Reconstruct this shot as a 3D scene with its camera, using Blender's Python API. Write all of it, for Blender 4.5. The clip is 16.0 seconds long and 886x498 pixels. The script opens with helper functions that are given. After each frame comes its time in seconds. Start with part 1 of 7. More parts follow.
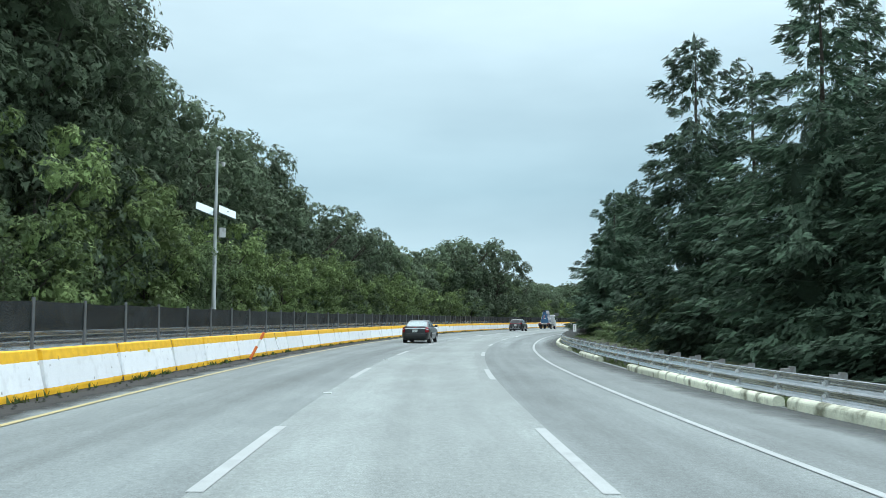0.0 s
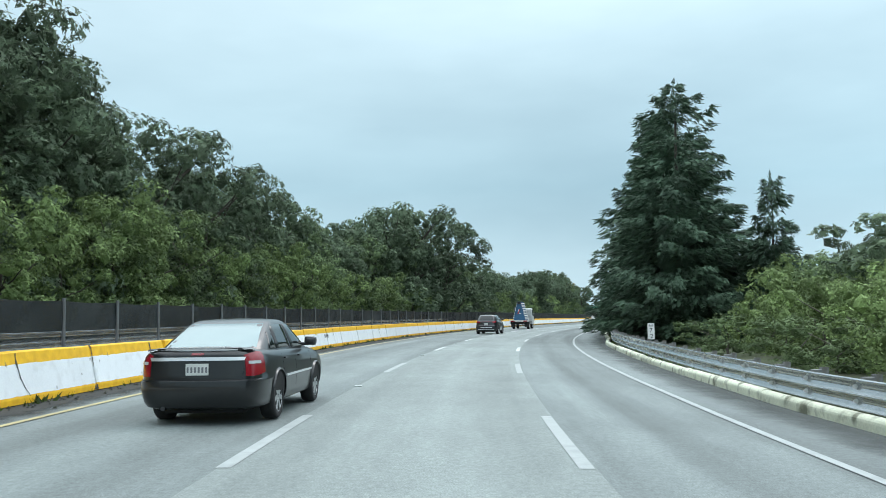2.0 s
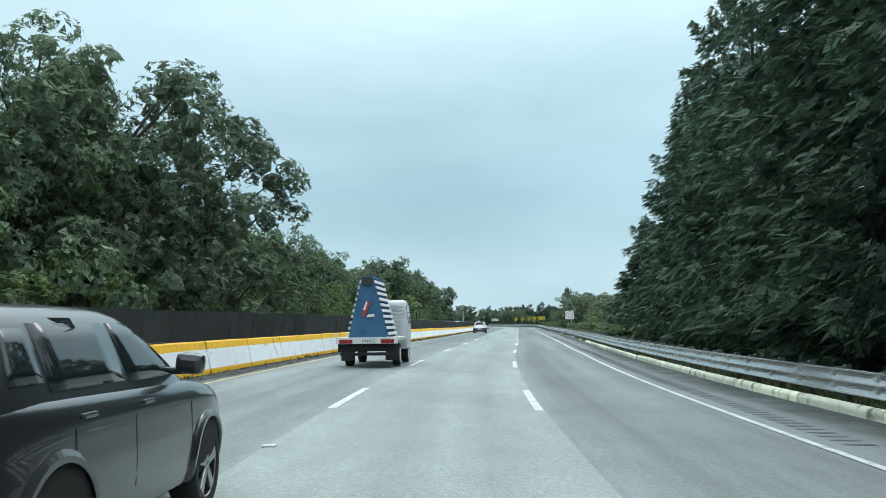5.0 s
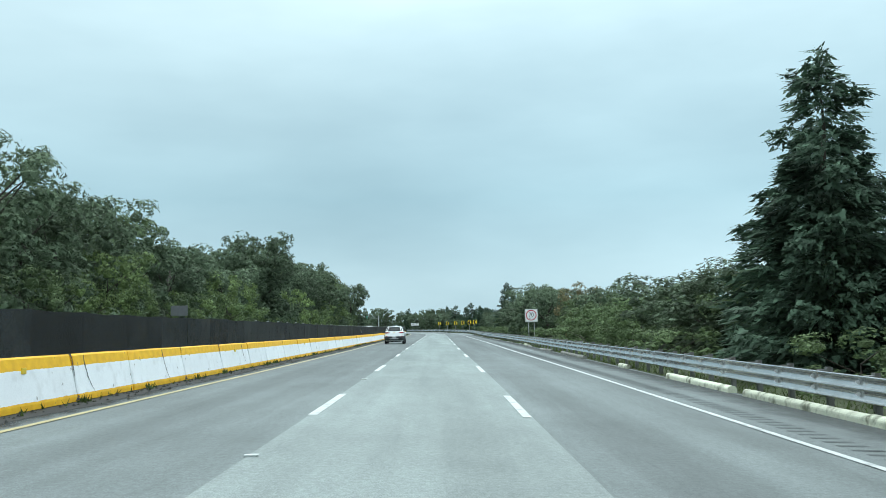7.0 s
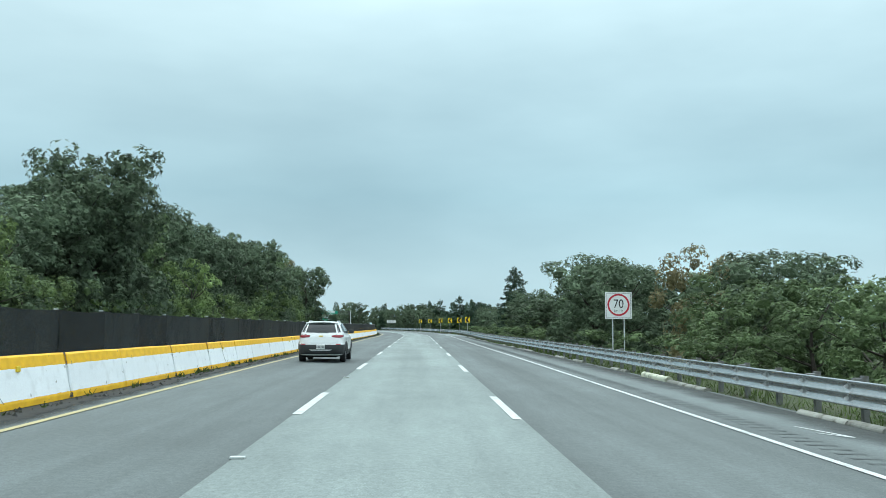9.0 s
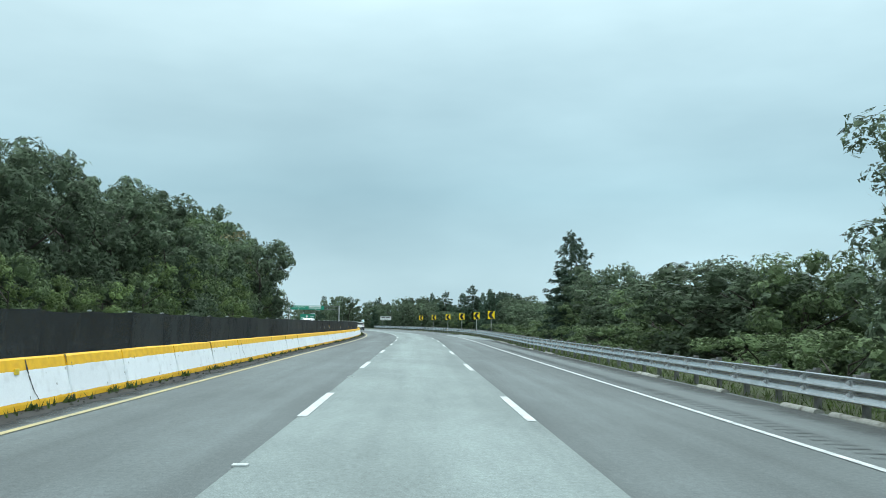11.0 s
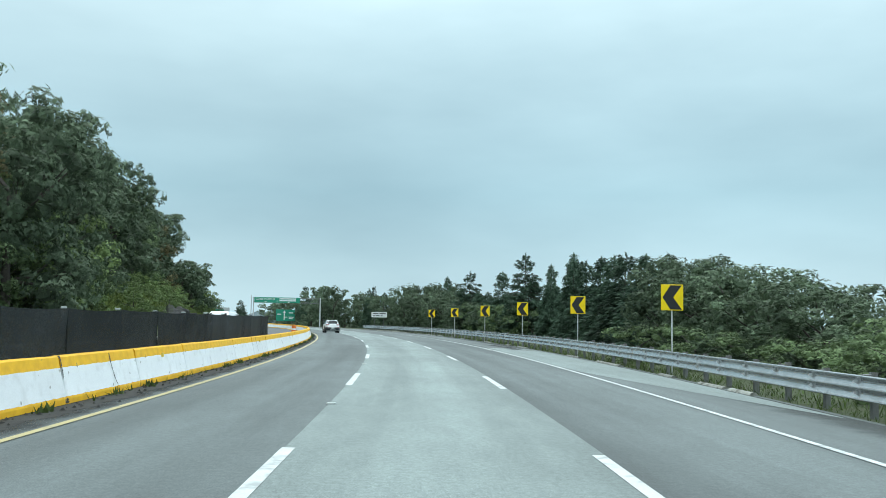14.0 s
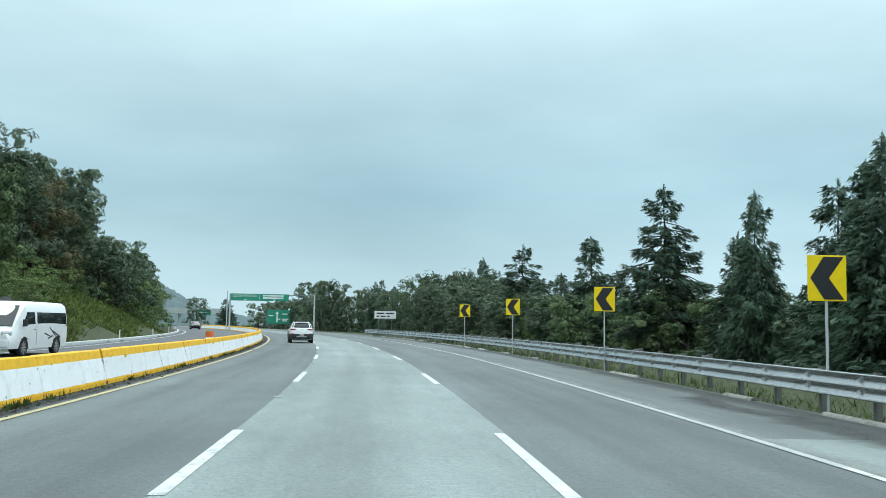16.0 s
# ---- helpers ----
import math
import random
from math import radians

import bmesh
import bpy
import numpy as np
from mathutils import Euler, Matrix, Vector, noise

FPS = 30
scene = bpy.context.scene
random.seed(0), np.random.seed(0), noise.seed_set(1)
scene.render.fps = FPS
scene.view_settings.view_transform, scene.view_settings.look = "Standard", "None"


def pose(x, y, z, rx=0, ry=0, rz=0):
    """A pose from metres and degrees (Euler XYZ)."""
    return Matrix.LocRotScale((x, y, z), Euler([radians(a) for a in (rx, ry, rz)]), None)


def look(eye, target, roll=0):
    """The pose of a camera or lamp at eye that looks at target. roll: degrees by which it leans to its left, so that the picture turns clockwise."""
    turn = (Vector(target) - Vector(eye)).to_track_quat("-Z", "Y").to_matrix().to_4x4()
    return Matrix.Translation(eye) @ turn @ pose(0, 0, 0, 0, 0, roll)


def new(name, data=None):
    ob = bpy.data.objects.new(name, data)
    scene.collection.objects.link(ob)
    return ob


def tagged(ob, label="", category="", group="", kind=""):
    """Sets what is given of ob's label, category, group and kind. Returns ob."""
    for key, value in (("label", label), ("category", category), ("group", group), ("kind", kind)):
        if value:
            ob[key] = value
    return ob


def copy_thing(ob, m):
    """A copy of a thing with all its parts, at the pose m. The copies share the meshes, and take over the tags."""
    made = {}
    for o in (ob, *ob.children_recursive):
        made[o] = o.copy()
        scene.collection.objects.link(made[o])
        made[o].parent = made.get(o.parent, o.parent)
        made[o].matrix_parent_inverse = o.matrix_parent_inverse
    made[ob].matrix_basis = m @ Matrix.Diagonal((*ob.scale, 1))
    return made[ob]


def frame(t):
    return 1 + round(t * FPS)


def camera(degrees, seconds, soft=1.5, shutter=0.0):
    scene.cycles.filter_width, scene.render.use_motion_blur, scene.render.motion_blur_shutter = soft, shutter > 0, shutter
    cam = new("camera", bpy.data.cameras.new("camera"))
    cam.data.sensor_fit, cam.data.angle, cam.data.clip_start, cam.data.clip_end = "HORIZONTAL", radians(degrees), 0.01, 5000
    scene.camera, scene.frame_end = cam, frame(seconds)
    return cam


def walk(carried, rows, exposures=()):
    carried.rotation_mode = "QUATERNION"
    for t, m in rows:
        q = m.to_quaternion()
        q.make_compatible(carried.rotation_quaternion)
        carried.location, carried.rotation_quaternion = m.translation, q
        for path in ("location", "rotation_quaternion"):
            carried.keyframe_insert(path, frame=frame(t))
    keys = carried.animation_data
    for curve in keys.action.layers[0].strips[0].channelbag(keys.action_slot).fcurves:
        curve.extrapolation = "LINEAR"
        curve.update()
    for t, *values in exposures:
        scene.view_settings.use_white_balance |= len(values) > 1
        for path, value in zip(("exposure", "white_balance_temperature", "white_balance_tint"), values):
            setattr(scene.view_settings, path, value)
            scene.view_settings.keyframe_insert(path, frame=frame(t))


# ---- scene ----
# Camera rows: seconds, x, y, z, yaw (left +), pitch, roll (left +).
cam = camera(51.848, 16.0, soft=0.7, shutter=0.03)
ROWS = [
    (0.0, 0.049, 4.217, 1.454, -3.045, 4.468, 0.021),
    (0.5, 0.413, 14.888, 1.453, -3.763, 4.369, -0.095),
    (1.0, 0.936, 25.784, 1.452, -4.701, 4.302, -0.366),
    (1.5, 1.842, 36.832, 1.450, -5.821, 4.278, -0.640),
    (2.0, 3.067, 47.977, 1.449, -7.125, 4.283, -0.783),
    (2.5, 4.600, 59.174, 1.448, -8.547, 4.285, -0.762),
    (3.0, 6.380, 70.397, 1.449, -10.198, 4.385, -0.633),
    (3.5, 8.336, 81.632, 1.452, -11.996, 4.419, -0.618),
    (4.0, 11.009, 92.733, 1.448, -13.698, 4.532, -0.660),
    (4.5, 13.797, 103.798, 1.447, -15.211, 4.603, -0.764),
    (5.0, 16.904, 114.766, 1.446, -16.912, 4.673, -0.868),
    (5.5, 20.345, 125.616, 1.444, -18.633, 4.743, -0.971),
    (6.0, 24.095, 136.347, 1.443, -20.107, 4.813, -1.075),
    (6.5, 28.089, 146.975, 1.441, -21.172, 4.883, -1.179),
    (7.0, 32.085, 157.596, 1.444, -22.035, 4.905, -1.039),
    (7.5, 36.165, 168.183, 1.448, -22.680, 4.919, -0.763),
    (8.0, 40.352, 178.727, 1.449, -23.031, 4.876, -0.410),
    (8.5, 44.487, 189.297, 1.451, -23.185, 4.809, -0.034),
    (9.0, 48.621, 199.880, 1.452, -23.207, 4.812, 0.274),
    (9.5, 52.606, 210.538, 1.457, -23.209, 4.766, 0.394),
    (10.0, 56.926, 221.085, 1.453, -23.139, 4.747, 0.454),
    (10.5, 61.101, 231.710, 1.454, -23.216, 4.710, 0.433),
    (11.0, 65.288, 242.348, 1.455, -23.250, 4.672, 0.411),
    (11.5, 69.480, 252.996, 1.455, -23.257, 4.635, 0.390),
    (12.0, 73.669, 263.645, 1.456, -23.253, 4.597, 0.368),
    (12.5, 77.851, 274.280, 1.457, -23.295, 4.560, 0.347),
    (13.0, 82.029, 284.878, 1.458, -23.160, 4.612, 0.603),
    (13.5, 86.049, 295.469, 1.461, -23.108, 4.588, 0.640),
    (14.0, 90.236, 305.885, 1.460, -22.856, 4.614, 0.890),
    (14.5, 94.229, 316.223, 1.460, -22.580, 4.724, 1.078),
    (15.0, 98.041, 326.422, 1.460, -22.394, 4.702, 1.062),
    (15.5, 101.778, 336.380, 1.457, -22.144, 4.742, 0.910),
    (16.0, 105.433, 346.034, 1.454, -21.781, 4.783, 0.872),
]


def aim(x, y, z, yaw, pitch, roll):
    a, p = radians(yaw), radians(pitch)
    way = Vector((-math.sin(a) * math.cos(p), math.cos(a) * math.cos(p), math.sin(p)))
    return look((x, y, z), Vector((x, y, z)) + way, roll)


walk(cam, [(r[0], aim(*r[1:])) for r in ROWS], [(0.0, 0.14, 6500, 15), (2.0, 0.12, 6500, 15), (4.0, 0.11, 6500, 14), (7.0, 0.08, 6500, 11), (9.0, 0.01, 6500, 10), (16.0, 0.01, 6500, 11)])

# ---- sky and sun: a bright overcast day ----
SUN_EL, SUN_ROT = radians(55), radians(200)
world = bpy.data.worlds.new("overcast")
scene.world = world
world.use_nodes = True
wn, wl = world.node_tree.nodes, world.node_tree.links
wn.clear()
w_out = wn.new("ShaderNodeOutputWorld")
w_bg = wn.new("ShaderNodeBackground")
w_sky = wn.new("ShaderNodeTexSky")
w_sky.sky_type, w_sky.sun_disc = "NISHITA", False
w_sky.sun_elevation, w_sky.sun_rotation = SUN_EL, SUN_ROT
w_co = wn.new("ShaderNodeTexCoord")
w_sep = wn.new("ShaderNodeSeparateXYZ")
wl.new(w_co.outputs["Generated"], w_sep.inputs[0])
# overcast luminance rises from the horizon to the zenith
w_grad = wn.new("ShaderNodeValToRGB")
w_grad.color_ramp.elements[0].position, w_grad.color_ramp.elements[0].color = 0.0, (0.58, 0.79, 0.86, 1)
w_grad.color_ramp.elements[1].position, w_grad.color_ramp.elements[1].color = 1.0, (2.60, 2.85, 2.95, 1)
for pos, col in ((0.05, (0.565, 0.775, 0.845, 1)), (0.14, (0.44, 0.655, 0.73, 1)), (0.34, (0.69, 0.90, 0.96, 1)), (0.6, (1.65, 1.88, 1.96, 1))):
    el = w_grad.color_ramp.elements.new(pos)
    el.color = col
wl.new(w_sep.outputs["Z"], w_grad.inputs[0])
# soft cloud sheets
w_map = wn.new("ShaderNodeMapping")
w_map.inputs["Scale"].default_value = (1.0, 1.0, 3.2)
w_map.inputs["Location"].default_value = (0.35, 0.1, 0.2)
wl.new(w_co.outputs["Generated"], w_map.inputs[0])
w_noise = wn.new("ShaderNodeTexNoise")
w_noise.inputs["Scale"].default_value = 2.1
w_noise.inputs["Detail"].default_value = 5.0
w_noise.inputs["Roughness"].default_value = 0.48
wl.new(w_map.outputs[0], w_noise.inputs["Vector"])
w_cloud = wn.new("ShaderNodeValToRGB")
w_cloud.color_ramp.elements[0].position, w_cloud.color_ramp.elements[0].color = 0.30, (0.775, 0.84, 0.865, 1)
w_cloud.color_ramp.elements[1].position, w_cloud.color_ramp.elements[1].color = 0.72, (1.125, 1.16, 1.16, 1)
wl.new(w_noise.outputs["Fac"], w_cloud.inputs[0])
w_mul = wn.new("ShaderNodeMix")
w_mul.data_type, w_mul.blend_type = "RGBA", "MULTIPLY"
w_mul.inputs["Factor"].default_value = 1.0
wl.new(w_grad.outputs[0], w_mul.inputs[6])
wl.new(w_cloud.outputs[0], w_mul.inputs[7])
# the cloud thins towards one side of the sky
w_dot = wn.new("ShaderNodeVectorMath")
w_dot.operation = "DOT_PRODUCT"
w_dot.inputs[1].default_value = (0.60, 0.71, 0.36)
wl.new(w_co.outputs["Generated"], w_dot.inputs[0])
w_thin = wn.new("ShaderNodeMapRange")
w_thin.interpolation_type = "SMOOTHSTEP"
for key, value in (("From Min", 0.86), ("From Max", 1.0), ("To Min", 0.97), ("To Max", 1.09)):
    w_thin.inputs[key].default_value = value
wl.new(w_dot.outputs["Value"], w_thin.inputs["Value"])
w_side = wn.new("ShaderNodeVectorMath")
w_side.operation = "SCALE"
wl.new(w_mul.outputs[2], w_side.inputs[0])
wl.new(w_thin.outputs[0], w_side.inputs["Scale"])
w_skys = wn.new("ShaderNodeMix")
w_skys.data_type, w_skys.blend_type = "RGBA", "MULTIPLY"
w_skys.inputs["Factor"].default_value = 1.0
wl.new(w_sky.outputs[0], w_skys.inputs[6])
w_skys.inputs[7].default_value = (0.10, 0.10, 0.10, 1)
w_mix = wn.new("ShaderNodeMix")
w_mix.data_type = "RGBA"
w_mix.inputs["Factor"].default_value = 0.92
wl.new(w_skys.outputs[2], w_mix.inputs[6])
wl.new(w_side.outputs[0], w_mix.inputs[7])
wl.new(w_mix.outputs[2], w_bg.inputs[0])
w_bg.inputs[1].default_value = 1.0
wl.new(w_bg.outputs[0], w_out.inputs[0])
sun = new("sun", bpy.data.lights.new("sun", "SUN"))
sun.data.energy, sun.data.angle, sun.data.color = 0.7, radians(25), (1.0, 0.97, 0.92)
sun.rotation_euler = (radians(35), 0, radians(150))

# ---- the road's line: curvature (1/km, left +) every 15 m, bank (% up to the right) every 40 m ----
CURVE = [-1.541, -1.669, -1.854, -2.178, -2.653, -2.962, -2.823, -2.289, -2.039, -2.58, -2.824, -2.339, -1.45, -0.487, 0.235, 0.308, -0.016, -0.209, -0.054, 0.0, 0.051, -0.061, -0.136, 0.173, 0.952, 1.553, 1.643, 1.485, 1.481, 1.545, 1.596, 1.627, 1.644, 1.652, 1.657, 1.659, 1.66, 1.661, 1.661, 1.662, 1.662]
BANK = [-1.0, -1.0, -1.2, -2.0, -2.4, -3.2, -2.4, -1.64, -1.73, -1.43, -0.83, -0.22, 0.0, 0.0, 0.0]
S_FINE = np.arange(-30, 900.0, 1.0)
_k = np.interp(S_FINE, -30 + 15.0 * np.arange(len(CURVE)), CURVE) / 1000
_i0 = int(np.searchsorted(S_FINE, 0))
_th = np.cumsum(_k) - _k[0]
_th = _th - _th[_i0]
_x, _y = np.cumsum(-np.sin(_th - 0.5 * _k)), np.cumsum(np.cos(_th - 0.5 * _k))
_x, _y = _x - _x[_i0], _y - _y[_i0]


def heading(s):
    return float(np.interp(s, S_FINE, _th))


def bank(s):
    return np.interp(s, -30 + 40.0 * np.arange(len(BANK)), BANK) / 100


def on_road(s, lat, z=0.0):
    """A place s metres along the road, lat metres to the right of our lane's middle, z over the surface."""
    t = np.interp(s, S_FINE, _th)
    b = float(bank(s)) * max(-17.0, min(10.0, lat))
    return Vector((float(np.interp(s, S_FINE, _x) + lat * np.cos(t)), float(np.interp(s, S_FINE, _y) + lat * np.sin(t)), z + b))


def table(s, *pairs):
    return float(np.interp(s, [p[0] for p in pairs], [p[1] for p in pairs]))


def yellow_lat(s):
    return table(s, (15, -5.41), (61, -5.59), (96, -5.62), (163, -5.55), (174, -5.45), (219, -5.03), (240, -5.10), (313, -4.90), (345, -4.93), (377, -5.15))


def white_lat(s):
    return table(s, (15, 4.08), (36, 4.08), (52, 4.22), (66, 4.38), (96, 4.50), (116, 4.75), (163, 5.14), (174, 5.07), (219, 5.02), (240, 5.04), (313, 4.89), (345, 5.00), (377, 5.21))


def barrier_lat(s):
    return table(s, (20, -6.65), (100, -6.75), (180, -6.3), (225, -5.95), (315, -5.8), (385, -5.68))


def barrier_high(s):
    return table(s, (20, 0.88), (100, 0.93), (180, 0.9), (230, 0.82), (315, 0.78), (385, 0.8))


def kerb_lat(s):
    return table(s, (16, 6.6), (23, 6.22), (63, 5.68), (98, 6.18), (108, 6.75), (185, 7.05), (237, 7.35), (313, 6.95), (333, 7.15), (372, 8.0), (401, 8.2))


def place_on(s, lat, z=0.0, turn=0.0):
    p = on_road(s, lat, z)
    return pose(p.x, p.y, p.z, 0, 0, math.degrees(heading(s)) + turn)

# ---- materials ----
def mat(name, base=(0.5, 0.5, 0.5), rough=0.6, metal=0.0, var=0.15, scale=3.0, fine=40.0, bump=0.1, dirt=None, dirt_amt=0.3, spec=0.5,
        island=0.0, rand=0.0, coat=0.0, alpha=1.0, dist=0.01, coords="Object", translucent=0.0):
    """A base colour broken up at two scales, with relief; dirt is a second colour in patches."""
    m = bpy.data.materials.new(name)
    m.use_nodes = True
    n, l = m.node_tree.nodes, m.node_tree.links
    b = n["Principled BSDF"]
    co = n.new("ShaderNodeTexCoord")
    n1, n2 = n.new("ShaderNodeTexNoise"), n.new("ShaderNodeTexNoise")
    for nn, sc, det in ((n1, scale, 4), (n2, fine, 3)):
        nn.inputs["Scale"].default_value, nn.inputs["Detail"].default_value = sc, det
        l.new(co.outputs[coords], nn.inputs["Vector"])
    add = n.new("ShaderNodeMath")
    add.operation = "ADD"
    l.new(n1.outputs["Fac"], add.inputs[0])
    l.new(n2.outputs["Fac"], add.inputs[1])
    rng = n.new("ShaderNodeMapRange")
    rng.inputs["From Min"].default_value, rng.inputs["From Max"].default_value = 0.6, 1.4
    rng.inputs["To Min"].default_value, rng.inputs["To Max"].default_value = 1 - var, 1 + var
    l.new(add.outputs[0], rng.inputs["Value"])
    val = rng.outputs[0]
    for amount, node, out in ((island, "ShaderNodeNewGeometry", "Random Per Island"), (rand, "ShaderNodeObjectInfo", "Random")):
        if amount:
            g = n.new(node)
            r2 = n.new("ShaderNodeMapRange")
            r2.inputs["To Min"].default_value, r2.inputs["To Max"].default_value = 1 - amount, 1 + amount
            l.new(g.outputs[out], r2.inputs["Value"])
            mm = n.new("ShaderNodeMath")
            mm.operation = "MULTIPLY"
            l.new(val, mm.inputs[0])
            l.new(r2.outputs[0], mm.inputs[1])
            val = mm.outputs[0]
    mul = n.new("ShaderNodeVectorMath")
    mul.operation = "SCALE"
    mul.inputs[0].default_value = base
    l.new(val, mul.inputs["Scale"])
    col = mul.outputs[0]
    if dirt:
        ramp = n.new("ShaderNodeMapRange")
        ramp.inputs["From Min"].default_value, ramp.inputs["From Max"].default_value = 0.52, 0.68
        ramp.inputs["To Max"].default_value = dirt_amt
        n3 = n.new("ShaderNodeTexNoise")
        n3.inputs["Scale"].default_value, n3.inputs["Detail"].default_value = scale * 1.7, 8
        l.new(co.outputs[coords], n3.inputs["Vector"])
        l.new(n3.outputs["Fac"], ramp.inputs["Value"])
        mx = n.new("ShaderNodeMix")
        mx.data_type = "RGBA"
        l.new(ramp.outputs[0], mx.inputs["Factor"])
        l.new(col, mx.inputs[6])
        mx.inputs[7].default_value = (*dirt, 1)
        col = mx.outputs[2]
    l.new(col, b.inputs["Base Color"])
    b.inputs["Roughness"].default_value, b.inputs["Metallic"].default_value = rough, metal
    b.inputs["Specular IOR Level"].default_value, b.inputs["Coat Weight"].default_value = spec, coat
    b.inputs["Alpha"].default_value = alpha
    if translucent:
        b.inputs["Transmission Weight"].default_value = 0.0
        tr = n.new("ShaderNodeBsdfTranslucent")
        l.new(col, tr.inputs[0])
        ms = n.new("ShaderNodeMixShader")
        ms.inputs[0].default_value = translucent
        l.new(b.outputs[0], ms.inputs[1])
        l.new(tr.outputs[0], ms.inputs[2])
        l.new(ms.outputs[0], n["Material Output"].inputs[0])
    if bump:
        bp = n.new("ShaderNodeBump")
        bp.inputs["Strength"].default_value, bp.inputs["Distance"].default_value = bump, dist
        l.new(n2.outputs["Fac"], bp.inputs["Height"])
        l.new(bp.outputs[0], b.inputs["Normal"])
    return m




def road_mat(name, old, fresh, track):
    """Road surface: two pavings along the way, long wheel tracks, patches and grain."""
    m = bpy.data.materials.new(name)
    m.use_nodes = True
    n, l = m.node_tree.nodes, m.node_tree.links
    b = n["Principled BSDF"]
    uv = n.new("ShaderNodeUVMap")
    uv.uv_map = "along"
    sep = n.new("ShaderNodeSeparateXYZ")
    l.new(uv.outputs[0], sep.inputs[0])

    def noise_at(scale, stretch, detail=4.0):
        mp = n.new("ShaderNodeMapping")
        mp.inputs["Scale"].default_value = (scale, scale * stretch, 1)
        l.new(uv.outputs[0], mp.inputs[0])
        nz = n.new("ShaderNodeTexNoise")
        nz.inputs["Scale"].default_value, nz.inputs["Detail"].default_value = 1.0, detail
        l.new(mp.outputs[0], nz.inputs["Vector"])
        return nz.outputs["Fac"]

    def remap(val, a, b2, c, d):
        r = n.new("ShaderNodeMapRange")
        for k, v in (("From Min", a), ("From Max", b2), ("To Min", c), ("To Max", d)):
            r.inputs[k].default_value = v
        l.new(val, r.inputs["Value"])
        return r.outputs[0]

    def times(a, b2):
        mm = n.new("ShaderNodeMath")
        mm.operation = "MULTIPLY"
        l.new(a, mm.inputs[0])
        l.new(b2, mm.inputs[1])
        return mm.outputs[0]

    grain = noise_at(55.0, 1.0, 3.0)
    v = times(remap(noise_at(0.9, 0.025), 0.35, 0.68, 1 - track, 1 + track), remap(noise_at(0.35, 0.5, 6.0), 0.35, 0.65, 0.90, 1.09))
    v = times(v, remap(noise_at(3.0, 0.3, 8.0), 0.3, 0.7, 0.93, 1.07))
    v = times(v, remap(grain, 0.3, 0.7, 0.70, 1.30))
    v = times(v, remap(noise_at(15.0, 0.8, 2.0), 0.3, 0.7, 0.86, 1.14))
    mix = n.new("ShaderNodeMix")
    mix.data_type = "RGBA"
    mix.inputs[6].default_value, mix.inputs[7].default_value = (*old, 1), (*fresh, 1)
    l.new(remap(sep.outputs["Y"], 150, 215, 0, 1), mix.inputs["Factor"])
    sc = n.new("ShaderNodeVectorMath")
    sc.operation = "SCALE"
    l.new(mix.outputs[2], sc.inputs[0])
    l.new(v, sc.inputs["Scale"])
    l.new(sc.outputs[0], b.inputs["Base Color"])
    b.inputs["Roughness"].default_value = 0.8
    bp = n.new("ShaderNodeBump")
    bp.inputs["Strength"].default_value, bp.inputs["Distance"].default_value = 0.5, 0.006
    l.new(grain, bp.inputs["Height"])
    l.new(bp.outputs[0], b.inputs["Normal"])
    return m


def dirt_mat(name, base, cover, from_edge):
    """Dirt that thins out across a strip: full at u = 1, broken up by noise towards u = 0."""
    m = mat(name, base, 0.95, var=0.4, scale=1.2, fine=20, bump=0.6)
    n, l = m.node_tree.nodes, m.node_tree.links
    uv = n.new("ShaderNodeUVMap")
    uv.uv_map = "strip"
    sep = n.new("ShaderNodeSeparateXYZ")
    l.new(uv.outputs[0], sep.inputs[0])
    mp = n.new("ShaderNodeMapping")
    mp.inputs["Scale"].default_value = (1.2, 0.9, 1)
    l.new(uv.outputs[0], mp.inputs[0])
    nz = n.new("ShaderNodeTexNoise")
    nz.inputs["Scale"].default_value, nz.inputs["Detail"].default_value, nz.inputs["Roughness"].default_value = 1.0, 9.0, 0.65
    l.new(mp.outputs[0], nz.inputs["Vector"])
    add = n.new("ShaderNodeMath")
    l.new(sep.outputs["X"], add.inputs[0])
    l.new(nz.outputs["Fac"], add.inputs[1])
    ramp = n.new("ShaderNodeMapRange")
    for key, value in (("From Min", from_edge), ("From Max", from_edge + 0.55), ("To Max", cover)):
        ramp.inputs[key].default_value = value
    l.new(add.outputs[0], ramp.inputs["Value"])
    l.new(ramp.outputs[0], n["Principled BSDF"].inputs["Alpha"])
    return m


M_STAIN = dirt_mat("shoulder_dirt", (0.066, 0.074, 0.071), 0.60, 0.70)
M_PATCH = dirt_mat("broken_asphalt", (0.058, 0.064, 0.064), 0.9, 0.85)
M_DUST = dirt_mat("pale_dust", (0.30, 0.325, 0.31), 0.55, 0.80)
M_GUTTER = dirt_mat("gutter_dirt", (0.030, 0.031, 0.028), 1.0, 0.44)
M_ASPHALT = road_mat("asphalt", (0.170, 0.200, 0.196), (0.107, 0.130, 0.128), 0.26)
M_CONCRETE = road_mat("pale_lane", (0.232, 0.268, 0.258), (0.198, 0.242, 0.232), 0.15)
M_OPP = mat("old_asphalt", (0.105, 0.115, 0.12), 0.85, var=0.2, scale=0.3, fine=25, bump=0.4)
M_LINE = mat("white_paint", (0.54, 0.58, 0.57), 0.65, var=0.16, scale=2.5, fine=45, bump=0.2, dirt=(0.26, 0.29, 0.285), dirt_amt=0.75)
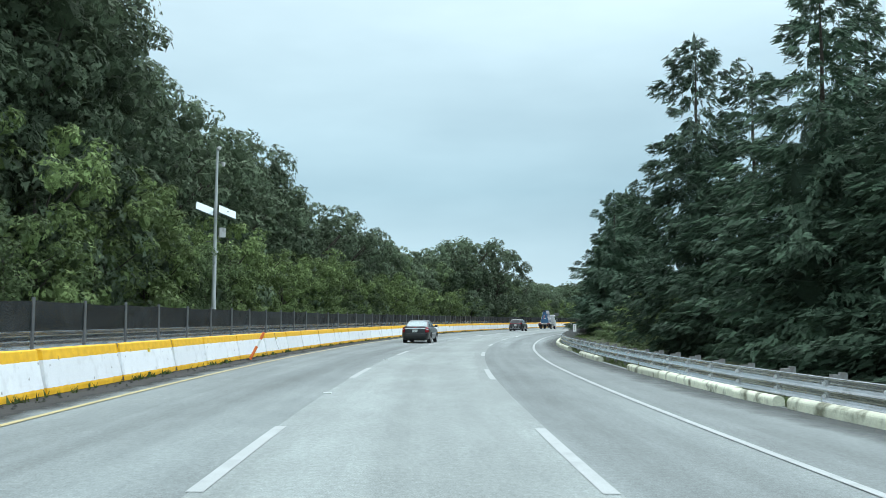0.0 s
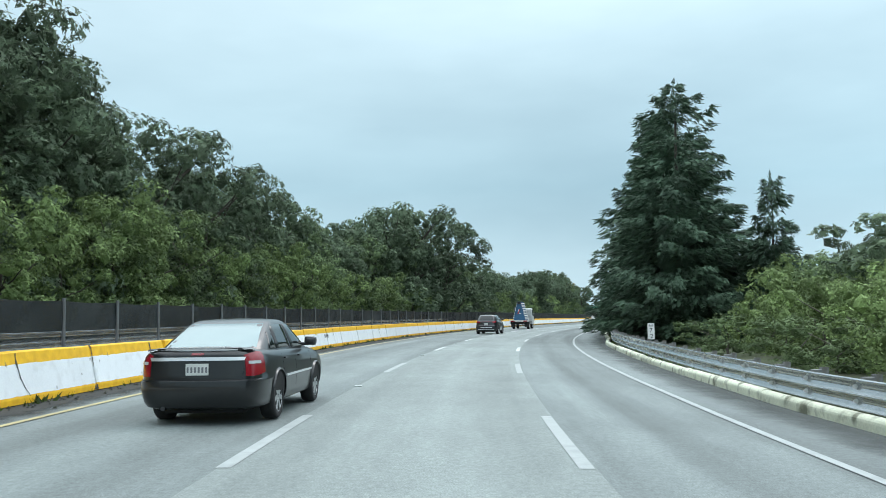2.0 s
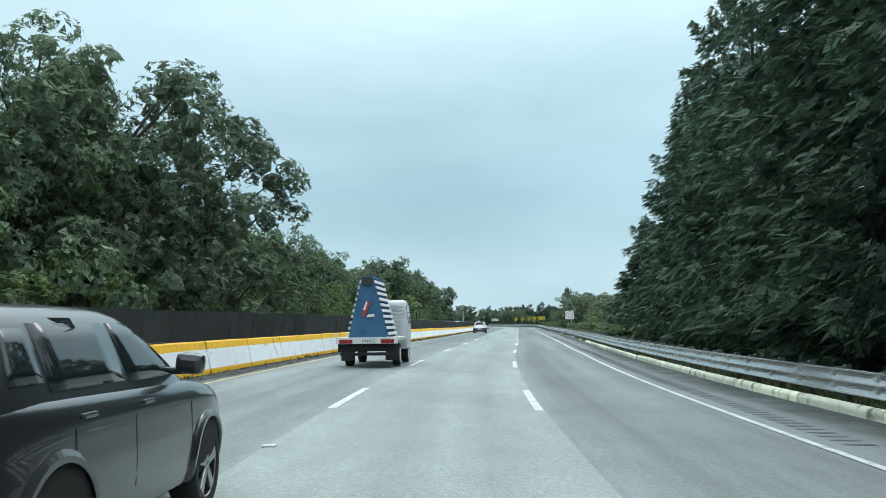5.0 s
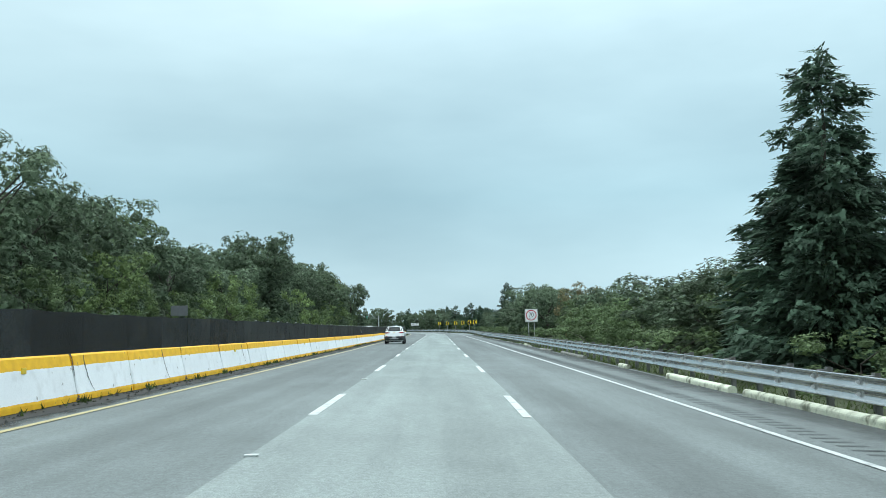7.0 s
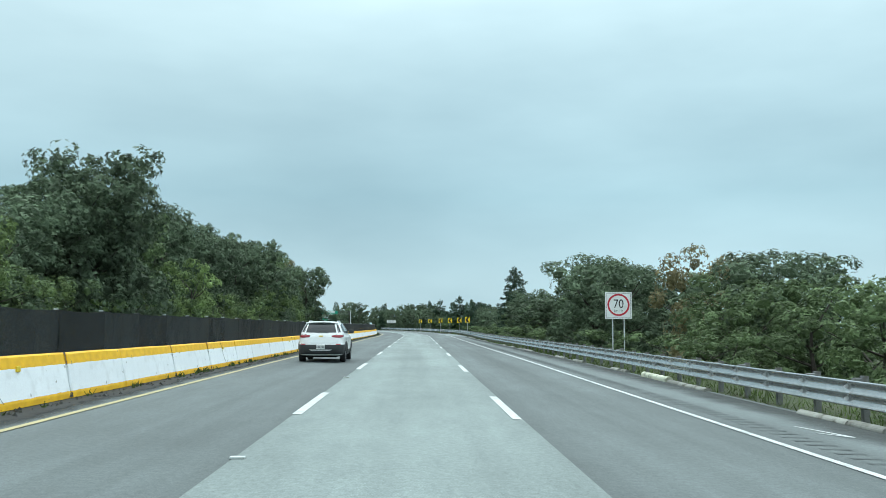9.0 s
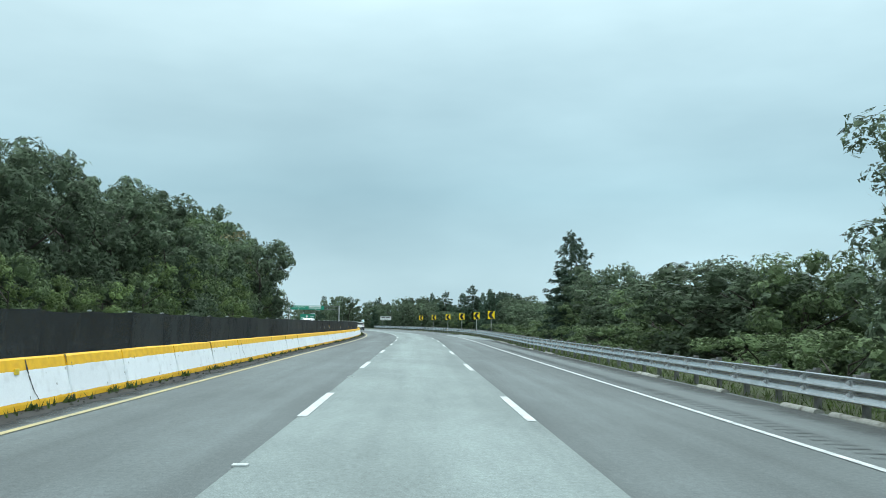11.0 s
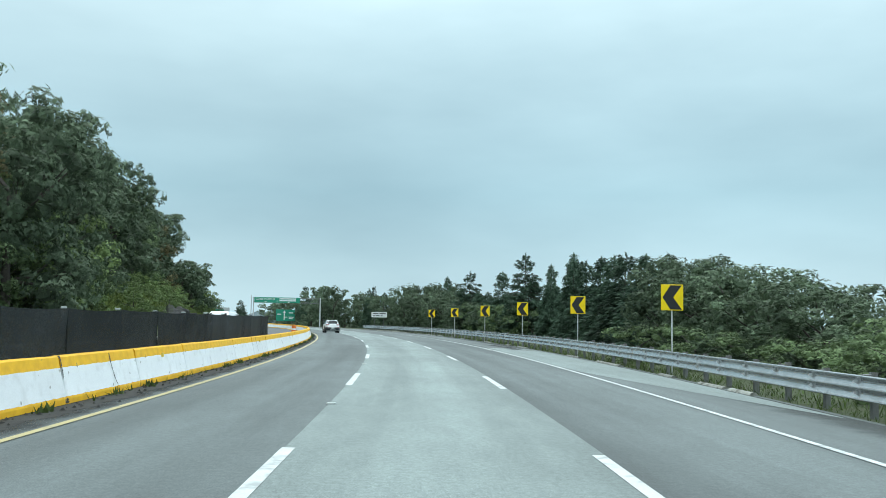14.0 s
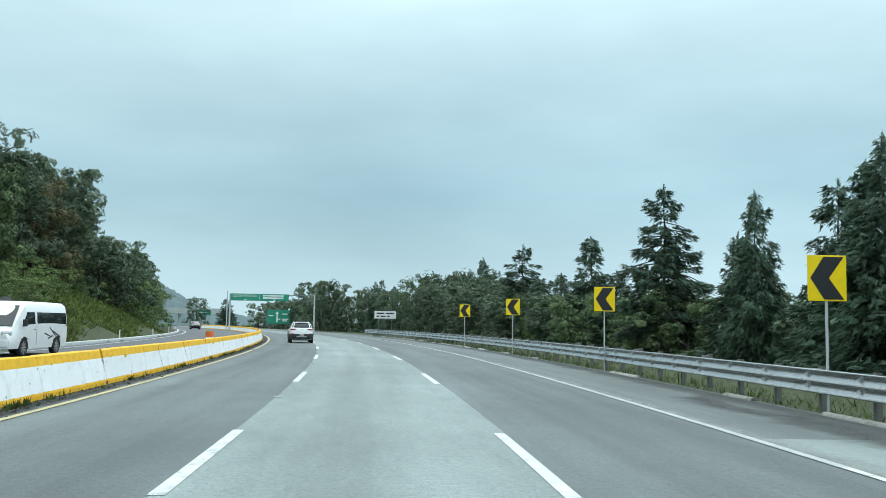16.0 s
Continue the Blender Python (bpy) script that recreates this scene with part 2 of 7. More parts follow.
M_LINE_WORN = mat("faded_white_paint", (0.36, 0.395, 0.39), 0.7, var=0.15, scale=2, fine=60, bump=0.2, dirt=(0.30, 0.33, 0.33), dirt_amt=0.8)
M_YLINE = mat("yellow_paint_line", (0.44, 0.38, 0.18), 0.6, var=0.15, scale=2, fine=60, bump=0.2, dirt=(0.25, 0.24, 0.17), dirt_amt=0.6)
M_SOIL = mat("gutter_soil", (0.032, 0.033, 0.030), 0.95, var=0.4, scale=1.2, fine=20, bump=0.8, dirt=(0.05, 0.06, 0.04), dirt_amt=0.8)
M_GRASSGROUND = mat("grass_ground", (0.046, 0.062, 0.024), 0.95, var=0.45, scale=0.35, fine=4.5, bump=0.8, dirt=(0.062, 0.056, 0.034), dirt_amt=0.6, dist=0.08)
M_STEEL = mat("galvanised_steel", (0.44, 0.455, 0.46), 0.27, 0.95, var=0.12, scale=1.2, fine=14, bump=0.015, dirt=(0.30, 0.30, 0.28), dirt_amt=0.4)
M_POST = mat("dull_steel", (0.25, 0.26, 0.26), 0.6, 0.6, var=0.25, scale=4, fine=40, bump=0.2, dirt=(0.16, 0.14, 0.11), dirt_amt=0.5)
M_KERB_BARE = mat("bare_kerb_concrete", (0.27, 0.28, 0.25), 0.9, var=0.3, scale=2.2, fine=24, bump=0.6, dirt=(0.09, 0.09, 0.07), dirt_amt=1.0, rand=0.35)
M_KERB = mat("kerb_paint", (0.60, 0.635, 0.50), 0.85, var=0.2, scale=1.6, fine=30, bump=0.5, dirt=(0.15, 0.16, 0.11), dirt_amt=1.0, rand=0.2)
M_FENCE = mat("black_screen", (0.026, 0.031, 0.032), 0.85, var=0.35, scale=0.8, fine=40, bump=0.3, alpha=0.85, rand=0.25, spec=0.2)
M_FPOST = mat("fence_post_metal", (0.17, 0.18, 0.185), 0.5, 0.5, var=0.2, scale=4, fine=40)
M_BARK = mat("bark", (0.06, 0.052, 0.042), 0.95, var=0.4, scale=3, fine=25, bump=0.9, dist=0.03)


def leaf_mat(name, base, tl=0.2, rand=0.25, ragged=13.0):
    m = mat(name, base, 0.7, var=0.55, scale=0.30, fine=1.6, bump=0.0, island=0.45, rand=rand, spec=0.15, translucent=tl)
    if ragged:
        # each spray breaks up into small leaves
        n, l = m.node_tree.nodes, m.node_tree.links
        out = n["Material Output"]
        leaf = out.inputs[0].links[0].from_socket
        co, nz, cut = n.new("ShaderNodeTexCoord"), n.new("ShaderNodeTexNoise"), n.new("ShaderNodeMath")
        nz.inputs["Scale"].default_value, nz.inputs["Detail"].default_value = ragged, 1.0
        cut.operation, cut.inputs[1].default_value = "GREATER_THAN", 0.43
        l.new(co.outputs["Object"], nz.inputs["Vector"])
        l.new(nz.outputs["Fac"], cut.inputs[0])
        clear, mix = n.new("ShaderNodeBsdfTransparent"), n.new("ShaderNodeMixShader")
        l.new(cut.outputs[0], mix.inputs[0])
        l.new(clear.outputs[0], mix.inputs[1])
        l.new(leaf, mix.inputs[2])
        l.new(mix.outputs[0], out.inputs[0])
    return m


M_LEAF_DARK = leaf_mat("oak_leaves", (0.100, 0.140, 0.086))
M_LEAF_MID = leaf_mat("broad_leaves", (0.125, 0.180, 0.084), ragged=20.0)
M_LEAF_BRIGHT = leaf_mat("young_leaves", (0.160, 0.228, 0.088), ragged=20.0)
M_LEAF_RUST = leaf_mat("rusty_leaves", (0.165, 0.150, 0.078), ragged=18.0)
M_NEEDLE = leaf_mat("conifer_needles", (0.068, 0.112, 0.074), 0.15, ragged=24.0)
M_SLOPE = leaf_mat("slope_grass_blades", (0.128, 0.168, 0.052), 0.3, ragged=0.0)
M_ROCK = mat("dark_rock", (0.030, 0.031, 0.031), 0.9, var=0.4, scale=0.9, fine=9, bump=0.8, dist=0.06, dirt=(0.05, 0.07, 0.03), dirt_amt=0.6)
M_GRASS = leaf_mat("grass_blades", (0.085, 0.125, 0.042), 0.3, ragged=0.0)


def barrier_mat():
    """White paint with a yellow cap and a yellow foot, worn, by the height on the block."""
    m = mat("barrier_paint", (0.83, 0.87, 0.89), 0.65, var=0.06, scale=2.0, fine=30, bump=0.25, dirt=(0.58, 0.60, 0.60), dirt_amt=0.35, rand=0.05)
    n, l = m.node_tree.nodes, m.node_tree.links
    b = n["Principled BSDF"]
    white = b.inputs["Base Color"].links[0].from_socket
    co = n.new("ShaderNodeTexCoord")
    sp = n.new("ShaderNodeSeparateXYZ")
    l.new(co.outputs["Object"], sp.inputs[0])
    nz = n.new("ShaderNodeTexNoise")
    nz.inputs["Scale"].default_value, nz.inputs["Detail"].default_value = 5.0, 7
    l.new(co.outputs["Object"], nz.inputs["Vector"])
    wob = n.new("ShaderNodeMath")
    wob.operation, wob.inputs[1].default_value = "MULTIPLY_ADD", 0.035
    l.new(nz.outputs["Fac"], wob.inputs[0])
    l.new(sp.outputs["Z"], wob.inputs[2])
    ramp = n.new("ShaderNodeValToRGB")
    ramp.color_ramp.interpolation = "CONSTANT"
    e = ramp.color_ramp.elements
    e[0].position, e[0].color = 0.0, (1, 1, 1, 1)
    e[1].position, e[1].color = 0.178, (0, 0, 0, 1)
    top = e.new(0.683)
    top.color = (1, 1, 1, 1)
    l.new(wob.outputs[0], ramp.inputs[0])
    mx = n.new("ShaderNodeMix")
    mx.data_type = "RGBA"
    l.new(ramp.outputs[0], mx.inputs["Factor"])
    l.new(white, mx.inputs[6])
    yel = n.new("ShaderNodeValToRGB")
    yel.color_ramp.elements[0].position, yel.color_ramp.elements[0].color = 0.35, (0.80, 0.43, 0.010, 1)
    yel.color_ramp.elements[1].position, yel.color_ramp.elements[1].color = 0.65, (0.94, 0.54, 0.012, 1)
    l.new(nz.outputs["Fac"], yel.inputs[0])
    l.new(yel.outputs[0], mx.inputs[7])
    # scuffed bare concrete and dark grime low on the foot
    grime = n.new("ShaderNodeMapRange")
    grime.inputs["From Min"].default_value, grime.inputs["From Max"].default_value = 0.68, 0.74
    nz2 = n.new("ShaderNodeTexNoise")
    nz2.inputs["Scale"].default_value, nz2.inputs["Detail"].default_value = 5.0, 8
    l.new(co.outputs["Object"], nz2.inputs["Vector"])
    l.new(nz2.outputs["Fac"], grime.inputs["Value"])
    mx2 = n.new("ShaderNodeMix")
    mx2.data_type = "RGBA"
    mx2.inputs[7].default_value = (0.16, 0.15, 0.12, 1)
    l.new(grime.outputs[0], mx2.inputs["Factor"])
    l.new(mx.outputs[2], mx2.inputs[6])
    l.new(mx2.outputs[2], b.inputs["Base Color"])
    return m


M_BARRIER = barrier_mat()
M_SIGN_BLACK = mat("sign_black", (0.020, 0.021, 0.023), 0.5, var=0.1)


# ---- mesh helpers ----
def mesh_of(name, verts, faces, material=None, smooth=False):
    me = bpy.data.meshes.new(name)
    me.from_pydata([tuple(v) for v in verts], [], faces)
    if material:
        me.materials.append(material)
    if smooth:
        me.polygons.foreach_set("use_smooth", [True] * len(me.polygons))
    me.update()
    return me


def part(name, bm, material, parent=None, label=""):
    """One mesh object from a bmesh (or a ready mesh), under its thing."""
    if isinstance(bm, bpy.types.Mesh):
        me = bm
    else:
        me = bpy.data.meshes.new(name)
        bm.to_mesh(me)
        bm.free()
    if material and not me.materials:
        me.materials.append(material)
    ob = new(name, me)
    ob.parent = parent
    return tagged(ob, label) if label else ob


def empty(name, m, label, category, group="", kind=""):
    ob = new(name)
    ob.matrix_basis = m
    return tagged(ob, label, category, group, kind)


def add_box(bm, cx, cy, cz, sx, sy, sz, turn=None, bevel=0.0):
    m = Matrix.Translation((cx, cy, cz)) @ (turn.to_4x4() if turn else Matrix.Identity(4)) @ Matrix.Diagonal((sx, sy, sz, 1))
    geo = bmesh.ops.create_cube(bm, size=1.0, matrix=m)
    if bevel:
        edges = {e for v in geo["verts"] for e in v.link_edges}
        bmesh.ops.bevel(bm, geom=list(edges), offset=bevel, segments=2, affect="EDGES", profile=0.6)
    return geo


def add_tube(bm, a, b, r1, r2=None, seg=8, cap=True):
    a, b = Vector(a), Vector(b)
    d = b - a
    m = Matrix.Translation((a + b) / 2) @ d.to_track_quat("Z", "Y").to_matrix().to_4x4()
    return bmesh.ops.create_cone(bm, cap_ends=cap, segments=seg, radius1=r1, radius2=r1 if r2 is None else r2, depth=d.length, matrix=m)


def boxed(cx, cy, cz, sx, sy, sz, bevel=0.0, turn=None):
    bm = bmesh.new()
    add_box(bm, cx, cy, cz, sx, sy, sz, turn, bevel)
    return bm


def tubed(a, b, r1, r2=None, seg=10):
    bm = bmesh.new()
    add_tube(bm, a, b, r1, r2, seg)
    return bm


def lettering(name, text, size, material, parent, x, y, z, centre=True):
    """Flat letters on the side of a sign that faces -y."""
    cu = bpy.data.curves.new(name, "FONT")
    cu.body, cu.size, cu.extrude = text, size, 0.002
    cu.align_x = "CENTER" if centre else "LEFT"
    cu.materials.append(material)
    tmp = bpy.data.objects.new(name, cu)
    scene.collection.objects.link(tmp)
    me = bpy.data.meshes.new_from_object(tmp.evaluated_get(bpy.context.evaluated_depsgraph_get()))
    bpy.data.objects.remove(tmp)
    me.name = name
    if not me.materials:
        me.materials.append(material)
    ob = part(name, me, None, parent)
    ob.matrix_basis = pose(x, y, z, 90, 0, 0)
    return ob


def ribbon(name, s0, s1, left, right, z, material, step=2.0, across=1):
    """A strip of surface along the road between two lateral lines."""
    verts, faces, rows, lats = [], [], [], []
    n = max(1, int(round((s1 - s0) / step)))
    for i in range(n + 1):
        s = s0 + (s1 - s0) * i / n
        a, b = left(s) if callable(left) else left, right(s) if callable(right) else right
        for j in range(across + 1):
            verts.append(on_road(s, a + (b - a) * j / across, z))
        if i:
            for j in range(across):
                k = i * (across + 1) + j
                faces.append((k - across - 1, k - across, k + 1, k))
            rows.append(s)
        else:
            rows.append(s)
        lats.append((a, b))
    me = mesh_of(name, verts, faces, material)
    uv = me.uv_layers.new(name="along")
    for loop in me.loops:
        i, j = divmod(loop.vertex_index, across + 1)
        a, b = lats[i]
        uv.data[loop.index].uv = (a + (b - a) * j / across, rows[i])
    return me


def dirt_strip(name, s0, s1, thin, full, z, material, step=2.0):
    """A strip of dirt whose first edge fades out."""
    me = ribbon(name, s0, s1, thin, full, z, material, step)
    uv = me.uv_layers.new(name="strip")
    for loop in me.loops:
        i, j = divmod(loop.vertex_index, 2)
        uv.data[loop.index].uv = (j, s0 + (s1 - s0) * i / max(1, int(round((s1 - s0) / step))))
    return me


def sweep(name, s0, s1, lat, profile, material, step=2.0, closed=True, smooth=False, lift=lambda s: 0.0, caps=True):
    """A profile of (offset to the right, height) carried along the road."""
    verts, faces = [], []
    n, k = max(1, int(round((s1 - s0) / step))), len(profile)
    for i in range(n + 1):
        s = s0 + (s1 - s0) * i / n
        for o, z in profile:
            verts.append(on_road(s, lat(s) + o, z + lift(s)))
        if i:
            for j in range(k if closed else k - 1):
                a, b = (i - 1) * k + j, (i - 1) * k + (j + 1) % k
                faces.append((a, b, b + k, a + k))
    if closed and caps:
        ends = len(verts)
        verts += verts[:k] + verts[n * k:n * k + k]
        faces += [tuple(range(ends + k - 1, ends - 1, -1)), tuple(range(ends + k, ends + 2 * k))]
    return mesh_of(name, verts, faces, material, smooth)


S_END = 655.0
OPP_OUT = -15.4


# ---- the ground: one sheet to the horizon ----
def land(s, lat):
    """Height of the land over the road's level."""
    left = max(0.0, -16.6 - lat)
    right = max(0.0, lat - 10.0)
    steep = table(s, (262, 0.22), (345, 0.45), (375, 0.75), (455, 0.8), (535, 0.3))
    top = table(s, (0, 7), (262, 6), (355, 9), (415, 13), (485, 10), (555, 5))
    z = top * (1 - math.exp(-left * steep / top)) if left else 0.0
    if right:
        z -= 3.0 * (1 - math.exp(-right * 0.10))
    return z


def build_ground():
    def axis(lo, hi, step):
        mid = list(np.arange(lo, hi + 0.1, step))
        out = [60, 150, 320, 650, 1300, 3000]
        return [lo - d for d in reversed(out)] + mid + [hi + d for d in out]
    xs, ys = axis(-90, 260, 5.0), axis(-60, 655, 5.0)
    rs, cx, cy, ct = S_FINE[::4], _x[::4], _y[::4], _th[::4]
    verts = []
    for y in ys:
        for x in xs:
            i = int(np.argmin((cx - x) ** 2 + (cy - y) ** 2))
            c, sn = math.cos(ct[i]), math.sin(ct[i])
            dx, dy = x - cx[i], y - cy[i]
            s, lat = rs[i] - sn * dx + c * dy, c * dx + sn * dy
            z = land(s, lat) + float(bank(s)) * max(-17.0, min(10.0, lat)) * max(0.0, 1 - max(0.0, abs(lat) - 17) / 60)
            rough = noise.noise((x * 0.05, y * 0.05, 0)) * min(1.5, max(0.0, abs(lat + 4) - 15) * 0.12)
            near = -17.0 < lat < 10
            verts.append((x, y, z - 0.45 if near else z + rough - 0.25))
    w = len(xs)
    faces = [(r * w + c, r * w + c + 1, r * w + w + c + 1, r * w + w + c) for r in range(len(ys) - 1) for c in range(w - 1)]
    return tagged(new("ground", mesh_of("ground", verts, faces, M_GRASSGROUND, True)), "grassy roadside land rising to a wooded hill", "ground", kind="structure")


build_ground()

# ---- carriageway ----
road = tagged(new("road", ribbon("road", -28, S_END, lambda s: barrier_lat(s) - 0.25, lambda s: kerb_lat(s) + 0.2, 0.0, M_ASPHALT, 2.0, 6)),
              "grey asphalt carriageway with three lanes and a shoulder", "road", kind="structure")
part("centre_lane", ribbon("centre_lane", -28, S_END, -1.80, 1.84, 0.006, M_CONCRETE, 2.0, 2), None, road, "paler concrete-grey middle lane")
part("gutter", dirt_strip("gutter", -28, S_END, lambda s: yellow_lat(s) - 0.12, lambda s: barrier_lat(s) - 0.1, 0.006, M_GUTTER), None, road, "dark dirty strip along the barrier")
part("yellow_edge_line", ribbon("yellow_edge_line", -28, S_END, lambda s: yellow_lat(s) - 0.06, lambda s: yellow_lat(s) + 0.06, 0.010, M_YLINE), None, road, "worn yellow edge line")
part("white_edge_line", ribbon("white_edge_line", -28, 120, lambda s: white_lat(s) - 0.06, lambda s: white_lat(s) + 0.06, 0.010, M_LINE_WORN), None, road, "faded white edge line")
part("white_edge_line", ribbon("white_edge_line", 374, S_END, lambda s: white_lat(s) - 0.07, lambda s: white_lat(s) + 0.07, 0.010, M_LINE_WORN), None, road, "faded white edge line")
part("shoulder_dust", dirt_strip("shoulder_dust", 372, 470, lambda s: white_lat(s) + 0.75, lambda s: white_lat(s) + 0.02, 0.007, M_DUST), None, road, "pale dust beside the edge line")
part("white_edge_line", ribbon("white_edge_line", 120, 374, lambda s: white_lat(s) - 0.06, lambda s: white_lat(s) + 0.06, 0.010, M_LINE), None, road, "white edge line")
DASH = 12.0
for lat in (-1.75, 1.75):
    for n in range(-2, 34):
        s0 = DASH + 15 * n
        part("lane_dash", ribbon("lane_dash", s0, s0 + 4.7, lat - 0.075, lat + 0.075, 0.012, M_LINE_WORN if s0 < 80 else M_LINE, 1.25), None, road)
        if lat < 0:
            stud = boxed(0, 0, 0.018, 0.16, 0.10, 0.024, 0.008)
            part("road_stud", stud, M_LINE, road).matrix_basis = place_on(s0 + 10.2, lat)
part("pale_shoulder", ribbon("pale_shoulder", 337, 376.5, lambda s: white_lat(s) + 0.12 + (kerb_lat(s) - white_lat(s) - 0.2) * max(0.0, (353 - s) / 16) ** 1.5, lambda s: kerb_lat(s) - 0.05, 0.005, M_CONCRETE, 1.0, 3), None, road, "paler paved stretch of the shoulder")
part("shoulder_dirt", dirt_strip("shoulder_dirt", 6, 480, lambda s: kerb_lat(s) - 1.15, lambda s: kerb_lat(s) + 0.04, 0.004, M_STAIN), None, road, "dark dirt along the kerb")
opp = tagged(new("opposite_road", ribbon("opposite_road", -28, S_END, OPP_OUT, lambda s: barrier_lat(s) - 0.35, 0.0, M_OPP, 2.0, 4)),
             "dark asphalt of the opposite carriageway", "road", kind="structure")
part("edge_line", ribbon("edge_line", -28, S_END, OPP_OUT + 0.9, OPP_OUT + 1.05, 0.008, M_LINE), None, opp, "white edge line")
part("verge", ribbon("verge", -28, S_END, lambda s: kerb_lat(s) + 0.1, lambda s: kerb_lat(s) + 6.0, -0.03, M_GRASSGROUND, 2.0, 3), None, road, "grassy verge behind the kerb")
part("far_verge", ribbon("far_verge", -28, S_END, -18.5, OPP_OUT, -0.03, M_GRASSGROUND, 3.0, 2), None, opp, "grass at the foot of the slope")
part("far_kerb", sweep("far_kerb", -28, S_END, lambda s: OPP_OUT, [(-0.15, -0.05), (0.12, -0.05), (0.10, 0.16), (-0.15, 0.18)], M_LINE), None, opp, "low white kerb")


# ---- concrete barrier, block by block ----
def build_barrier():
    rnd = random.Random(4)
    prof = [(-0.52, 0.035), (-0.04, 0.035), (-0.045, 0.12), (-0.09, 0.30), (-0.205, 0.85), (-0.235, 0.875), (-0.325, 0.875), (-0.355, 0.85), (-0.47, 0.30), (-0.515, 0.12)]
    kinds = []
    for k, ln in enumerate((3.96, 3.96, 2.96, 3.96)):
        verts, faces = [], []
        ys = [-ln / 2, -ln / 2 + 0.03, -ln / 6, ln / 6, ln / 2 - 0.03, ln / 2]
        for i, y in enumerate(ys):
            ins = 0.02 if i in (0, 5) else 0.0
            for o, z in prof:
                chip = rnd.uniform(-0.012, 0.012) if z > 0.5 and i in (1, 4) else 0
                verts.append((o + (ins if o < -0.3 else -ins) + chip, y, z - (ins + abs(chip) if z > 0.5 else 0)))
        for i, q in ((0, 1), (5, -1)):
            for j, (o, z) in enumerate(prof):
                if z > 0.5:
                    v = verts[i * len(prof) + j]
                    verts[i * len(prof) + j] = (v[0], v[1] + q * (0.012 + 0.03 * rnd.random()), v[2])
        n = len(prof)
        for i in range(len(ys) - 1):
            for j in range(n):
                a, b = i * n + j, i * n + (j + 1) % n
                faces.append((a, b, b + n, a + n))
        faces += [tuple(range(n - 1, -1, -1)), tuple(range(5 * n, 6 * n))]
        kinds.append((ln + 0.04, mesh_of("barrier_block", verts, faces, M_BARRIER)))
    cracks, chips = [], []
    for k in range(4):
        cv, cf = [], []
        y = rnd.uniform(-1.3, 1.3)
        steps = 9
        for i in range(steps + 1):
            z = 0.84 - (0.84 - 0.12) * i / steps * rnd.choice((1.0, 1.0, 0.97))
            y += 0.030 * (i / steps) * 2 + rnd.uniform(-0.025, 0.025)
            o = float(np.interp(z, [0.12, 0.30, 0.85], [-0.045, -0.09, -0.205])) + 0.004
            w = (0.020 * (1.2 - i / steps) + 0.004) * rnd.uniform(0.5, 1.5)
            cv += [(o, y - w, z), (o, y + w, z)]
            if i:
                a = 2 * i
                cf.append((a - 2, a - 1, a + 1, a))
        cracks.append(mesh_of("crack", cv, cf, M_CRACK))
    # broken corners where two blocks meet: a dark jagged notch from the cap down, or a bite out of the foot
    for k in range(5):
        z0, z1, wide = (0.878, 0.878 - rnd.uniform(0.16, 0.5), 0.05) if k < 3 else (0.14, 0.05, 0.10)
        cv, cf, steps = [], [], 6
        for i in range(steps + 1):
            z = z0 + (z1 - z0) * i / steps
            o = float(np.interp(z, [0.05, 0.12, 0.30, 0.85, 0.878], [-0.04, -0.045, -0.09, -0.205, -0.225])) + 0.006
            w = wide * (1 - i / steps if k < 3 else 0.2 + i / steps) * rnd.uniform(0.4, 1.2) + 0.006
            y = 2.0 + rnd.uniform(-0.015, 0.015)
            cv += [(o, y - w, z), (o, y + w * 0.7, z)]
            if i:
                cf.append((2 * i - 2, 2 * i - 1, 2 * i + 1, 2 * i))
        chips.append(mesh_of("broken_edge", cv, cf, M_CRACK))
    refl = boxed(-0.15, 0, 0.66, 0.03, 0.14, 0.10, 0.008)
    s, n = -24.0, 0
    refl_me = bpy.data.meshes.new("reflector")
    refl.to_mesh(refl_me)
    refl_me.materials.append(M_YREF)
    while s < 575:
        ln, me = kinds[n % 4]
        ob = new("concrete_barrier", me)
        g = on_road(s + ln / 2, barrier_lat(s + ln / 2), -0.02)
        a, b = on_road(s, barrier_lat(s)), on_road(s + ln, barrier_lat(s + ln))
        yaw = math.degrees(math.atan2(-(b - a).x, (b - a).y)) + rnd.uniform(-0.25, 0.25)
        slope = math.degrees(math.atan2((b - a).z, ln))
        ob.matrix_basis = pose(g.x, g.y, g.z, slope, rnd.uniform(-0.5, 0.5), yaw) @ Matrix.Diagonal((1, 1, barrier_high(s) / 0.875, 1))
        tagged(ob, "white concrete barrier block with worn yellow cap and foot", "barrier", "blocks of the median barrier")
        if rnd.random() < 0.4:
            part("crack", rnd.choice(cracks), None, ob, "dark crack down the face")
        if ln > 3.5 and rnd.random() < 0.45:
            part("broken_edge", rnd.choice(chips[:3]), None, ob, "dark broken edge at the joint")
            part("broken_foot", rnd.choice(chips[3:]), None, ob, "dark bite out of the foot")
        if s <= 88.6 < s + ln:
            for i, sign in enumerate("72+000"):
                mark = lettering("figure", sign, 0.24, M_SIGN_BLACK, ob, 0, 0, 0)
                mark.matrix_basis = pose(-0.117, 88.9 - s - ln / 2 + 0.135 * (i - 2.5), 0.47, 0, 0, 90) @ pose(0, 0, 0, 78, 0, 0)
        if n % 4 == 1:
            part("reflector", refl_me, None, ob, "small yellow reflector")
        s, n = s + ln, n + 1


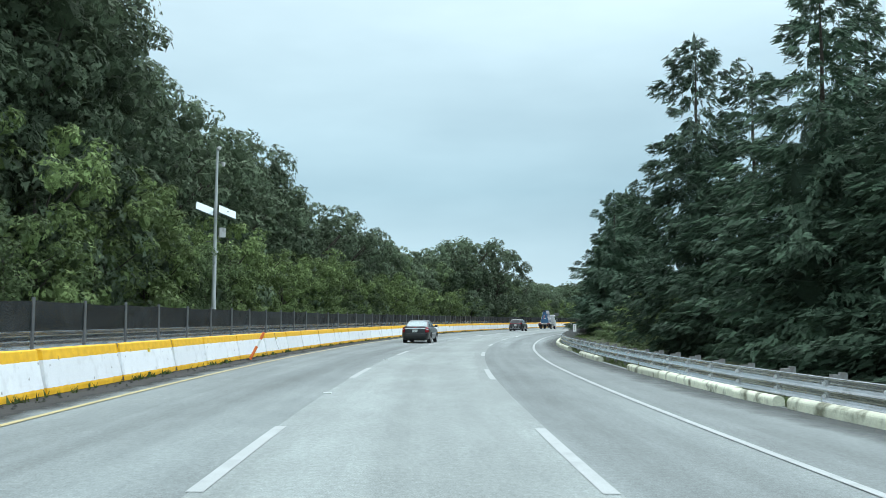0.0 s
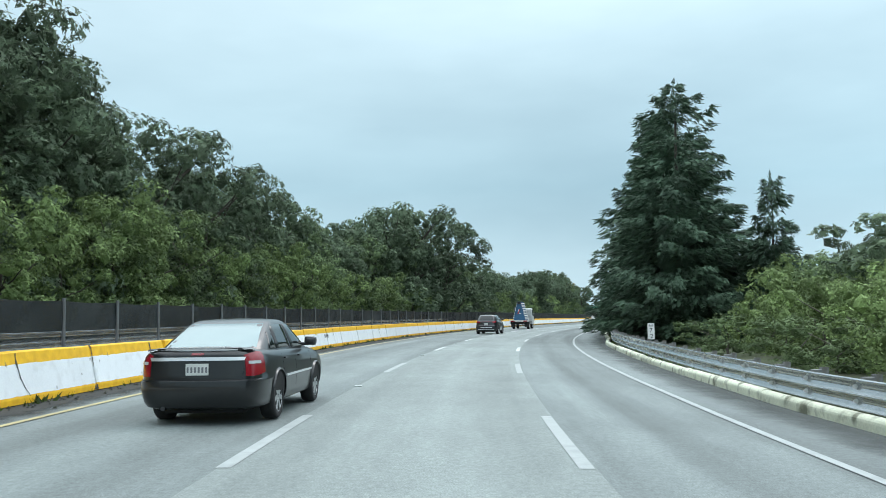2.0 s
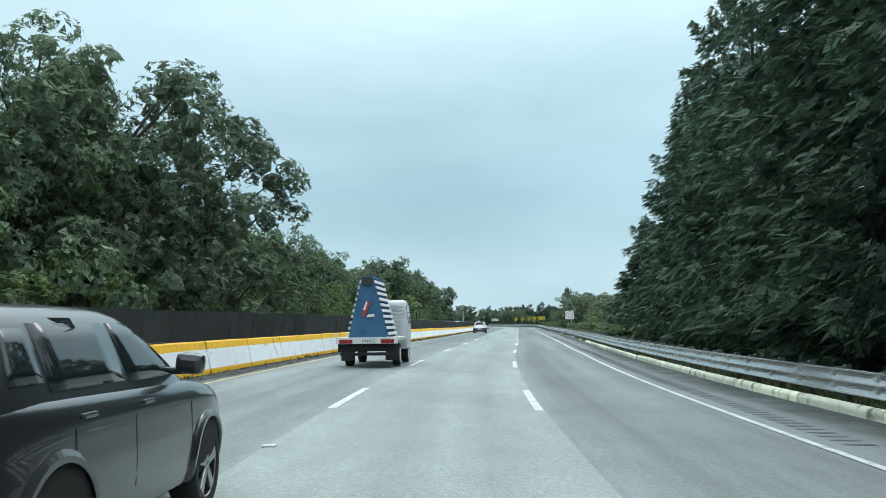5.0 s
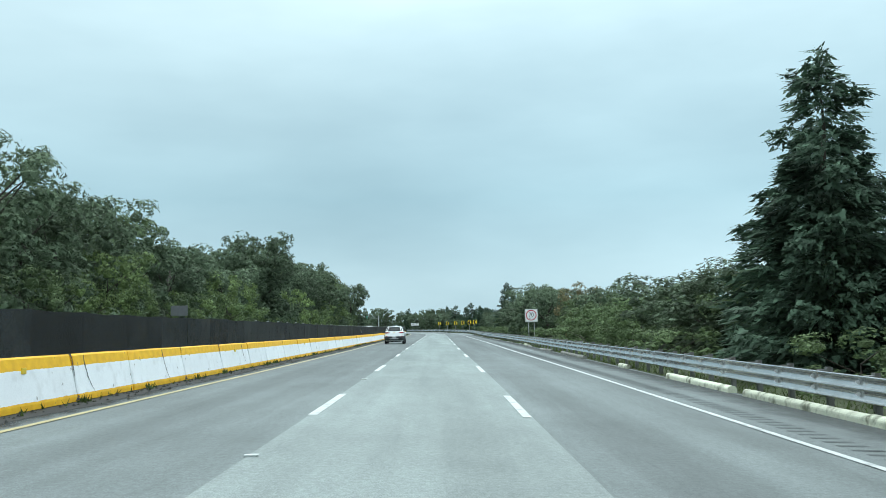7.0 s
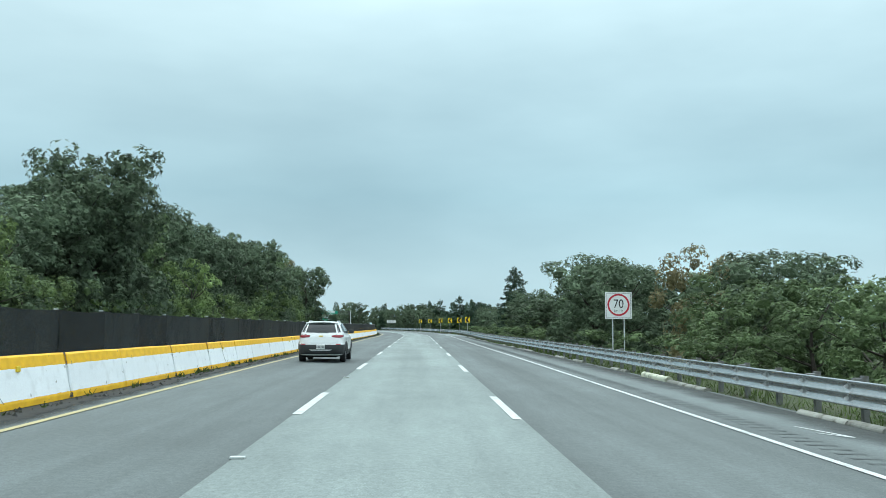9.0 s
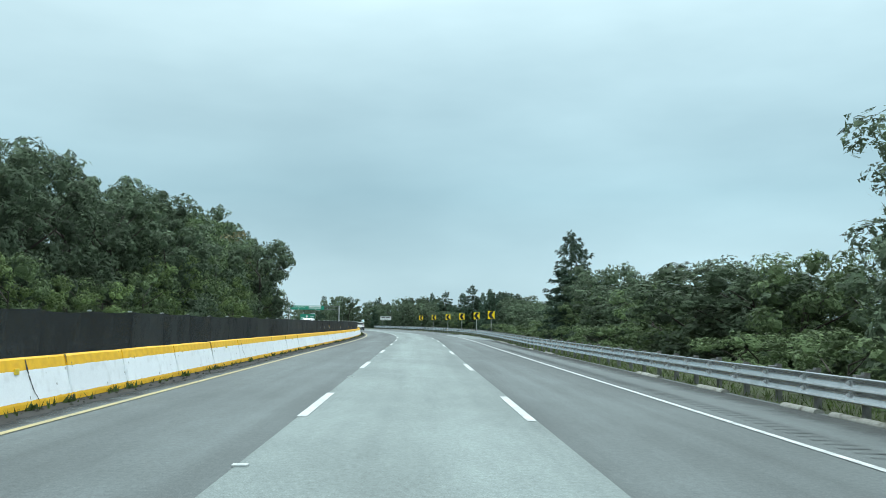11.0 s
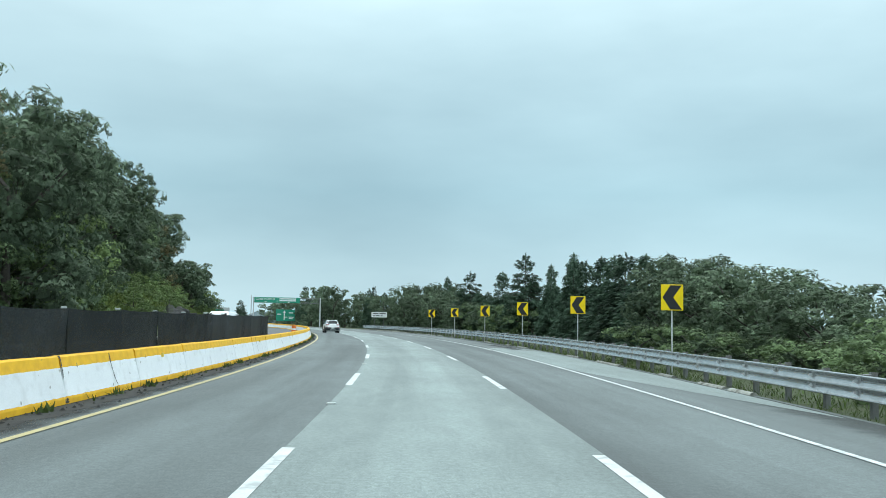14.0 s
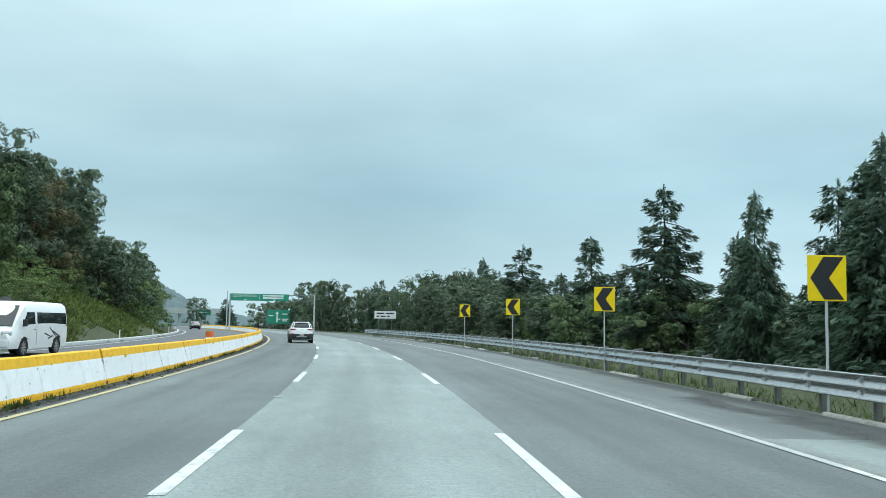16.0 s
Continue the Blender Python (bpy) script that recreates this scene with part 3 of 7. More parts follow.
M_CRACK = mat("dark_crack", (0.045, 0.045, 0.045), 0.9, var=0.3, scale=6)
M_YREF = mat("yellow_reflector", (0.80, 0.58, 0.04), 0.35, var=0.05)
build_barrier()


# ---- guard rail on the right ----
def rail_top(s):
    return table(s, (20, 0.60), (65, 0.60), (95, 0.68), (110, 0.72), (185, 0.74), (240, 0.70), (315, 0.71), (372, 0.79))


def build_rail(name, s0, s1, lat, side, label, reflectors=True, top=rail_top):
    """Three-crested steel beams on short posts, with white half-round reflectors in the two hollows."""
    rail = empty(name, Matrix.Identity(4), label, "guard rail")
    d = -side
    crest = [(0.050, 0.0), (0.075, -0.008), (0.085, -0.024), (0.076, -0.042)]
    hollow = [(0.045, -0.066), (0.016, -0.094), (0.006, -0.118), (0.016, -0.142), (0.045, -0.170)]
    w = [(0.0, -0.016), (0.020, -0.004)]
    for k in range(3):
        w += [(o, z - 0.205 * k) for o, z in crest]
        if k < 2:
            w += [(o, z - 0.205 * k) for o, z in hollow]
    w += [(0.02, -0.462), (0.0, -0.458)]
    prof = [(d * o, z) for o, z in w] + [(d * (o - 0.006), z) for o, z in reversed(w)]
    post = bmesh.new()
    add_box(post, side * 0.16, 0, -0.40, 0.012, 0.12, 0.86)
    add_box(post, side * 0.21, 0.055, -0.40, 0.10, 0.01, 0.86)
    add_box(post, side * 0.21, -0.055, -0.40, 0.10, 0.01, 0.86)
    add_box(post, side * 0.08, 0, -0.23, 0.15, 0.13, 0.44)
    post_me = bpy.data.meshes.new("post")
    post.to_mesh(post_me)
    post.free()
    post_me.materials.append(M_POST)
    ref = bmesh.new()
    va = [[ref.verts.new((d * (0.008 + 0.075 * math.cos(a)), y, -0.118 + 0.040 * math.sin(a))) for a in [math.pi * (-0.5 + i / 6) for i in range(7)]] for y in (0.006, -0.006)]
    ref.faces.new(va[1])
    ref.faces.new(va[0])
    for i in range(7):
        j = (i + 1) % 7
        ref.faces.new((va[0][i], va[0][j], va[1][j], va[1][i]))
    bmesh.ops.recalc_face_normals(ref, faces=ref.faces)
    ref_me = bpy.data.meshes.new("reflector")
    ref.to_mesh(ref_me)
    ref.free()
    ref_me.materials.append(M_REFL)
    s, n = s0, 0
    rnd = random.Random(3)
    while s < s1:
        if n % 2 == 0:
            part("beam", sweep("beam", s, min(s + 3.83, s1), lat, prof, M_STEEL, 1.95, True, True, top, False), None, rail)
        z = top(s)
        part("post", post_me, None, rail).matrix_basis = place_on(s + 0.1, lat(s), z + rnd.uniform(-0.01, 0.05), rnd.uniform(-3, 3))
        if reflectors:
            for k in range(2):
                if rnd.random() < 0.93:
                    part("reflector", ref_me, None, rail, "small white reflector").matrix_basis = place_on(s + 0.25, lat(s), z - 0.205 * k)
        s, n = s + 1.905, n + 1
    return rail


M_REFL = mat("white_reflector", (0.80, 0.82, 0.82), 0.35, var=0.08, scale=8)
build_rail("guard_rail", 2, 485, lambda s: kerb_lat(s) + 0.42, 1, "galvanised three-crested steel guard rail on short posts")


# ---- kerb beams under the guard rail ----
def build_kerb():
    rnd = random.Random(9)
    kerb = empty("kerb", Matrix.Identity(4), "row of worn pale yellow concrete kerb beams with gaps", "kerb", kind="structure")
    s = 4.0
    while s < 485:
        ln = rnd.choice((1.0, 2.0, 4.5, 6.0, 6.0)) if s < 210 else rnd.choice((1.2, 2.0, 2.4, 3.0))
        if rnd.random() > table(s, (100, 0.06), (178, 0.12), (186, 0.2), (215, 0.55), (315, 0.6)) or 233.5 < s < 236.5:
            hi = table(s, (0, 0.20), (120, 0.20), (180, 0.17), (208, 0.16), (222, 0.085), (315, 0.07)) * (1.9 if 233.5 < s < 236.5 else 1.0) * rnd.uniform(0.92, 1.06)
            prof = [(0.0, -0.05)] + [(0.11 + 0.11 * math.cos(a), hi - 0.09 + 0.09 * math.sin(a)) for a in [math.pi * i / 9 for i in range(10)]][::1] + [(0.0, hi * 0.3)]
            prof = [(0.0, -0.05), (0.22, -0.05)] + prof[1:-1]
            o = rnd.uniform(-0.02, 0.03)
            part("kerb_stone", sweep("kerb_stone", s, s + ln - rnd.choice((0.03, 0.04, 0.06, 0.5)), lambda q: kerb_lat(q) + o, prof, M_KERB if s < 205 or 233.5 < s < 236.5 else M_KERB_BARE, 1.0, True, False), None, kerb)
        s += ln


build_kerb()


# ---- dark screen fence on the median ----
def build_fence():
    fence = empty("screen_fence", Matrix.Identity(4), "black mesh screen fence on metal posts behind the barrier", "fence")
    lat = lambda s: barrier_lat(s) - table(s, (270, 1.5), (340, 0.42))
    rnd = random.Random(2)
    s, gap = -26.0, 2.75
    while s < 360:
        hi = table(s, (100, 1.78), (180, 1.72), (230, 1.60), (315, 1.50), (365, 1.58)) + rnd.uniform(-0.02, 0.02)
        a, b = on_road(s, lat(s)), on_road(s + gap + 0.05, lat(s + gap + 0.05))
        behind = Vector((-math.cos(heading(s)), -math.sin(heading(s)), 0)) * (0.07 if s > 135 else -0.02)
        part("post", tubed(a + behind + Vector((0, 0, -0.1)), a + behind + Vector((rnd.uniform(-.02, .02), 0, hi + (0.06 if s < 135 else -0.03))), 0.04, 0.04, 8), M_FPOST, fence)
        if s > 200:
            part("post_cap", boxed(a.x + behind.x, a.y + behind.y, a.z + hi + 0.01, 0.10, 0.10, 0.035, 0.008), M_LINE, fence, "pale post cap")
        foot = table(s, (128, 1.13), (150, 0.55))
        verts, faces = [], []
        for i in range(5):
            p = a.lerp(b, i / 4)
            sag = 0.03 * math.sin(math.pi * i / 4)
            belly = rnd.uniform(-0.03, 0.03)
            for z in (foot, (foot + hi) * 0.5, hi - sag):
                verts.append(p + Vector((belly if foot + 0.05 < z < hi - 0.2 else 0, 0, z)))
            if i:
                for j in range(2):
                    k = i * 3 + j
                    faces.append((k - 3, k, k + 1, k - 2))
        ob = part("screen_panel", mesh_of("screen_panel", verts, faces, M_FENCE), None, fence)
        so = ob.modifiers.new("thick", "SOLIDIFY")
        so.thickness = 0.012
        s += gap
    return fence


build_fence()
build_rail("median_rail", -20, 142, lambda s: barrier_lat(s) - 1.75, -1, "galvanised guard rail under the edge of the screen fence", False, lambda s: 1.13)
build_rail("median_rail", 142, 367, lambda s: barrier_lat(s) - 2.0, -1, "galvanised guard rail behind the screen fence", False, lambda s: 0.78)


# ---- trees and shrubs ----
def leaves(pts, size, rnd, loose=0.30):
    """Leaf sprays of three corners that lie like shingles on the clumps."""
    verts, faces = [], []
    for p, out in pts:
        n = (out + Vector((rnd.gauss(0, loose), rnd.gauss(0, loose), rnd.gauss(0, loose) + 0.25))).normalized()
        d = n.cross(Vector((rnd.gauss(0, 1), rnd.gauss(0, 1), rnd.gauss(0, 1)))).normalized()
        side = n.cross(d)
        w, ln = size * rnd.uniform(0.7, 1.3), size * rnd.uniform(0.9, 1.6)
        k = len(verts)
        verts += [p - side * w * 0.5 - d * ln * 0.35, p + side * w * 0.5 - d * ln * 0.35 * rnd.uniform(0.2, 1.3), p + d * ln * 0.65 + side * w * rnd.uniform(-.3, .3)]
        faces.append((k, k + 1, k + 2))
    return verts, faces


def sprays(pts, size, rnd, long=2.1):
    """Pointed needle sprays: each grows along its own way and faces upwards, so that a bough reads as a layer."""
    verts, faces = [], []
    for p, way in pts:
        d = (way + Vector((rnd.gauss(0, .22), rnd.gauss(0, .22), rnd.gauss(0, .20)))).normalized()
        face = Vector((rnd.gauss(0, .55), rnd.gauss(0, .55), 0.8)) + way * 0.3
        side = d.cross(face).normalized()
        w, ln = size * rnd.uniform(0.7, 1.2), size * long * rnd.uniform(0.7, 1.25)
        k = len(verts)
        verts += [p - side * w * 0.5 - d * ln * 0.25, p + side * w * 0.5 - d * ln * 0.25 * rnd.uniform(0.3, 1.3), p + d * ln * 0.75]
        faces.append((k, k + 1, k + 2))
    return verts, faces


ICO = [(0, 0, 1)] + [(0.894 * math.cos(1.2566 * i), 0.894 * math.sin(1.2566 * i), 0.447) for i in range(5)] + [(0.894 * math.cos(1.2566 * (i + 0.5)), 0.894 * math.sin(1.2566 * (i + 0.5)), -0.447) for i in range(5)] + [(0, 0, -1)]
ICO_F = [(0, 1 + i, 1 + (i + 1) % 5) for i in range(5)] + [(1 + i, 6 + i, 1 + (i + 1) % 5) for i in range(5)] + [(1 + (i + 1) % 5, 6 + i, 6 + (i + 1) % 5) for i in range(5)] + [(6 + i, 11, 6 + (i + 1) % 5) for i in range(5)]


def crown_mesh(lv, lf, cv, cf, material):
    """Leaves, and the inner clusters under them."""
    k = len(lv)
    return mesh_of("crown", lv + cv, lf + [tuple(k + i for i in f) for f in cf], material)


def limb_tube(verts, faces, path, radii, seg=6):
    base = len(verts)
    for i, (p, r) in enumerate(zip(path, radii)):
        d = (path[min(i + 1, len(path) - 1)] - path[max(i - 1, 0)]).normalized()
        q = d.to_track_quat("Z", "Y")
        for j in range(seg):
            a = 2 * math.pi * j / seg
            verts.append(p + q @ Vector((math.cos(a) * r, math.sin(a) * r, 0)))
        if i:
            for j in range(seg):
                a, b = base + (i - 1) * seg + j, base + (i - 1) * seg + (j + 1) % seg
                faces.append((a, b, b + seg, a + seg))


def broadleaf(seed, high, spread, bare, clumps, per, size, material, low=False):
    """Meshes of a broadleaf tree: trunk with limbs, and a crown of leaf clumps round the limb ends."""
    rnd = random.Random(seed)
    tv, tf, ends = [], [], []
    lean = Vector((rnd.uniform(-.06, .06), rnd.uniform(-.06, .06), 1))
    r0 = 0.022 * high
    trunk = [lean * (high * 0.62 * i / 5) + Vector((rnd.uniform(-.1, .1), rnd.uniform(-.1, .1), 0)) * (i > 0) for i in range(6)]
    limb_tube(tv, tf, trunk, [r0 * (1.25 - 0.17 * i) for i in range(6)], 6)
    for k in range(clumps):
        a = k * 2.4 + rnd.uniform(-.5, .5)
        u = (k + 0.5) / clumps
        z = high * (bare + (0.95 - bare) * u)
        wide = spread * (math.sin(math.pi * min(0.98, 0.12 + 0.80 * (1 - abs(u - 0.42) * 1.15))) ** 0.7) * (1.05 - 0.55 * max(0, u - 0.45))
        rr = wide * rnd.uniform(0.45, 1.0)
        end = Vector((math.cos(a) * rr, math.sin(a) * rr, z + rnd.uniform(-.4, .4)))
        ends.append((end, rnd.uniform(0.75, 1.25) * spread * 0.30))
        if k % 3 == 0:
            root = trunk[min(5, 1 + int(u * 4.5))]
            mid = root.lerp(end, 0.5) + Vector((0, 0, -0.06 * high * (1 - u)))
            limb_tube(tv, tf, [root, mid, end], [r0 * 0.45, r0 * 0.28, r0 * 0.08], 3)
    pts, cores = [], []
    for c, r in ends:
        out = Vector((c.x, c.y, (c.z - high * 0.45) * 0.8)).normalized()
        cores.append((c - out * r * 0.12, r * 0.36))
        for k in range(6):
            way = (Vector((rnd.gauss(0, 1), rnd.gauss(0, 1), rnd.gauss(0, 0.8) + 0.35)) + out * 0.8).normalized()
            q, rs = c + Vector((way.x, way.y, way.z * 0.75)) * r * 0.62, r * rnd.uniform(0.38, 0.60)
            for _ in range(per // 6):
                d = (Vector((rnd.gauss(0, 1), rnd.gauss(0, 1), rnd.gauss(0, 1))) + way * 0.8).normalized()
                pts.append((q + Vector((d.x, d.y, d.z * 0.8)) * rs * rnd.uniform(0.72, 1.08), d))
    lv, lf = leaves(pts, size, rnd)
    cv, cf = [], []
    for c, r in cores:
        k = len(cv)
        cv += [c + Vector(q) * r * rnd.uniform(0.55, 1.25) for q in ICO]
        cf += [tuple(k + i for i in f) for f in ICO_F]
    return mesh_of("trunk", tv, tf, M_BARK, True), crown_mesh(lv, lf, cv, cf, material)


def conifer(seed, high, spread, skirt, material, dense=1.0, thin=False, full=0.62, size=0.19):
    """Meshes of a conifer: a straight trunk and whorls of drooping boughs, each a layer of needle sprays, round a twiggy core."""
    rnd = random.Random(seed)
    tv, tf, pts, cv, cf = [], [], [], [], []
    r0 = 0.017 * high
    trunk = [Vector((rnd.uniform(-.05, .05), rnd.uniform(-.05, .05), high * 0.94 * i / 6)) for i in range(7)]
    limb_tube(tv, tf, trunk, [r0 * (1.05 - 0.165 * i) for i in range(7)], 7)
    z, k = high * skirt, 0
    up = Vector((0, 0, 1))
    while z < high * 0.985:
        u = (z - high * skirt) / (high * (1 - skirt))
        wide = spread * (1 - u) ** full * (0.28 + 0.72 * min(1.0, u / 0.22)) * rnd.uniform(0.82, 1.08) + 0.12
        for b in range(6 if u < 0.7 else 4):
            a = k * 1.1 + b * 2 * math.pi / (6 if u < 0.7 else 4) + rnd.uniform(-.4, .4)
            ln = wide * rnd.uniform(0.60, 1.18)
            d = Vector((math.cos(a), math.sin(a), 0))
            side = d.cross(up)
            fall = rnd.uniform(0.10, 0.55) if u < 0.8 else rnd.uniform(-0.6, 0.1)
            root = Vector((0, 0, z))
            lift = rnd.uniform(0.05, 0.16) * ln
            if thin and ln > 1.2:
                limb_tube(tv, tf, [root, root + d * ln * 0.6 - up * ln * fall * 0.45, root + d * ln - up * ln * fall], [r0 * 0.28 * (1 - u * 0.6), r0 * 0.16, 0.008], 3)
            n = max(9, int(ln * 25 * dense))
            for i in range(n):
                f = rnd.uniform(0.22, 1.0) ** 0.65
                w = (0.30 * ln * (1.08 - f) + 0.10) * rnd.uniform(-1, 1)
                # the bough sinks, then turns up at its tip; side sprays hang a little
                p = root + d * (ln * f) + side * w + up * (-ln * fall * f + lift * max(0.0, f - 0.7) * 3 - abs(w) * 0.45 - 0.45 * rnd.random() ** 2)
                way = d * (0.35 + 0.65 * f) + side * (1.3 * w / (0.30 * ln + 0.1)) * (1.05 - f) - up * rnd.uniform(0.0, 1.0)
                pts.append((p, way.normalized()))
        z += high * rnd.uniform(0.020, 0.034) * (1.0 if not thin else 1.25)
        k += 1
    for i in range(26):
        f = 0.86 + 0.14 * i / 25
        a = i * 2.4
        pts.append((Vector((0.5 * (1 - f) * high * 0.12 * math.cos(a), 0.5 * (1 - f) * high * 0.12 * math.sin(a), high * f)), Vector((0.5 * math.cos(a), 0.5 * math.sin(a), 0.8)).normalized()))
    # dense inner twigs round the trunk
    if not thin:
        for i in range(7):
            u = (i + 0.5) / 11
            c, r = Vector((0, 0, high * (skirt + (1 - skirt) * u))), spread * (1 - u) ** full * 0.34
            base = len(cv)
            cv += [c + Vector((q[0] * r, q[1] * r, q[2] * high * 0.07)) * rnd.uniform(0.7, 1.15) for q in ICO]
            cf += [tuple(base + i2 for i2 in f) for f in ICO_F]
    lv, lf = sprays(pts, size, rnd)
    return mesh_of("trunk", tv, tf, M_BARK, True), crown_mesh(lv, lf, cv, cf, material)


def kind_of(name, label, category, group, trunk, crown):
    """All that the trees of one kind share."""
    return name, label, category, group, trunk, crown


TALLS = [kind_of("tall_oak", "tall dark green oak with a billowing crown", "tree", "tall roadside oaks", *broadleaf(15 + i, 20, 6.6, 0.10, 80, 200, 0.33, M_LEAF_DARK)) for i in range(2)]
OAKS = [kind_of("oak_tree", "dark green broad-crowned oak on the wooded slope", "tree", "roadside oaks", *broadleaf(11 + i, 13, 5.2, 0.10, 46, 132, 0.32, M_LEAF_DARK)) for i in range(3)]
MIDS = [kind_of("leafy_tree", "mid green leafy tree beside the road", "tree", "roadside leafy trees", *broadleaf(21 + i, 8, 3.7, 0.04, 34, 126, 0.205, M_LEAF_MID)) for i in range(3)]
FARS = [kind_of("slope_tree", "dark leafy tree high on the wooded slope", "tree", "trees on the slope", *broadleaf(26 + i, 12, 5.0, 0.12, 30, 66, 0.46, M_LEAF_DARK)) for i in range(2)]
RUSTS = [kind_of("rusty_tree", "tree with browning rust-tinged leaves", "tree", "browning trees", *broadleaf(31, 7, 3.4, 0.04, 32, 120, 0.19, M_LEAF_RUST))]
BUSHES = [kind_of("shrub", "bright green shrub at the roadside", "shrub", "roadside shrubs", *broadleaf(41 + i, 4.2, 2.4, 0.02, 20, 138, 0.135, M_LEAF_BRIGHT if i < 2 else M_LEAF_MID)) for i in range(3)]
FIRS = [kind_of("conifer", "dark green conifer with drooping boughs", "conifer", "roadside conifers", *conifer(51 + i, 16, 5.0, 0.03, M_NEEDLE, 1.45)) for i in range(3)]
SPARSE = [kind_of("sparse_conifer", "tall conifer with gaps between its boughs", "conifer", "roadside conifers", *conifer(61 + i, 14, 3.4, 0.24, M_NEEDLE, 2.3, True, 0.66, 0.17)) for i in range(2)]
YOUNGS = [kind_of("young_conifer", "dense dark green young conifer beyond the guard rail", "conifer", "young conifers", *conifer(71 + i, 8.5, 2.5, 0.02, M_NEEDLE, 2.2, False, 0.72, 0.145)) for i in range(3)]
LIGHTS = [kind_of("bright_tree", "bright green leafy tree in front of the wood", "tree", "bright roadside trees", *broadleaf(36 + i, 8, 3.5, 0.02, 38, 132, 0.20, M_LEAF_BRIGHT)) for i in range(2)]
BASE_HIGH = {"bright_tree": 8.0, "tall_oak": 20.0, "oak_tree": 13.0, "leafy_tree": 8.0, "slope_tree": 12.0, "rusty_tree": 7.0, "shrub": 4.2, "conifer": 16.0, "young_conifer": 8.5, "sparse_conifer": 14.0}


def grow(k, s, lat, top, rnd, spread=0.0):
    """Plants a tree whose head reaches top metres over the road."""
    high = max(2.0, top - land(s, lat) + 0.3)
    scale = high / BASE_HIGH[k[0]]
    wide = max(0.75, min(scale, 0.55 + 0.5 * scale))
    wide = spread or wide
    name, label, category, group, trunk, crown = k
    g = on_road(s, lat)
    ob = empty(name, pose(g.x, g.y, g.z + land(s, lat) - 0.5, 0, 0, rnd.uniform(0, 360)) @ Matrix.Diagonal((wide, wide, scale, 1)), label, category, group)
    part("trunk", trunk, None, ob)
    part("crown", crown, None, ob)


def row_of(rnd, s0, s1, lat, wob, step, kinds, heads, low=0.84, skip=None):
    s = s0
    while s < s1:
        if not (skip and skip(s)):
            at, top = lat + rnd.uniform(-wob, wob), table(s, *heads) * rnd.uniform(low, 1.02)
            need = max(2.0, top - land(s, at) + 0.3)
            fits = [k for k in kinds if 0.4 < need / BASE_HIGH[k[0]] < 1.4] or [min(kinds, key=lambda k: abs(need / BASE_HIGH[k[0]] - 1))]
            grow(rnd.choice(fits), s, at, top, rnd)
        s += step * rnd.uniform(0.8, 1.2)


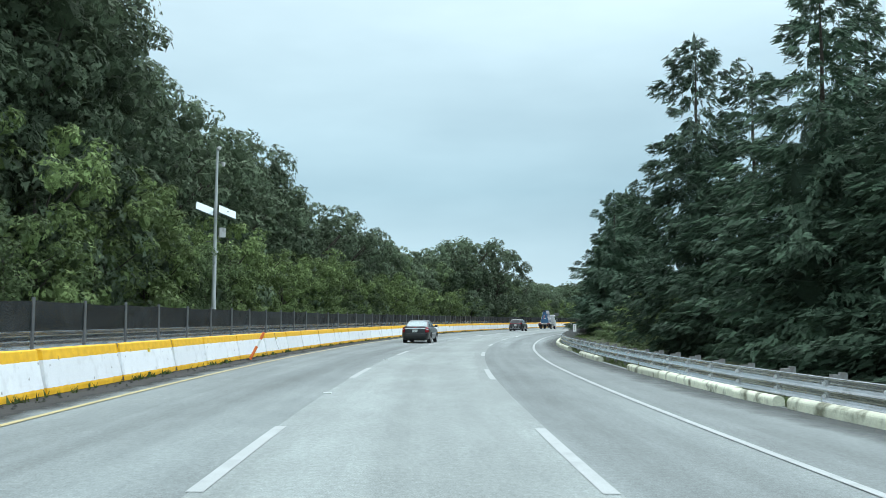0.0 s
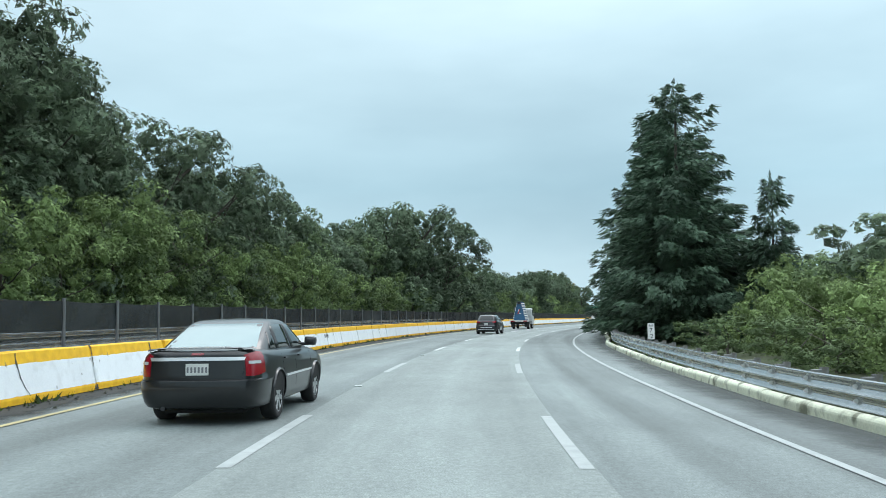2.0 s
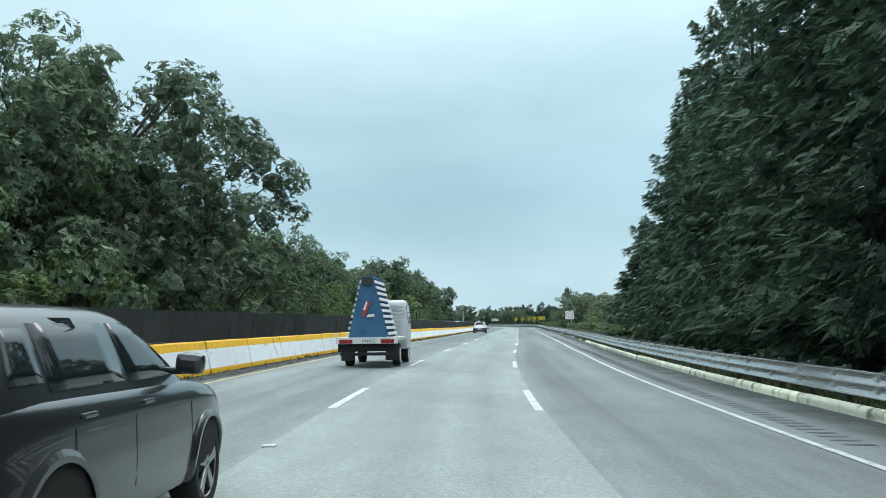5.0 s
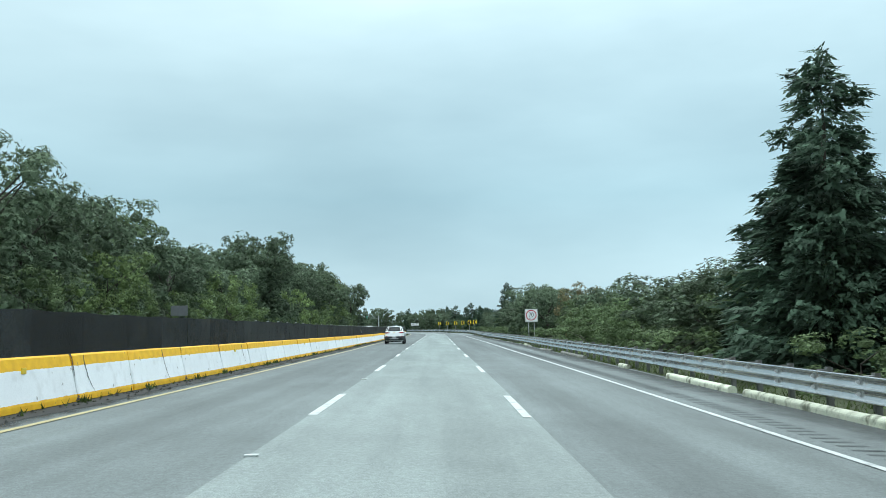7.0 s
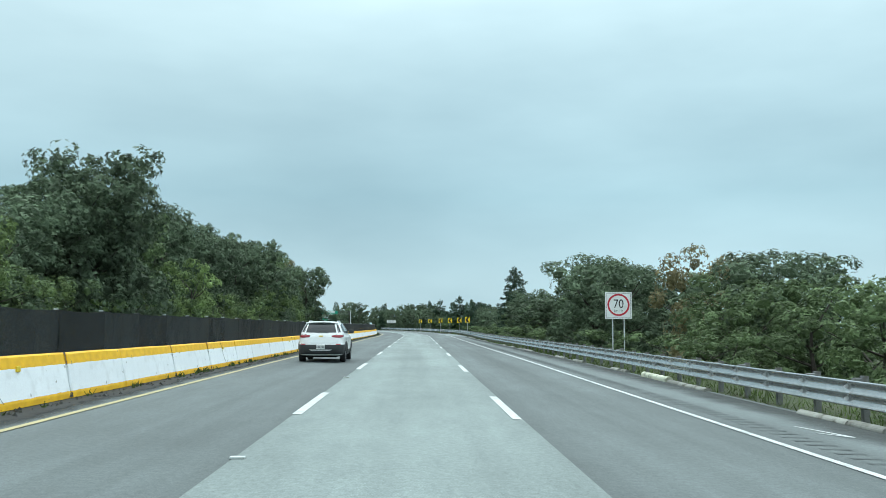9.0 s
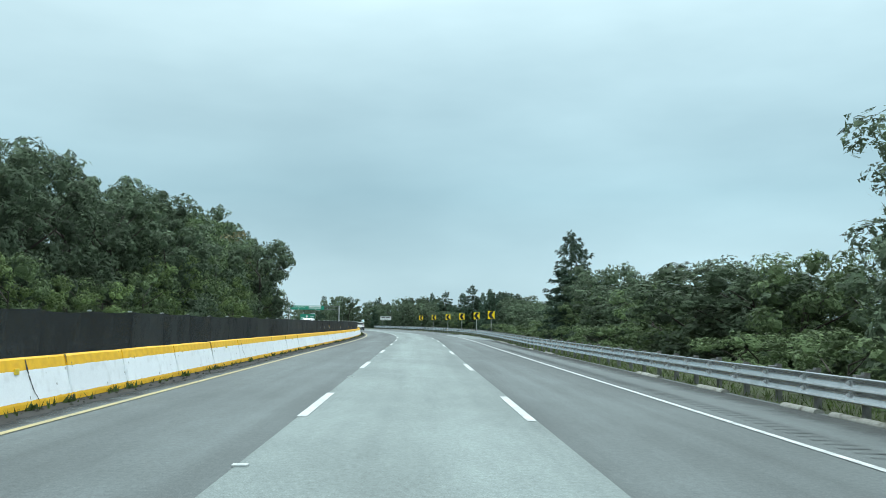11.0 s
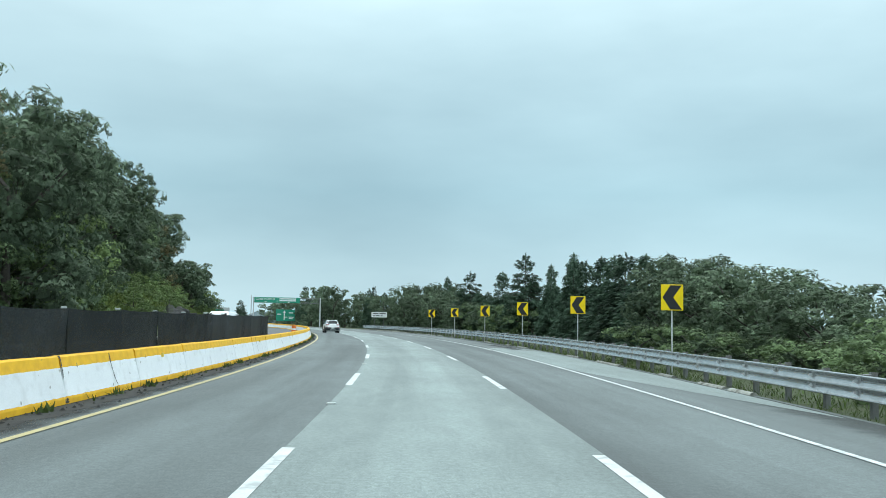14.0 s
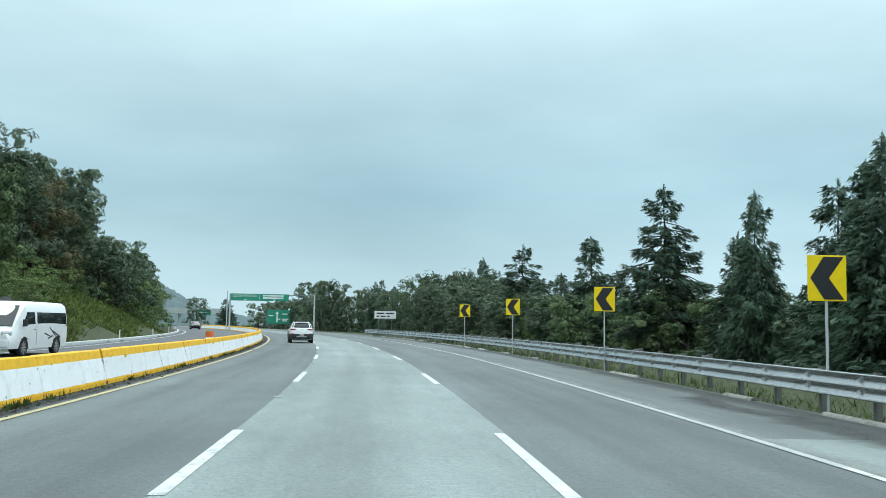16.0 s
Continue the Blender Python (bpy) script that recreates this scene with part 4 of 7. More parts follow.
def woods():
    rnd = random.Random(77)
    first = ((0, 20), (52, 20), (62, 17.2), (80, 16.5), (100, 14.5), (114, 13.4), (124, 11.8), (146, 10.5), (156, 12.5), (176, 12), (186, 10.5), (205, 10.3), (225, 10.0), (235, 9.0), (250, 7.6), (262, 8.2), (275, 10.2), (283, 11), (320, 11.5),
             (350, 12), (367, 12), (385, 13.8), (410, 13), (465, 12.5), (495, 10), (535, 8))
    second = ((0, 25), (58, 26), (68, 22.5), (80, 21), (98, 19), (112, 16.4), (121, 14.2), (130, 12.6), (147, 12.2), (160, 14.5), (176, 15), (190, 13), (222, 11.2), (240, 9.4), (262, 9.6), (275, 12), (315, 13.8), (345, 14.2), (371, 16.2),
              (399, 18.0), (442, 18.2), (468, 17.4), (505, 12), (545, 9))
    shrub = ((0, 6.4), (110, 6.2), (130, 5.4), (180, 4.2), (345, 4.6), (360, 6.5), (435, 7), (535, 5))
    row_of(rnd, 34, 545, -18.6, 0.6, 3.6, BUSHES + BUSHES + MIDS[:1], shrub, 0.66, lambda s: s > 380 or (58 < s < 150 and rnd.random() < 0.5))
    row_of(rnd, 350, 515, -19.8, 0.9, 4.2, BUSHES[:2] + MIDS[:1], ((350, 7), (378, 7), (384, 4.2), (465, 4.5), (480, 7), (515, 7)), 0.6, lambda s: 382 < s < 468 and rnd.random() < 0.82)
    row_of(rnd, 36, 104, -23.4, 1.0, 5.6, OAKS + OAKS + TALLS, first, 0.80)
    row_of(rnd, 104, 386, -21.8, 1.1, 5.6, MIDS + OAKS + OAKS + RUSTS, first, 0.80)
    row_of(rnd, 392, 470, -23.0, 1.4, 6.4, BUSHES[:2], ((392, 4.8), (420, 5.8), (470, 6.0)), 0.72)
    row_of(rnd, 388, 470, -27.6, 1.0, 4.2, MIDS + OAKS[:1] + RUSTS, ((388, 12.5), (404, 15.5), (430, 16), (470, 15)), 0.78)
    row_of(rnd, 42, 104, -27.0, 1.5, 6.5, OAKS + TALLS, second, 0.84)
    row_of(rnd, 104, 465, -27.0, 1.5, 6.5, FARS, second, 0.84)
    row_of(rnd, 465, 615, -21.8, 1.1, 6.0, FARS, first, 0.80)
    row_of(rnd, 465, 615, -27.0, 1.5, 7.0, FARS, second, 0.84)
    row_of(rnd, 60, 635, -35.0, 2.0, 11.0, FARS, [(s, z + 1) for s, z in second], 0.85)
    row_of(rnd, 58, 152, -18.7, 0.5, 4.6, LIGHTS + LIGHTS + MIDS[:1], ((58, 8.6), (100, 8.0), (125, 7.0), (152, 5.6)), 0.72)
    # single large oaks that stand out on the left
    for s, lat, top in ((363, -17.8, 11.0), (368, -18.6, 11.5), (321, -18.5, 8.5)):
        grow(OAKS[0], s, lat, top, rnd)
    for s, lat, top in ((50, -23.0, 25), (44, -25.5, 27)):
        grow(TALLS[0], s, lat, top, rnd)
    for i, (s, lat, top) in enumerate(((45, -18.9, 10.5), (50, -18.4, 9.5), (55, -19.0, 9.0), (60, -20.8, 8.0), (66, -20.4, 7.5), (73, -18.8, 7.2), (92, -18.6, 7.0), (118, -18.8, 6.2), (214, -18.2, 5.8), (243, -18.4, 6.2), (282, -18.4, 6.4), (320, -18.2, 6.0), (367, -19, 8.0))):
        grow(LIGHTS[i % 2], s, lat, top, rnd)
    # dark round oaks beyond the guard rail
    for s, lat, top, wide in ((263.5, 11.2, 5.9, 0.62), (267.0, 11.8, 6.0, 0.58), (271.5, 12.6, 6.6, 0.62), (259.5, 12.0, 5.2, 0.55), (278, 16.5, 6.6, 0.84), (249.5, 17.2, 5.4, 0.7), (246, 15.6, 4.7, 0.6),
                              (365.5, 13.6, 5.1, 0.60), (362.0, 13.4, 4.8, 0.55), (358.8, 13.8, 4.3, 0.55), (355.4, 13.6, 3.9, 0.52), (352.2, 14.0, 3.2, 0.48), (349.0, 14.2, 2.5, 0.45)):
        grow(OAKS[2], s, lat, top, rnd, wide)
    grow(RUSTS[0], 254.0, 14.8, 5.6, rnd, 0.85)
    for s, lat, top, wide in ((263, -19.6, 12.2, 0.86), (264.5, -20.2, 11.2, 0.84), (262, -20.6, 10.0, 0.8), (163, -19.5, 15.8, 1.25), (174, -18.2, 14.8, 1.25), (157, -21, 15.0, 1.1)):
        grow(OAKS[1], s, lat, top, rnd, wide)
    # right: conifers by the first bend
    for s, lat, top in ((28, 14, 11), (33, 12.5, 13), (38, 16, 14), (43, 13.2, 12.5), (48, 11.9, 15.4), (102, 10.7, 15.4), (106, 12.0, 13.2), (108, 11.0, 13.5), (113, 10.2, 15.3),
                        (120, 10.8, 18), (127, 10.4, 19), (133, 11.2, 20), (139, 10.8, 20), (146, 11.4, 19), (153, 11.5, 18), (160, 12, 17), (167, 12.2, 16), (172, 12.8, 15), (331.4, 13.3, 9.9), (328.8, 13.3, 8.6)):
        grow(rnd.choice(FIRS), s, lat + 0.8 * (110 < s < 150), top, rnd, (0.72 if s > 300 else 1.08) if s > 180 else (1.28 if 100 < s < 150 else 1.06))
    for k, s, lat, top, wide in ((YOUNGS[2], 100.5, 15.6, 9.6, 1.25), (YOUNGS[1], 189, 12.0, 10.1, 1.75), (YOUNGS[0], 193.5, 13.8, 9.0, 1.6), (YOUNGS[2], 186, 14.0, 6.5, 1.3),
                                 (SPARSE[0], 404, 13.8, 8.2, 0.85), (YOUNGS[0], 407.5, 15.4, 6.0, 1.0), (YOUNGS[1], 395.5, 14.0, 6.6, 0.75), (YOUNGS[2], 397.2, 14.6, 5.0, 1.1), (YOUNGS[0], 419, 15, 7.3, 1.15), (YOUNGS[1], 423.5, 14.4, 5.2, 1.1),
                                 (YOUNGS[2], 413.0, 14.6, 4.8, 1.0), (SPARSE[1], 436, 15, 8.3, 1.0), (YOUNGS[2], 431, 14.8, 5.4, 1.1), (YOUNGS[2], 454, 16, 8.5, 0.9),
                                 (YOUNGS[0], 388.5, 14.0, 6.5, 1.0), (YOUNGS[1], 387.0, 13.6, 6.9, 0.95), (YOUNGS[2], 384.4, 13.8, 6.2, 1.05), (YOUNGS[2], 391.0, 14.6, 6.4, 0.9), (YOUNGS[0], 381.2, 14.0, 6.3, 1.15), (YOUNGS[1], 378.2, 14.0, 6.1, 1.2),
                                 (YOUNGS[2], 375.2, 13.8, 6.1, 1.2), (YOUNGS[0], 372.0, 14.0, 5.8, 1.2), (YOUNGS[1], 368.8, 14.2, 5.6, 1.2), (YOUNGS[2], 399.5, 15.2, 5.6, 0.7),
                                 (FIRS[2], 514, 16, 8.8, 0.48), (FIRS[0], 518, 18, 9.4, 0.46), (FARS[0], 549, 14, 10.3, 0.9), (FIRS[1], 501, 16, 7.5, 0.44),
                                 (FARS[1], 531, 12, 9.4, 0.8), (FARS[0], 560, 14, 9.6, 0.9), (FIRS[0], 571, 15, 11, 0.7), (FIRS[1], 590, 1.6, 7.2, 0.6), (FIRS[2], 599, 4.3, 6.4, 0.6), (FARS[1], 626, 2.0, 8.2, 0.8), (FARS[0], 587, 9, 6.4, 0.8)):
        grow(k, s, lat, top, rnd, wide)
    for s, lat, top, wide in ((470, 15, 8.0, 0.66), (483, 15.5, 8.0, 0.62), (461, 17, 7.8, 0.6), (493, 14, 6.6, 0.55), (324, 14.8, 6.4, 0.62), (318.5, 15.2, 5.7, 0.6)):
        grow(OAKS[1] if s > 415 else OAKS[0], s, lat, top, rnd, wide)
    # right: shrubs and leafy trees
    gap = lambda s: 99 < s < 178 or 186 < s < 198
    near = lambda s: gap(s) or s > 465 or 253 < s < 270 or (250 < s < 288 and rnd.random() < 0.6)
    line = ((60, 5.5), (95, 6.0), (205, 4.8), (225, 4.0), (240, 3.7), (250, 4.2), (256, 5.0), (262, 6.0), (280, 5.6), (305, 4.4), (315, 5.0), (327, 5.6), (335, 2.6), (351, 2.2), (354, 3.1), (360, 4.5), (369, 5.6), (377, 5.6), (390, 5.2), (398, 3.8), (404, 3.0), (415, 4.0), (428, 3.8),
            (445, 5.8), (470, 7.6), (485, 7.2), (535, 8.0))
    row_of(rnd, 53, 96, 12.6, 0.7, 3.0, BUSHES[:2], ((53, 3.4), (80, 3.3), (96, 2.7)), 0.6)
    row_of(rnd, 53, 360, 10.6, 0.7, 3.4, BUSHES[2:], ((53, 2.0), (90, 1.3), (200, 1.3), (360, 1.0)), 0.55, lambda s: gap(s) or (60 < s < 98 and rnd.random() < 0.5) or (s > 198 and rnd.random() < 0.45))
    row_of(rnd, 60, 98, 15.2, 0.9, 4.0, BUSHES[:1] + LIGHTS + MIDS[:1], ((60, 4.2), (98, 4.4)), 0.74)
    row_of(rnd, 178, 290, 14.3, 0.9, 4.0, MIDS + MIDS + OAKS + OAKS + OAKS + RUSTS, [(s, z * (0.8 if s < 200 else 0.96)) for s, z in line], 0.78, near)
    row_of(rnd, 290, 346, 14.3, 0.9, 4.0, MIDS + OAKS, [(s, z * 0.96) for s, z in line], 0.78)
    row_of(rnd, 402, 575, 14.8, 0.9, 4.0, OAKS + MIDS[:1], line, 0.78, near)
    row_of(rnd, 62, 455, 18.5, 1.6, 6.0, MIDS[:1] + FARS + FARS + OAKS[:1], [(s, z * (1.0 if s < 200 else 0.88)) for s, z in line], 0.80)
    row_of(rnd, 455, 615, 18.5, 1.6, 6.5, FARS, line, 0.80)
    row_of(rnd, 66, 215, 27.0, 2.5, 9.0, FARS, [(s, z * (1.12 if s < 200 else 0.9)) for s, z in line], 0.8)


woods()


# ---- vehicles ----
M_TYRE = mat("tyre_rubber", (0.018, 0.018, 0.019), 0.85, var=0.2, scale=8, fine=60, bump=0.3)
M_RIM = mat("alloy_rim", (0.42, 0.43, 0.44), 0.35, 0.9, var=0.1, scale=6, fine=40)
M_RIM_DARK = mat("dark_alloy_rim", (0.09, 0.09, 0.095), 0.4, 0.8, var=0.1, scale=6, fine=40)
M_GREY_PAINT = mat("dark_grey_car_paint", (0.013, 0.014, 0.015), 0.30, 0.25, var=0.08, scale=2, fine=25, bump=0.0, dirt=(0.035, 0.035, 0.033), dirt_amt=0.25, coat=0.45)
M_BLACK_PAINT = mat("black_car_paint", (0.025, 0.027, 0.030), 0.3, 0.3, var=0.08, scale=2, fine=25, bump=0.0, coat=0.8)
M_WHITE_PAINT = mat("white_car_paint", (0.83, 0.85, 0.85), 0.35, var=0.04, scale=2, fine=25, bump=0.0, coat=0.7, dirt=(0.72, 0.73, 0.72), dirt_amt=0.3)
M_CLAD = mat("black_plastic_trim", (0.030, 0.032, 0.034), 0.65, var=0.15, scale=5, fine=50, bump=0.15)
M_UNDER = mat("underbody", (0.012, 0.012, 0.012), 0.9, var=0.2)
M_CHROME = mat("chrome", (0.80, 0.81, 0.82), 0.3, 0.7, var=0.03)
M_TAIL = mat("red_lamp_plastic", (0.25, 0.008, 0.016), 0.2, var=0.15, scale=12, fine=60, coat=0.6)
M_LAMP = mat("clear_lamp", (0.62, 0.64, 0.65), 0.15, 0.3, var=0.1, scale=12, coat=0.6)
M_PLATE = mat("number_plate", (0.60, 0.62, 0.60), 0.5, var=0.05, scale=8)
M_PLATE_BAR = mat("plate_bars", (0.16, 0.17, 0.18), 0.6, var=0.05)
M_TRUCK_WHITE = mat("truck_white", (0.62, 0.64, 0.64), 0.5, var=0.08, scale=2, fine=20, bump=0.05, dirt=(0.34, 0.33, 0.31), dirt_amt=0.55)
M_BLUE = mat("blue_frame_paint", (0.030, 0.115, 0.23), 0.5, var=0.12, scale=2, fine=20, bump=0.05, dirt=(0.02, 0.06, 0.11), dirt_amt=0.5)
M_RED = mat("red_paint", (0.45, 0.035, 0.03), 0.5, var=0.1)
M_WHITE = mat("white_sheet", (0.72, 0.74, 0.73), 0.5, var=0.05, scale=4)


def glass_mat(name, tint, spec=0.5, metal=0.0):
    return mat(name, tint, 0.03, var=0.05, bump=0.0, spec=spec, metal=metal)


M_GLASS = glass_mat("tinted_glass", (0.012, 0.017, 0.018))
M_FILM = glass_mat("mirror_film_glass", (0.29, 0.36, 0.36), 0.5, 0.85)


def wheel_mesh_parts(r, w, rim_mat, spokes):
    """Tyre, rim and hub of one wheel, its axle along x, outer side at +x."""
    def lathe(profile, seg=28):
        verts, faces = [], []
        for i in range(seg):
            a = 2 * math.pi * i / seg
            for x, q in profile:
                verts.append((x, math.cos(a) * q, math.sin(a) * q))
        k = len(profile)
        for i in range(seg):
            for j in range(k - 1):
                a, b = i * k + j, ((i + 1) % seg) * k + j
                faces.append((a, a + 1, b + 1, b))
        return verts, faces
    rr = r * 0.71
    tyre = mesh_of("tyre", *lathe([(-w / 2, rr), (-w / 2, r * 0.93), (-w * 0.40, r * 0.985), (-w * 0.2, r), (w * 0.2, r), (w * 0.40, r * 0.985), (w / 2, r * 0.93), (w / 2, rr), (w * 0.3, rr * 0.98)]), M_TYRE, True)
    v, f = lathe([(w * 0.46, rr * 1.01), (w * 0.42, rr * 0.90), (w * 0.10, rr * 0.86), (0.0, rr * 0.1), (0.0, 0.001)])
    barrel = mesh_of("rim_barrel", v, f, M_UNDER, True)
    bm = bmesh.new()
    for k in range(spokes):
        a = 2 * math.pi * k / spokes
        turn = Matrix.Rotation(a, 3, "X")
        for off in ((-0.10, 0.10) if spokes <= 5 else (0.0,)):
            t2 = Matrix.Rotation(a + off, 3, "X")
            c = t2 @ Vector((w * 0.42, 0, rr * 0.53))
            add_box(bm, c.x, c.y, c.z, 0.03, rr * (0.17 if spokes <= 5 or spokes > 8 else 0.27), rr * 0.85, t2, 0.008)
    add_tube(bm, (w * 0.30, 0, 0), (w * 0.44, 0, 0), rr * 0.22, rr * 0.16, 14)
    v, f = lathe([(w * 0.46, rr * 1.02), (w * 0.47, rr * 0.97), (w * 0.40, rr * 0.92), (w * 0.40, rr * 1.0)])
    ring = mesh_of("ring", v, f)
    bm.from_mesh(ring)
    rim = bpy.data.meshes.new("rim")
    bm.to_mesh(rim)
    bm.free()
    rim.materials.append(rim_mat)
    return tyre, barrel, rim


def add_wheels(car, spots, r, w, rim_mat, spokes):
    tyre, barrel, rim = wheel_mesh_parts(r, w, rim_mat, spokes)
    for x, y in spots:
        hub = part("wheel", tyre, None, car)
        hub.matrix_basis = pose(x, y, r, 0, 0, 0 if x > 0 else 180)
        part("rim", rim, None, hub, "alloy rim")
        part("inner_drum", barrel, None, hub)


def plate(car, y, z, turn=0):
    p = part("number_plate", boxed(0, 0, 0, 0.31, 0.012, 0.155, 0.004), M_PLATE, car, "pale number plate with dark bars")
    p.matrix_basis = pose(0, y, z, 0, 0, turn)
    for i in range(6):
        part("plate_bar", boxed(-0.125 + 0.05 * i, -0.008, -0.005, 0.026, 0.004, 0.075), M_PLATE_BAR, p)


def panel(points, thick=0.008):
    """A thin sheet through the given corners (outer side first), as a bmesh."""
    bm = bmesh.new()
    a = [bm.verts.new(p) for p in points]
    n = (Vector(points[1]) - Vector(points[0])).cross(Vector(points[2]) - Vector(points[0])).normalized()
    b = [bm.verts.new(Vector(p) - n * thick) for p in points]
    bm.faces.new(a)
    bm.faces.new(list(reversed(b)))
    for i in range(len(a)):
        j = (i + 1) % len(a)
        bm.faces.new((a[j], a[i], b[i], b[j]))
    bmesh.ops.recalc_face_normals(bm, faces=bm.faces)
    return bm


class Shell:
    """A car's skin as a pile of rounded plan outlines. Levels: height, rear end, front end, half width. Nose towards +y."""

    def __init__(self, levels, n, tilt=None):
        self.lv, self.n, self.tilt = levels, n, tilt
        self.z = [q[0] for q in levels]

    def at(self, z):
        a, b, w = (float(np.interp(z, self.z, [q[i] for q in self.lv])) for i in (1, 2, 3))
        return (a + b) / 2, (b - a) / 2, w

    def point(self, z, th, out=0.0):
        """Skin at height z and plan angle th (-90 tail, 0 side, 90 nose), pushed outwards."""
        c, h, w = self.at(z)
        e = 2.0 / self.n
        x, y = (w + out) * max(0.0, math.cos(th)) ** e, (h + out) * abs(math.sin(th)) ** e * (1 if th > 0 else -1)
        return Vector((x, c + y, z if self.tilt is None else self.tilt(z, c + y)))

    def th_x(self, z, x):
        c, h, w = self.at(z)
        return -math.acos(min(1.0, abs(x) / w) ** (self.n / 2))

    def th_y(self, z, y):
        c, h, w = self.at(z)
        v = (y - c) / h
        return math.asin(min(1.0, abs(v)) ** (self.n / 2)) * (1 if v > 0 else -1)

    def side(self, y, z, out=0.0):
        c, h, w = self.at(z)
        x = w * max(0.0, 1 - min(1.0, abs((y - c) / h)) ** self.n) ** (1 / self.n)
        return Vector((x + out, y, z if self.tilt is None else self.tilt(z, y)))

    def tail(self, x, z, out=0.0):
        p = self.point(z, self.th_x(z, x), 0.0)
        return Vector((x, p.y - out, p.z))


def skin_mesh(name, shell, material, steps=64, cap=True):
    verts, faces = [], []
    ths = [2 * math.pi * (i / steps) - math.pi / 2 for i in range(steps)]
    for z in shell.z:
        for t in ths:
            tt = math.asin(max(-1.0, min(1.0, math.sin(t))))
            p = shell.point(z, tt)
            verts.append((p.x if math.cos(t) >= -1e-9 else -p.x, p.y, p.z))
    for k in range(len(shell.z) - 1):
        for i in range(steps):
            j = (i + 1) % steps
            faces.append((k * steps + i, k * steps + j, (k + 1) * steps + j, (k + 1) * steps + i))
    faces += [tuple(range(steps - 1, -1, -1)), tuple((len(shell.z) - 1) * steps + i for i in range(steps))]
    return mesh_of(name, verts, faces, material, True)


def sheet(rows, thick=0.02, flip=False):
    """A curved sheet through rows of points with its rim turned inwards, as a bmesh."""
    bm = bmesh.new()
    grid = [[bm.verts.new(p) for p in row] for row in rows]
    n, m = len(rows), len(rows[0])
    for i in range(n - 1):
        for j in range(m - 1):
            bm.faces.new((grid[i][j], grid[i][j + 1], grid[i + 1][j + 1], grid[i + 1][j]))
    bm.normal_update()
    rim = [(0, j) for j in range(m)] + [(i, m - 1) for i in range(1, n)] + [(n - 1, j) for j in range(m - 2, -1, -1)] + [(i, 0) for i in range(n - 2, 0, -1)]
    mid = sum((Vector(p) for row in rows for p in row), Vector()) / (n * m)
    inn = Vector((-mid.x, -mid.y * 0.5, 0)).normalized() * thick if mid.length > 0.01 else Vector((0, thick, 0))
    low = [bm.verts.new(grid[i][j].co + inn) for i, j in rim]
    for k in range(len(rim)):
        a, b = rim[k], rim[(k + 1) % len(rim)]
        bm.faces.new((grid[a[0]][a[1]], low[k], low[(k + 1) % len(rim)], grid[b[0]][b[1]]))
    bmesh.ops.recalc_face_normals(bm, faces=bm.faces)
    for f in bm.faces:
        f.smooth = True
    return bm


def curved(name, bm, material, parent, label=""):
    ob = part(name, bm, material, parent, label)
    ob.modifiers.new("split", "EDGE_SPLIT").split_angle = radians(35)
    return ob


def mirror_x(rows):
    return [[(-p[0], p[1], p[2]) for p in row] for row in rows]


def wrap(shell, x0, y1, z0, z1, out, nu=10, nv=5, tip=0.0):
    """A patch from x0 on the tail round the corner to y1 on the side; its ends narrow by tip."""
    zm = (z0 + z1) / 2
    a, b = shell.th_x(zm, x0), shell.th_y(zm, y1)
    rows = []
    for j in range(nv):
        v = j / (nv - 1)
        row = []
        for i in range(nu):
            u = i / (nu - 1)
            k = 1 - tip * abs(2 * u - 1) ** 2
            z = zm + (v - 0.5) * (z1 - z0) * k + (u - 0.4) * 0.04 * (tip > 0)
            row.append(shell.point(z, a + (b - a) * u, out))
        rows.append(row)
    return rows


def across(shell, w0, w1, z0, z1, out, nu=13, nv=7):
    """A patch across the tail, half width w0 at its foot and w1 at its head."""
    return [[shell.tail((w0 + (w1 - w0) * j / (nv - 1)) * (2 * i / (nu - 1) - 1), z0 + (z1 - z0) * j / (nv - 1), out) for i in range(nu)] for j in range(nv)]


def on_side(shell, foot, head, out, nu=6, nv=5):
    """A patch on the side; foot and head: (y rear, y front, z)."""
    rows = []
    for j in range(nv):
        v = j / (nv - 1)
        ya, yb, z = (foot[i] + (head[i] - foot[i]) * v for i in range(3))
        rows.append([shell.side(ya + (yb - ya) * i / (nu - 1), z, out) for i in range(nu)])
    return rows


